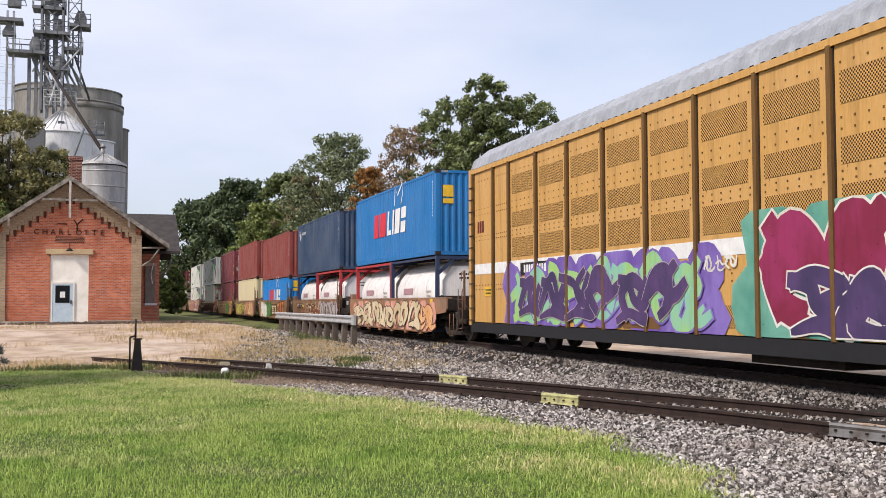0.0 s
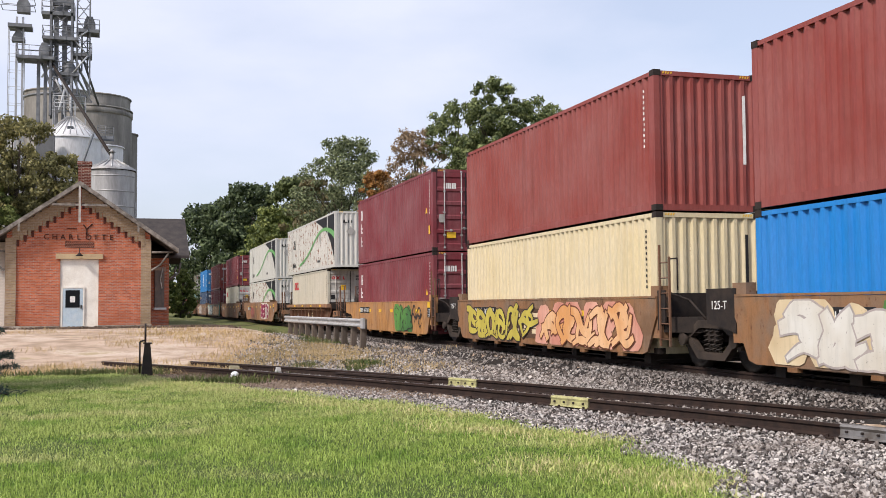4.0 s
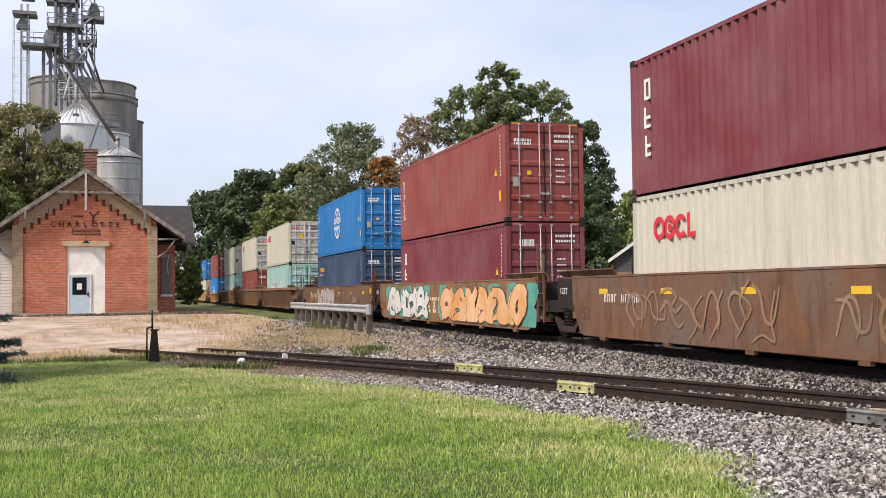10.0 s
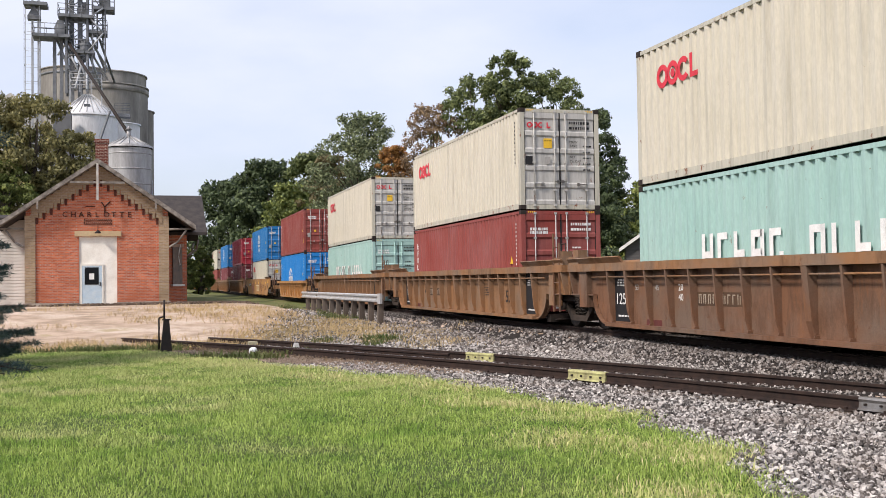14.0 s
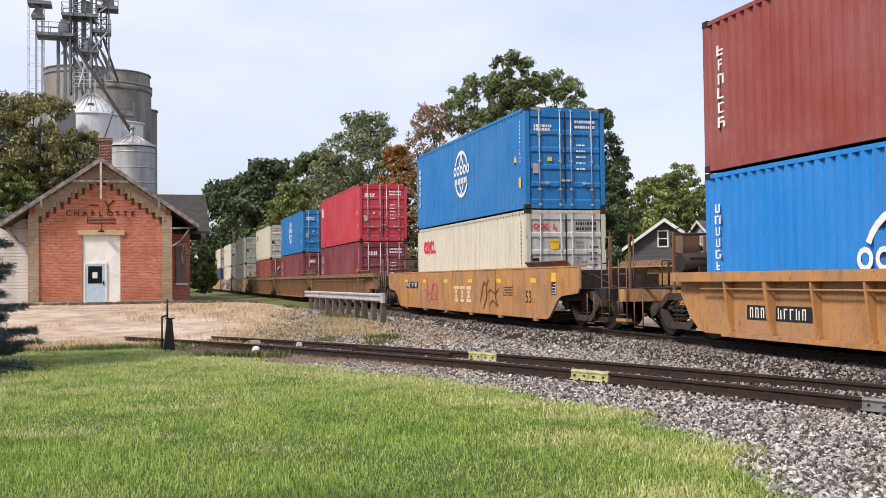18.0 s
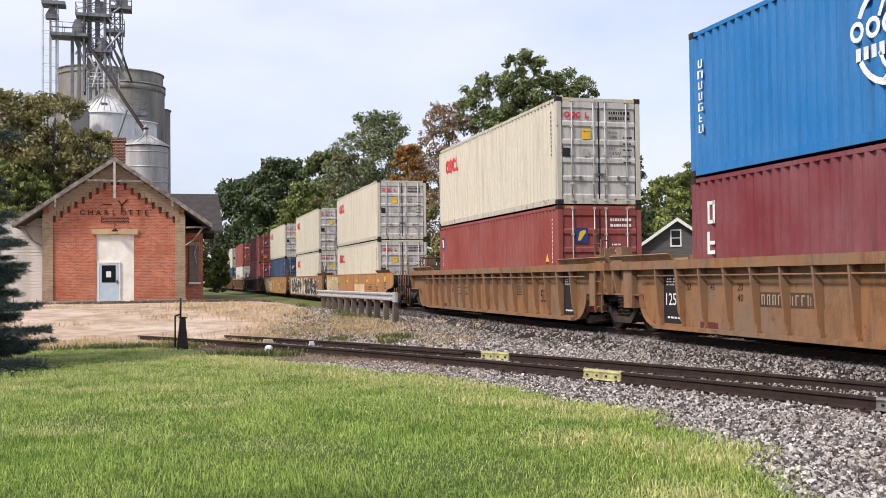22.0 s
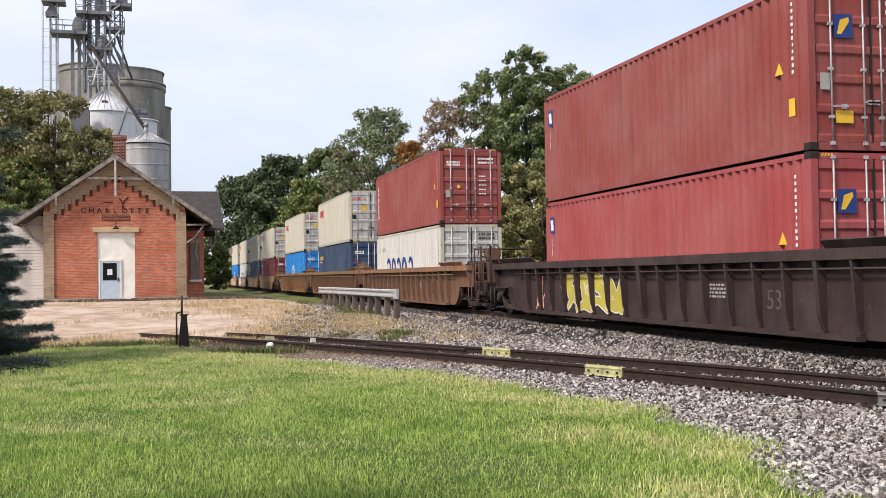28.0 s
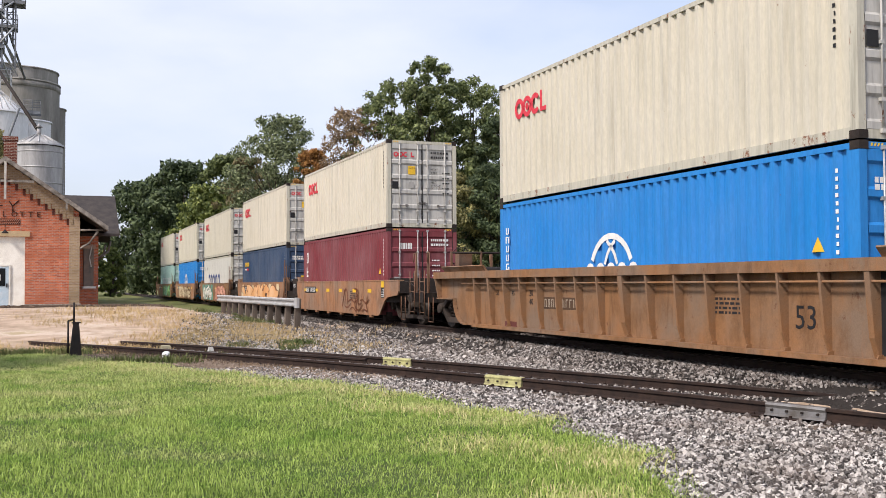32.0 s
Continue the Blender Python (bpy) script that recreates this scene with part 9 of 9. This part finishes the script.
spruce(-4.62, 22.5, 7.9, 2.7, 0.25, 0.25, 20, 77, 0.11, "dense dark blue-green spruce at the lawn's edge", 18, 0.8)
spruce(-2.60, 5.1, 5.0, 2.20, 1.50, 0.34, 11, 5, 0.044, "young blue-green spruce with drooping limbs on the lawn", 34, 0.25)


# ---- houses beyond the track ----
def window(parent, x, z, w, h, y, pane_mat, frame_mat):
    win = part("window", MB().box(x - w / 2 - 0.09, x + w / 2 + 0.09, y - 0.06, y - 0.002, z - 0.1, z + h + 0.1), frame_mat, parent)
    part("pane", MB().box(x - w / 2, x + w / 2, y - 0.068, y - 0.061, z, z + h / 2 - 0.03).box(x - w / 2, x + w / 2, y - 0.068, y - 0.061, z + h / 2 + 0.03, z + h), pane_mat, win)


def house(x, y, turn, w, d, eave, ridge, wall_mat, roof_mat, label, windows=()):
    """A gabled house whose gable looks to the tracks."""
    top = tagged(empty("house", pose(x, y, 0, 0, 0, turn)), label, "house", "houses beyond the track")
    h = w / 2
    part("outer_wall", MB().prism([(-h, -0.3), (h, -0.3), (h, eave), (0, ridge), (-h, eave)], "y", 0, d), wall_mat, top)
    sl = (ridge - eave) / h
    for s in (-1, 1):
        part("roof", MB().prism([(0, ridge + 0.03), (s * (h + 0.4), eave - 0.4 * sl + 0.03), (s * (h + 0.4), eave - 0.4 * sl + 0.2), (0, ridge + 0.2)], "y", -0.4, d + 0.4), roof_mat, top)
        part("barge_board", MB().prism([(0, ridge - 0.02), (s * (h + 0.42), eave - 0.42 * sl - 0.02), (s * (h + 0.42), eave - 0.42 * sl + 0.22), (0, ridge + 0.22)], "y", -0.46, -0.405), MATS["white_trim"], top)
    glass = plain("dark_glass", (0.012, 0.014, 0.016), 0.12)
    for wx, wz, ww, wh in windows:
        window(top, wx, wz, ww, wh, 0, glass, MATS["white_trim"])
    return top


surface("white_trim", (0.62, 0.62, 0.60), (0.52, 0.51, 0.48), 0.7)
grey_siding = surface("dark_grey_siding", (0.105, 0.10, 0.10), (0.06, 0.058, 0.06), 0.85, 0, 2, 12, 0.5, 0.03, 0.4, (0.2, 0.2, 6))
white_siding = surface("white_siding", (0.46, 0.455, 0.44), (0.36, 0.35, 0.335), 0.75, 0, 2, 12, 0.3, 0.02, 0.4, (0.2, 0.2, 6))
slate = surface("grey_shingles", (0.095, 0.09, 0.09), (0.06, 0.055, 0.055), 0.9, 0, 2, 25, 0.4)
house(33.55, 62, -26, 4.7, 8.5, 3.7, 5.35, grey_siding, slate, "small dark grey timber house with white window frames", ((-0.1, 3.75, 0.55, 0.95), (0.2, 1.2, 0.8, 1.5)))
h2 = house(48.6, 83, -90, 5.4, 5.0, 4.7, 6.5, white_siding, slate, "white timber house with a wide grey shingle roof", ((-1.2, 1.2, 0.9, 1.4), (1.2, 1.2, 0.9, 1.4)))
part("chimney", MB().box(-1.2, -0.8, 2.4, 2.8, 5.2, 7.0), brick_material("dark_chimney_brick2", (0.23, 0.12, 0.09), (0.16, 0.09, 0.07)), h2)
h3 = house(53.0, 79.5, -25, 3.6, 5.0, 4.6, 6.2, white_siding, slate, "narrow white timber house with a chimney", ((-0.6, 3.6, 0.6, 1.1), (0.6, 3.6, 0.6, 1.1), (0, 1.2, 0.9, 1.5)))
house(48.6, 76.0, -38, 3.4, 4.0, 3.9, 5.1, white_siding, slate, "low white gabled house beside the wide one", ((0, 2.4, 0.7, 1.1),))
part("chimney", MB().box(0.7, 1.05, 1.6, 1.95, 4.9, 7.1), zinc, h3)


def barn():
    """A tan steel building under a pale metal roof, and a ribbed yellow hall before it."""
    tan = surface("tan_barn_steel", (0.46, 0.31, 0.165), (0.38, 0.26, 0.14), 0.65, 0, 1.5, 12, 0.25, 0.02, 0.4, (6, 6, 0.1))
    pale = surface("pale_metal_roof", (0.42, 0.47, 0.47), (0.35, 0.40, 0.40), 0.45, 0.1, 1, 15, 0.15)
    top = tagged(empty("barn", pose(40.5, 48.2, 0, 0, 0, -50)), "tan steel barn with a pale metal roof", "barn")
    part("outer_wall", MB().box(-5.0, 5.0, 0, 14, -0.3, 4.74), tan, top)
    part("roof_slope", MB().prism([(-0.6, 4.75), (7.0, 8.7), (7.0, 8.85), (-0.6, 4.9)], "x", -5.5, 5.5), pale, top)
    part("roof_slope", MB().prism([(14.6, 4.75), (7.0, 8.7), (7.0, 8.85), (14.6, 4.9)], "x", -5.5, 5.5), pale, top)
    for s in (-1, 1):
        part("gable", MB().prism([(0, 4.742), (14, 4.742), (7.0, 8.55)], "x", s * 4.95 - 0.05, s * 4.95 + 0.05), tan, top)
    hall = tagged(empty("metal_hall", pose(33.2, 42.0, 0, 0, 0, -50)), "ribbed yellow steel hall with a dark edge", "building")
    mb = MB()
    pts = wave(0.0, 14.0, 0.30, 0.05)
    for (a, d), (b, e) in zip(pts, pts[1:]):
        mb.face([(a, -d, -0.3), (b, -e, -0.3), (b, -e, 6.8), (a, -d, 6.8)])
    mb.box(0, 14, 0.02, 5, -0.3, 6.78)
    part("ribbed_wall", mb, surface("yellow_hall_steel", (0.47, 0.315, 0.15), (0.39, 0.26, 0.125), 0.6, 0, 1.5, 12, 0.15), hall)
    part("roof_edge", MB().box(-0.15, 14.2, -0.12, 5.2, 6.802, 7.0), steel_dark, hall)
    part("corner_trim", MB().box(-0.08, -0.002, -0.07, 0.2, -0.3, 6.8), steel_dark, hall)
    lamp = tagged(empty("street_lamp", pose(33.0, 41.7, 0)), "grey street lamp with a curved arm beside the yellow hall", "street lamp")
    part("pole", MB().cyl((0, 0, -0.2), (0, 0, 5.7), 0.07, 0.045, 8), tower_grey, lamp)
    part("arm", MB().line([(0, 0, 5.7), (-0.12, 0, 6.02), (-0.4, 0, 6.15), (-0.7, 0, 6.15)], 0.03, 6), tower_grey, lamp)
    part("head", MB().box(-1.05, -0.65, -0.1, 0.1, 6.09, 6.21), tower_grey, lamp)


barn()

# ---- the train, last ----
auto_rack()
build_train()
motions()
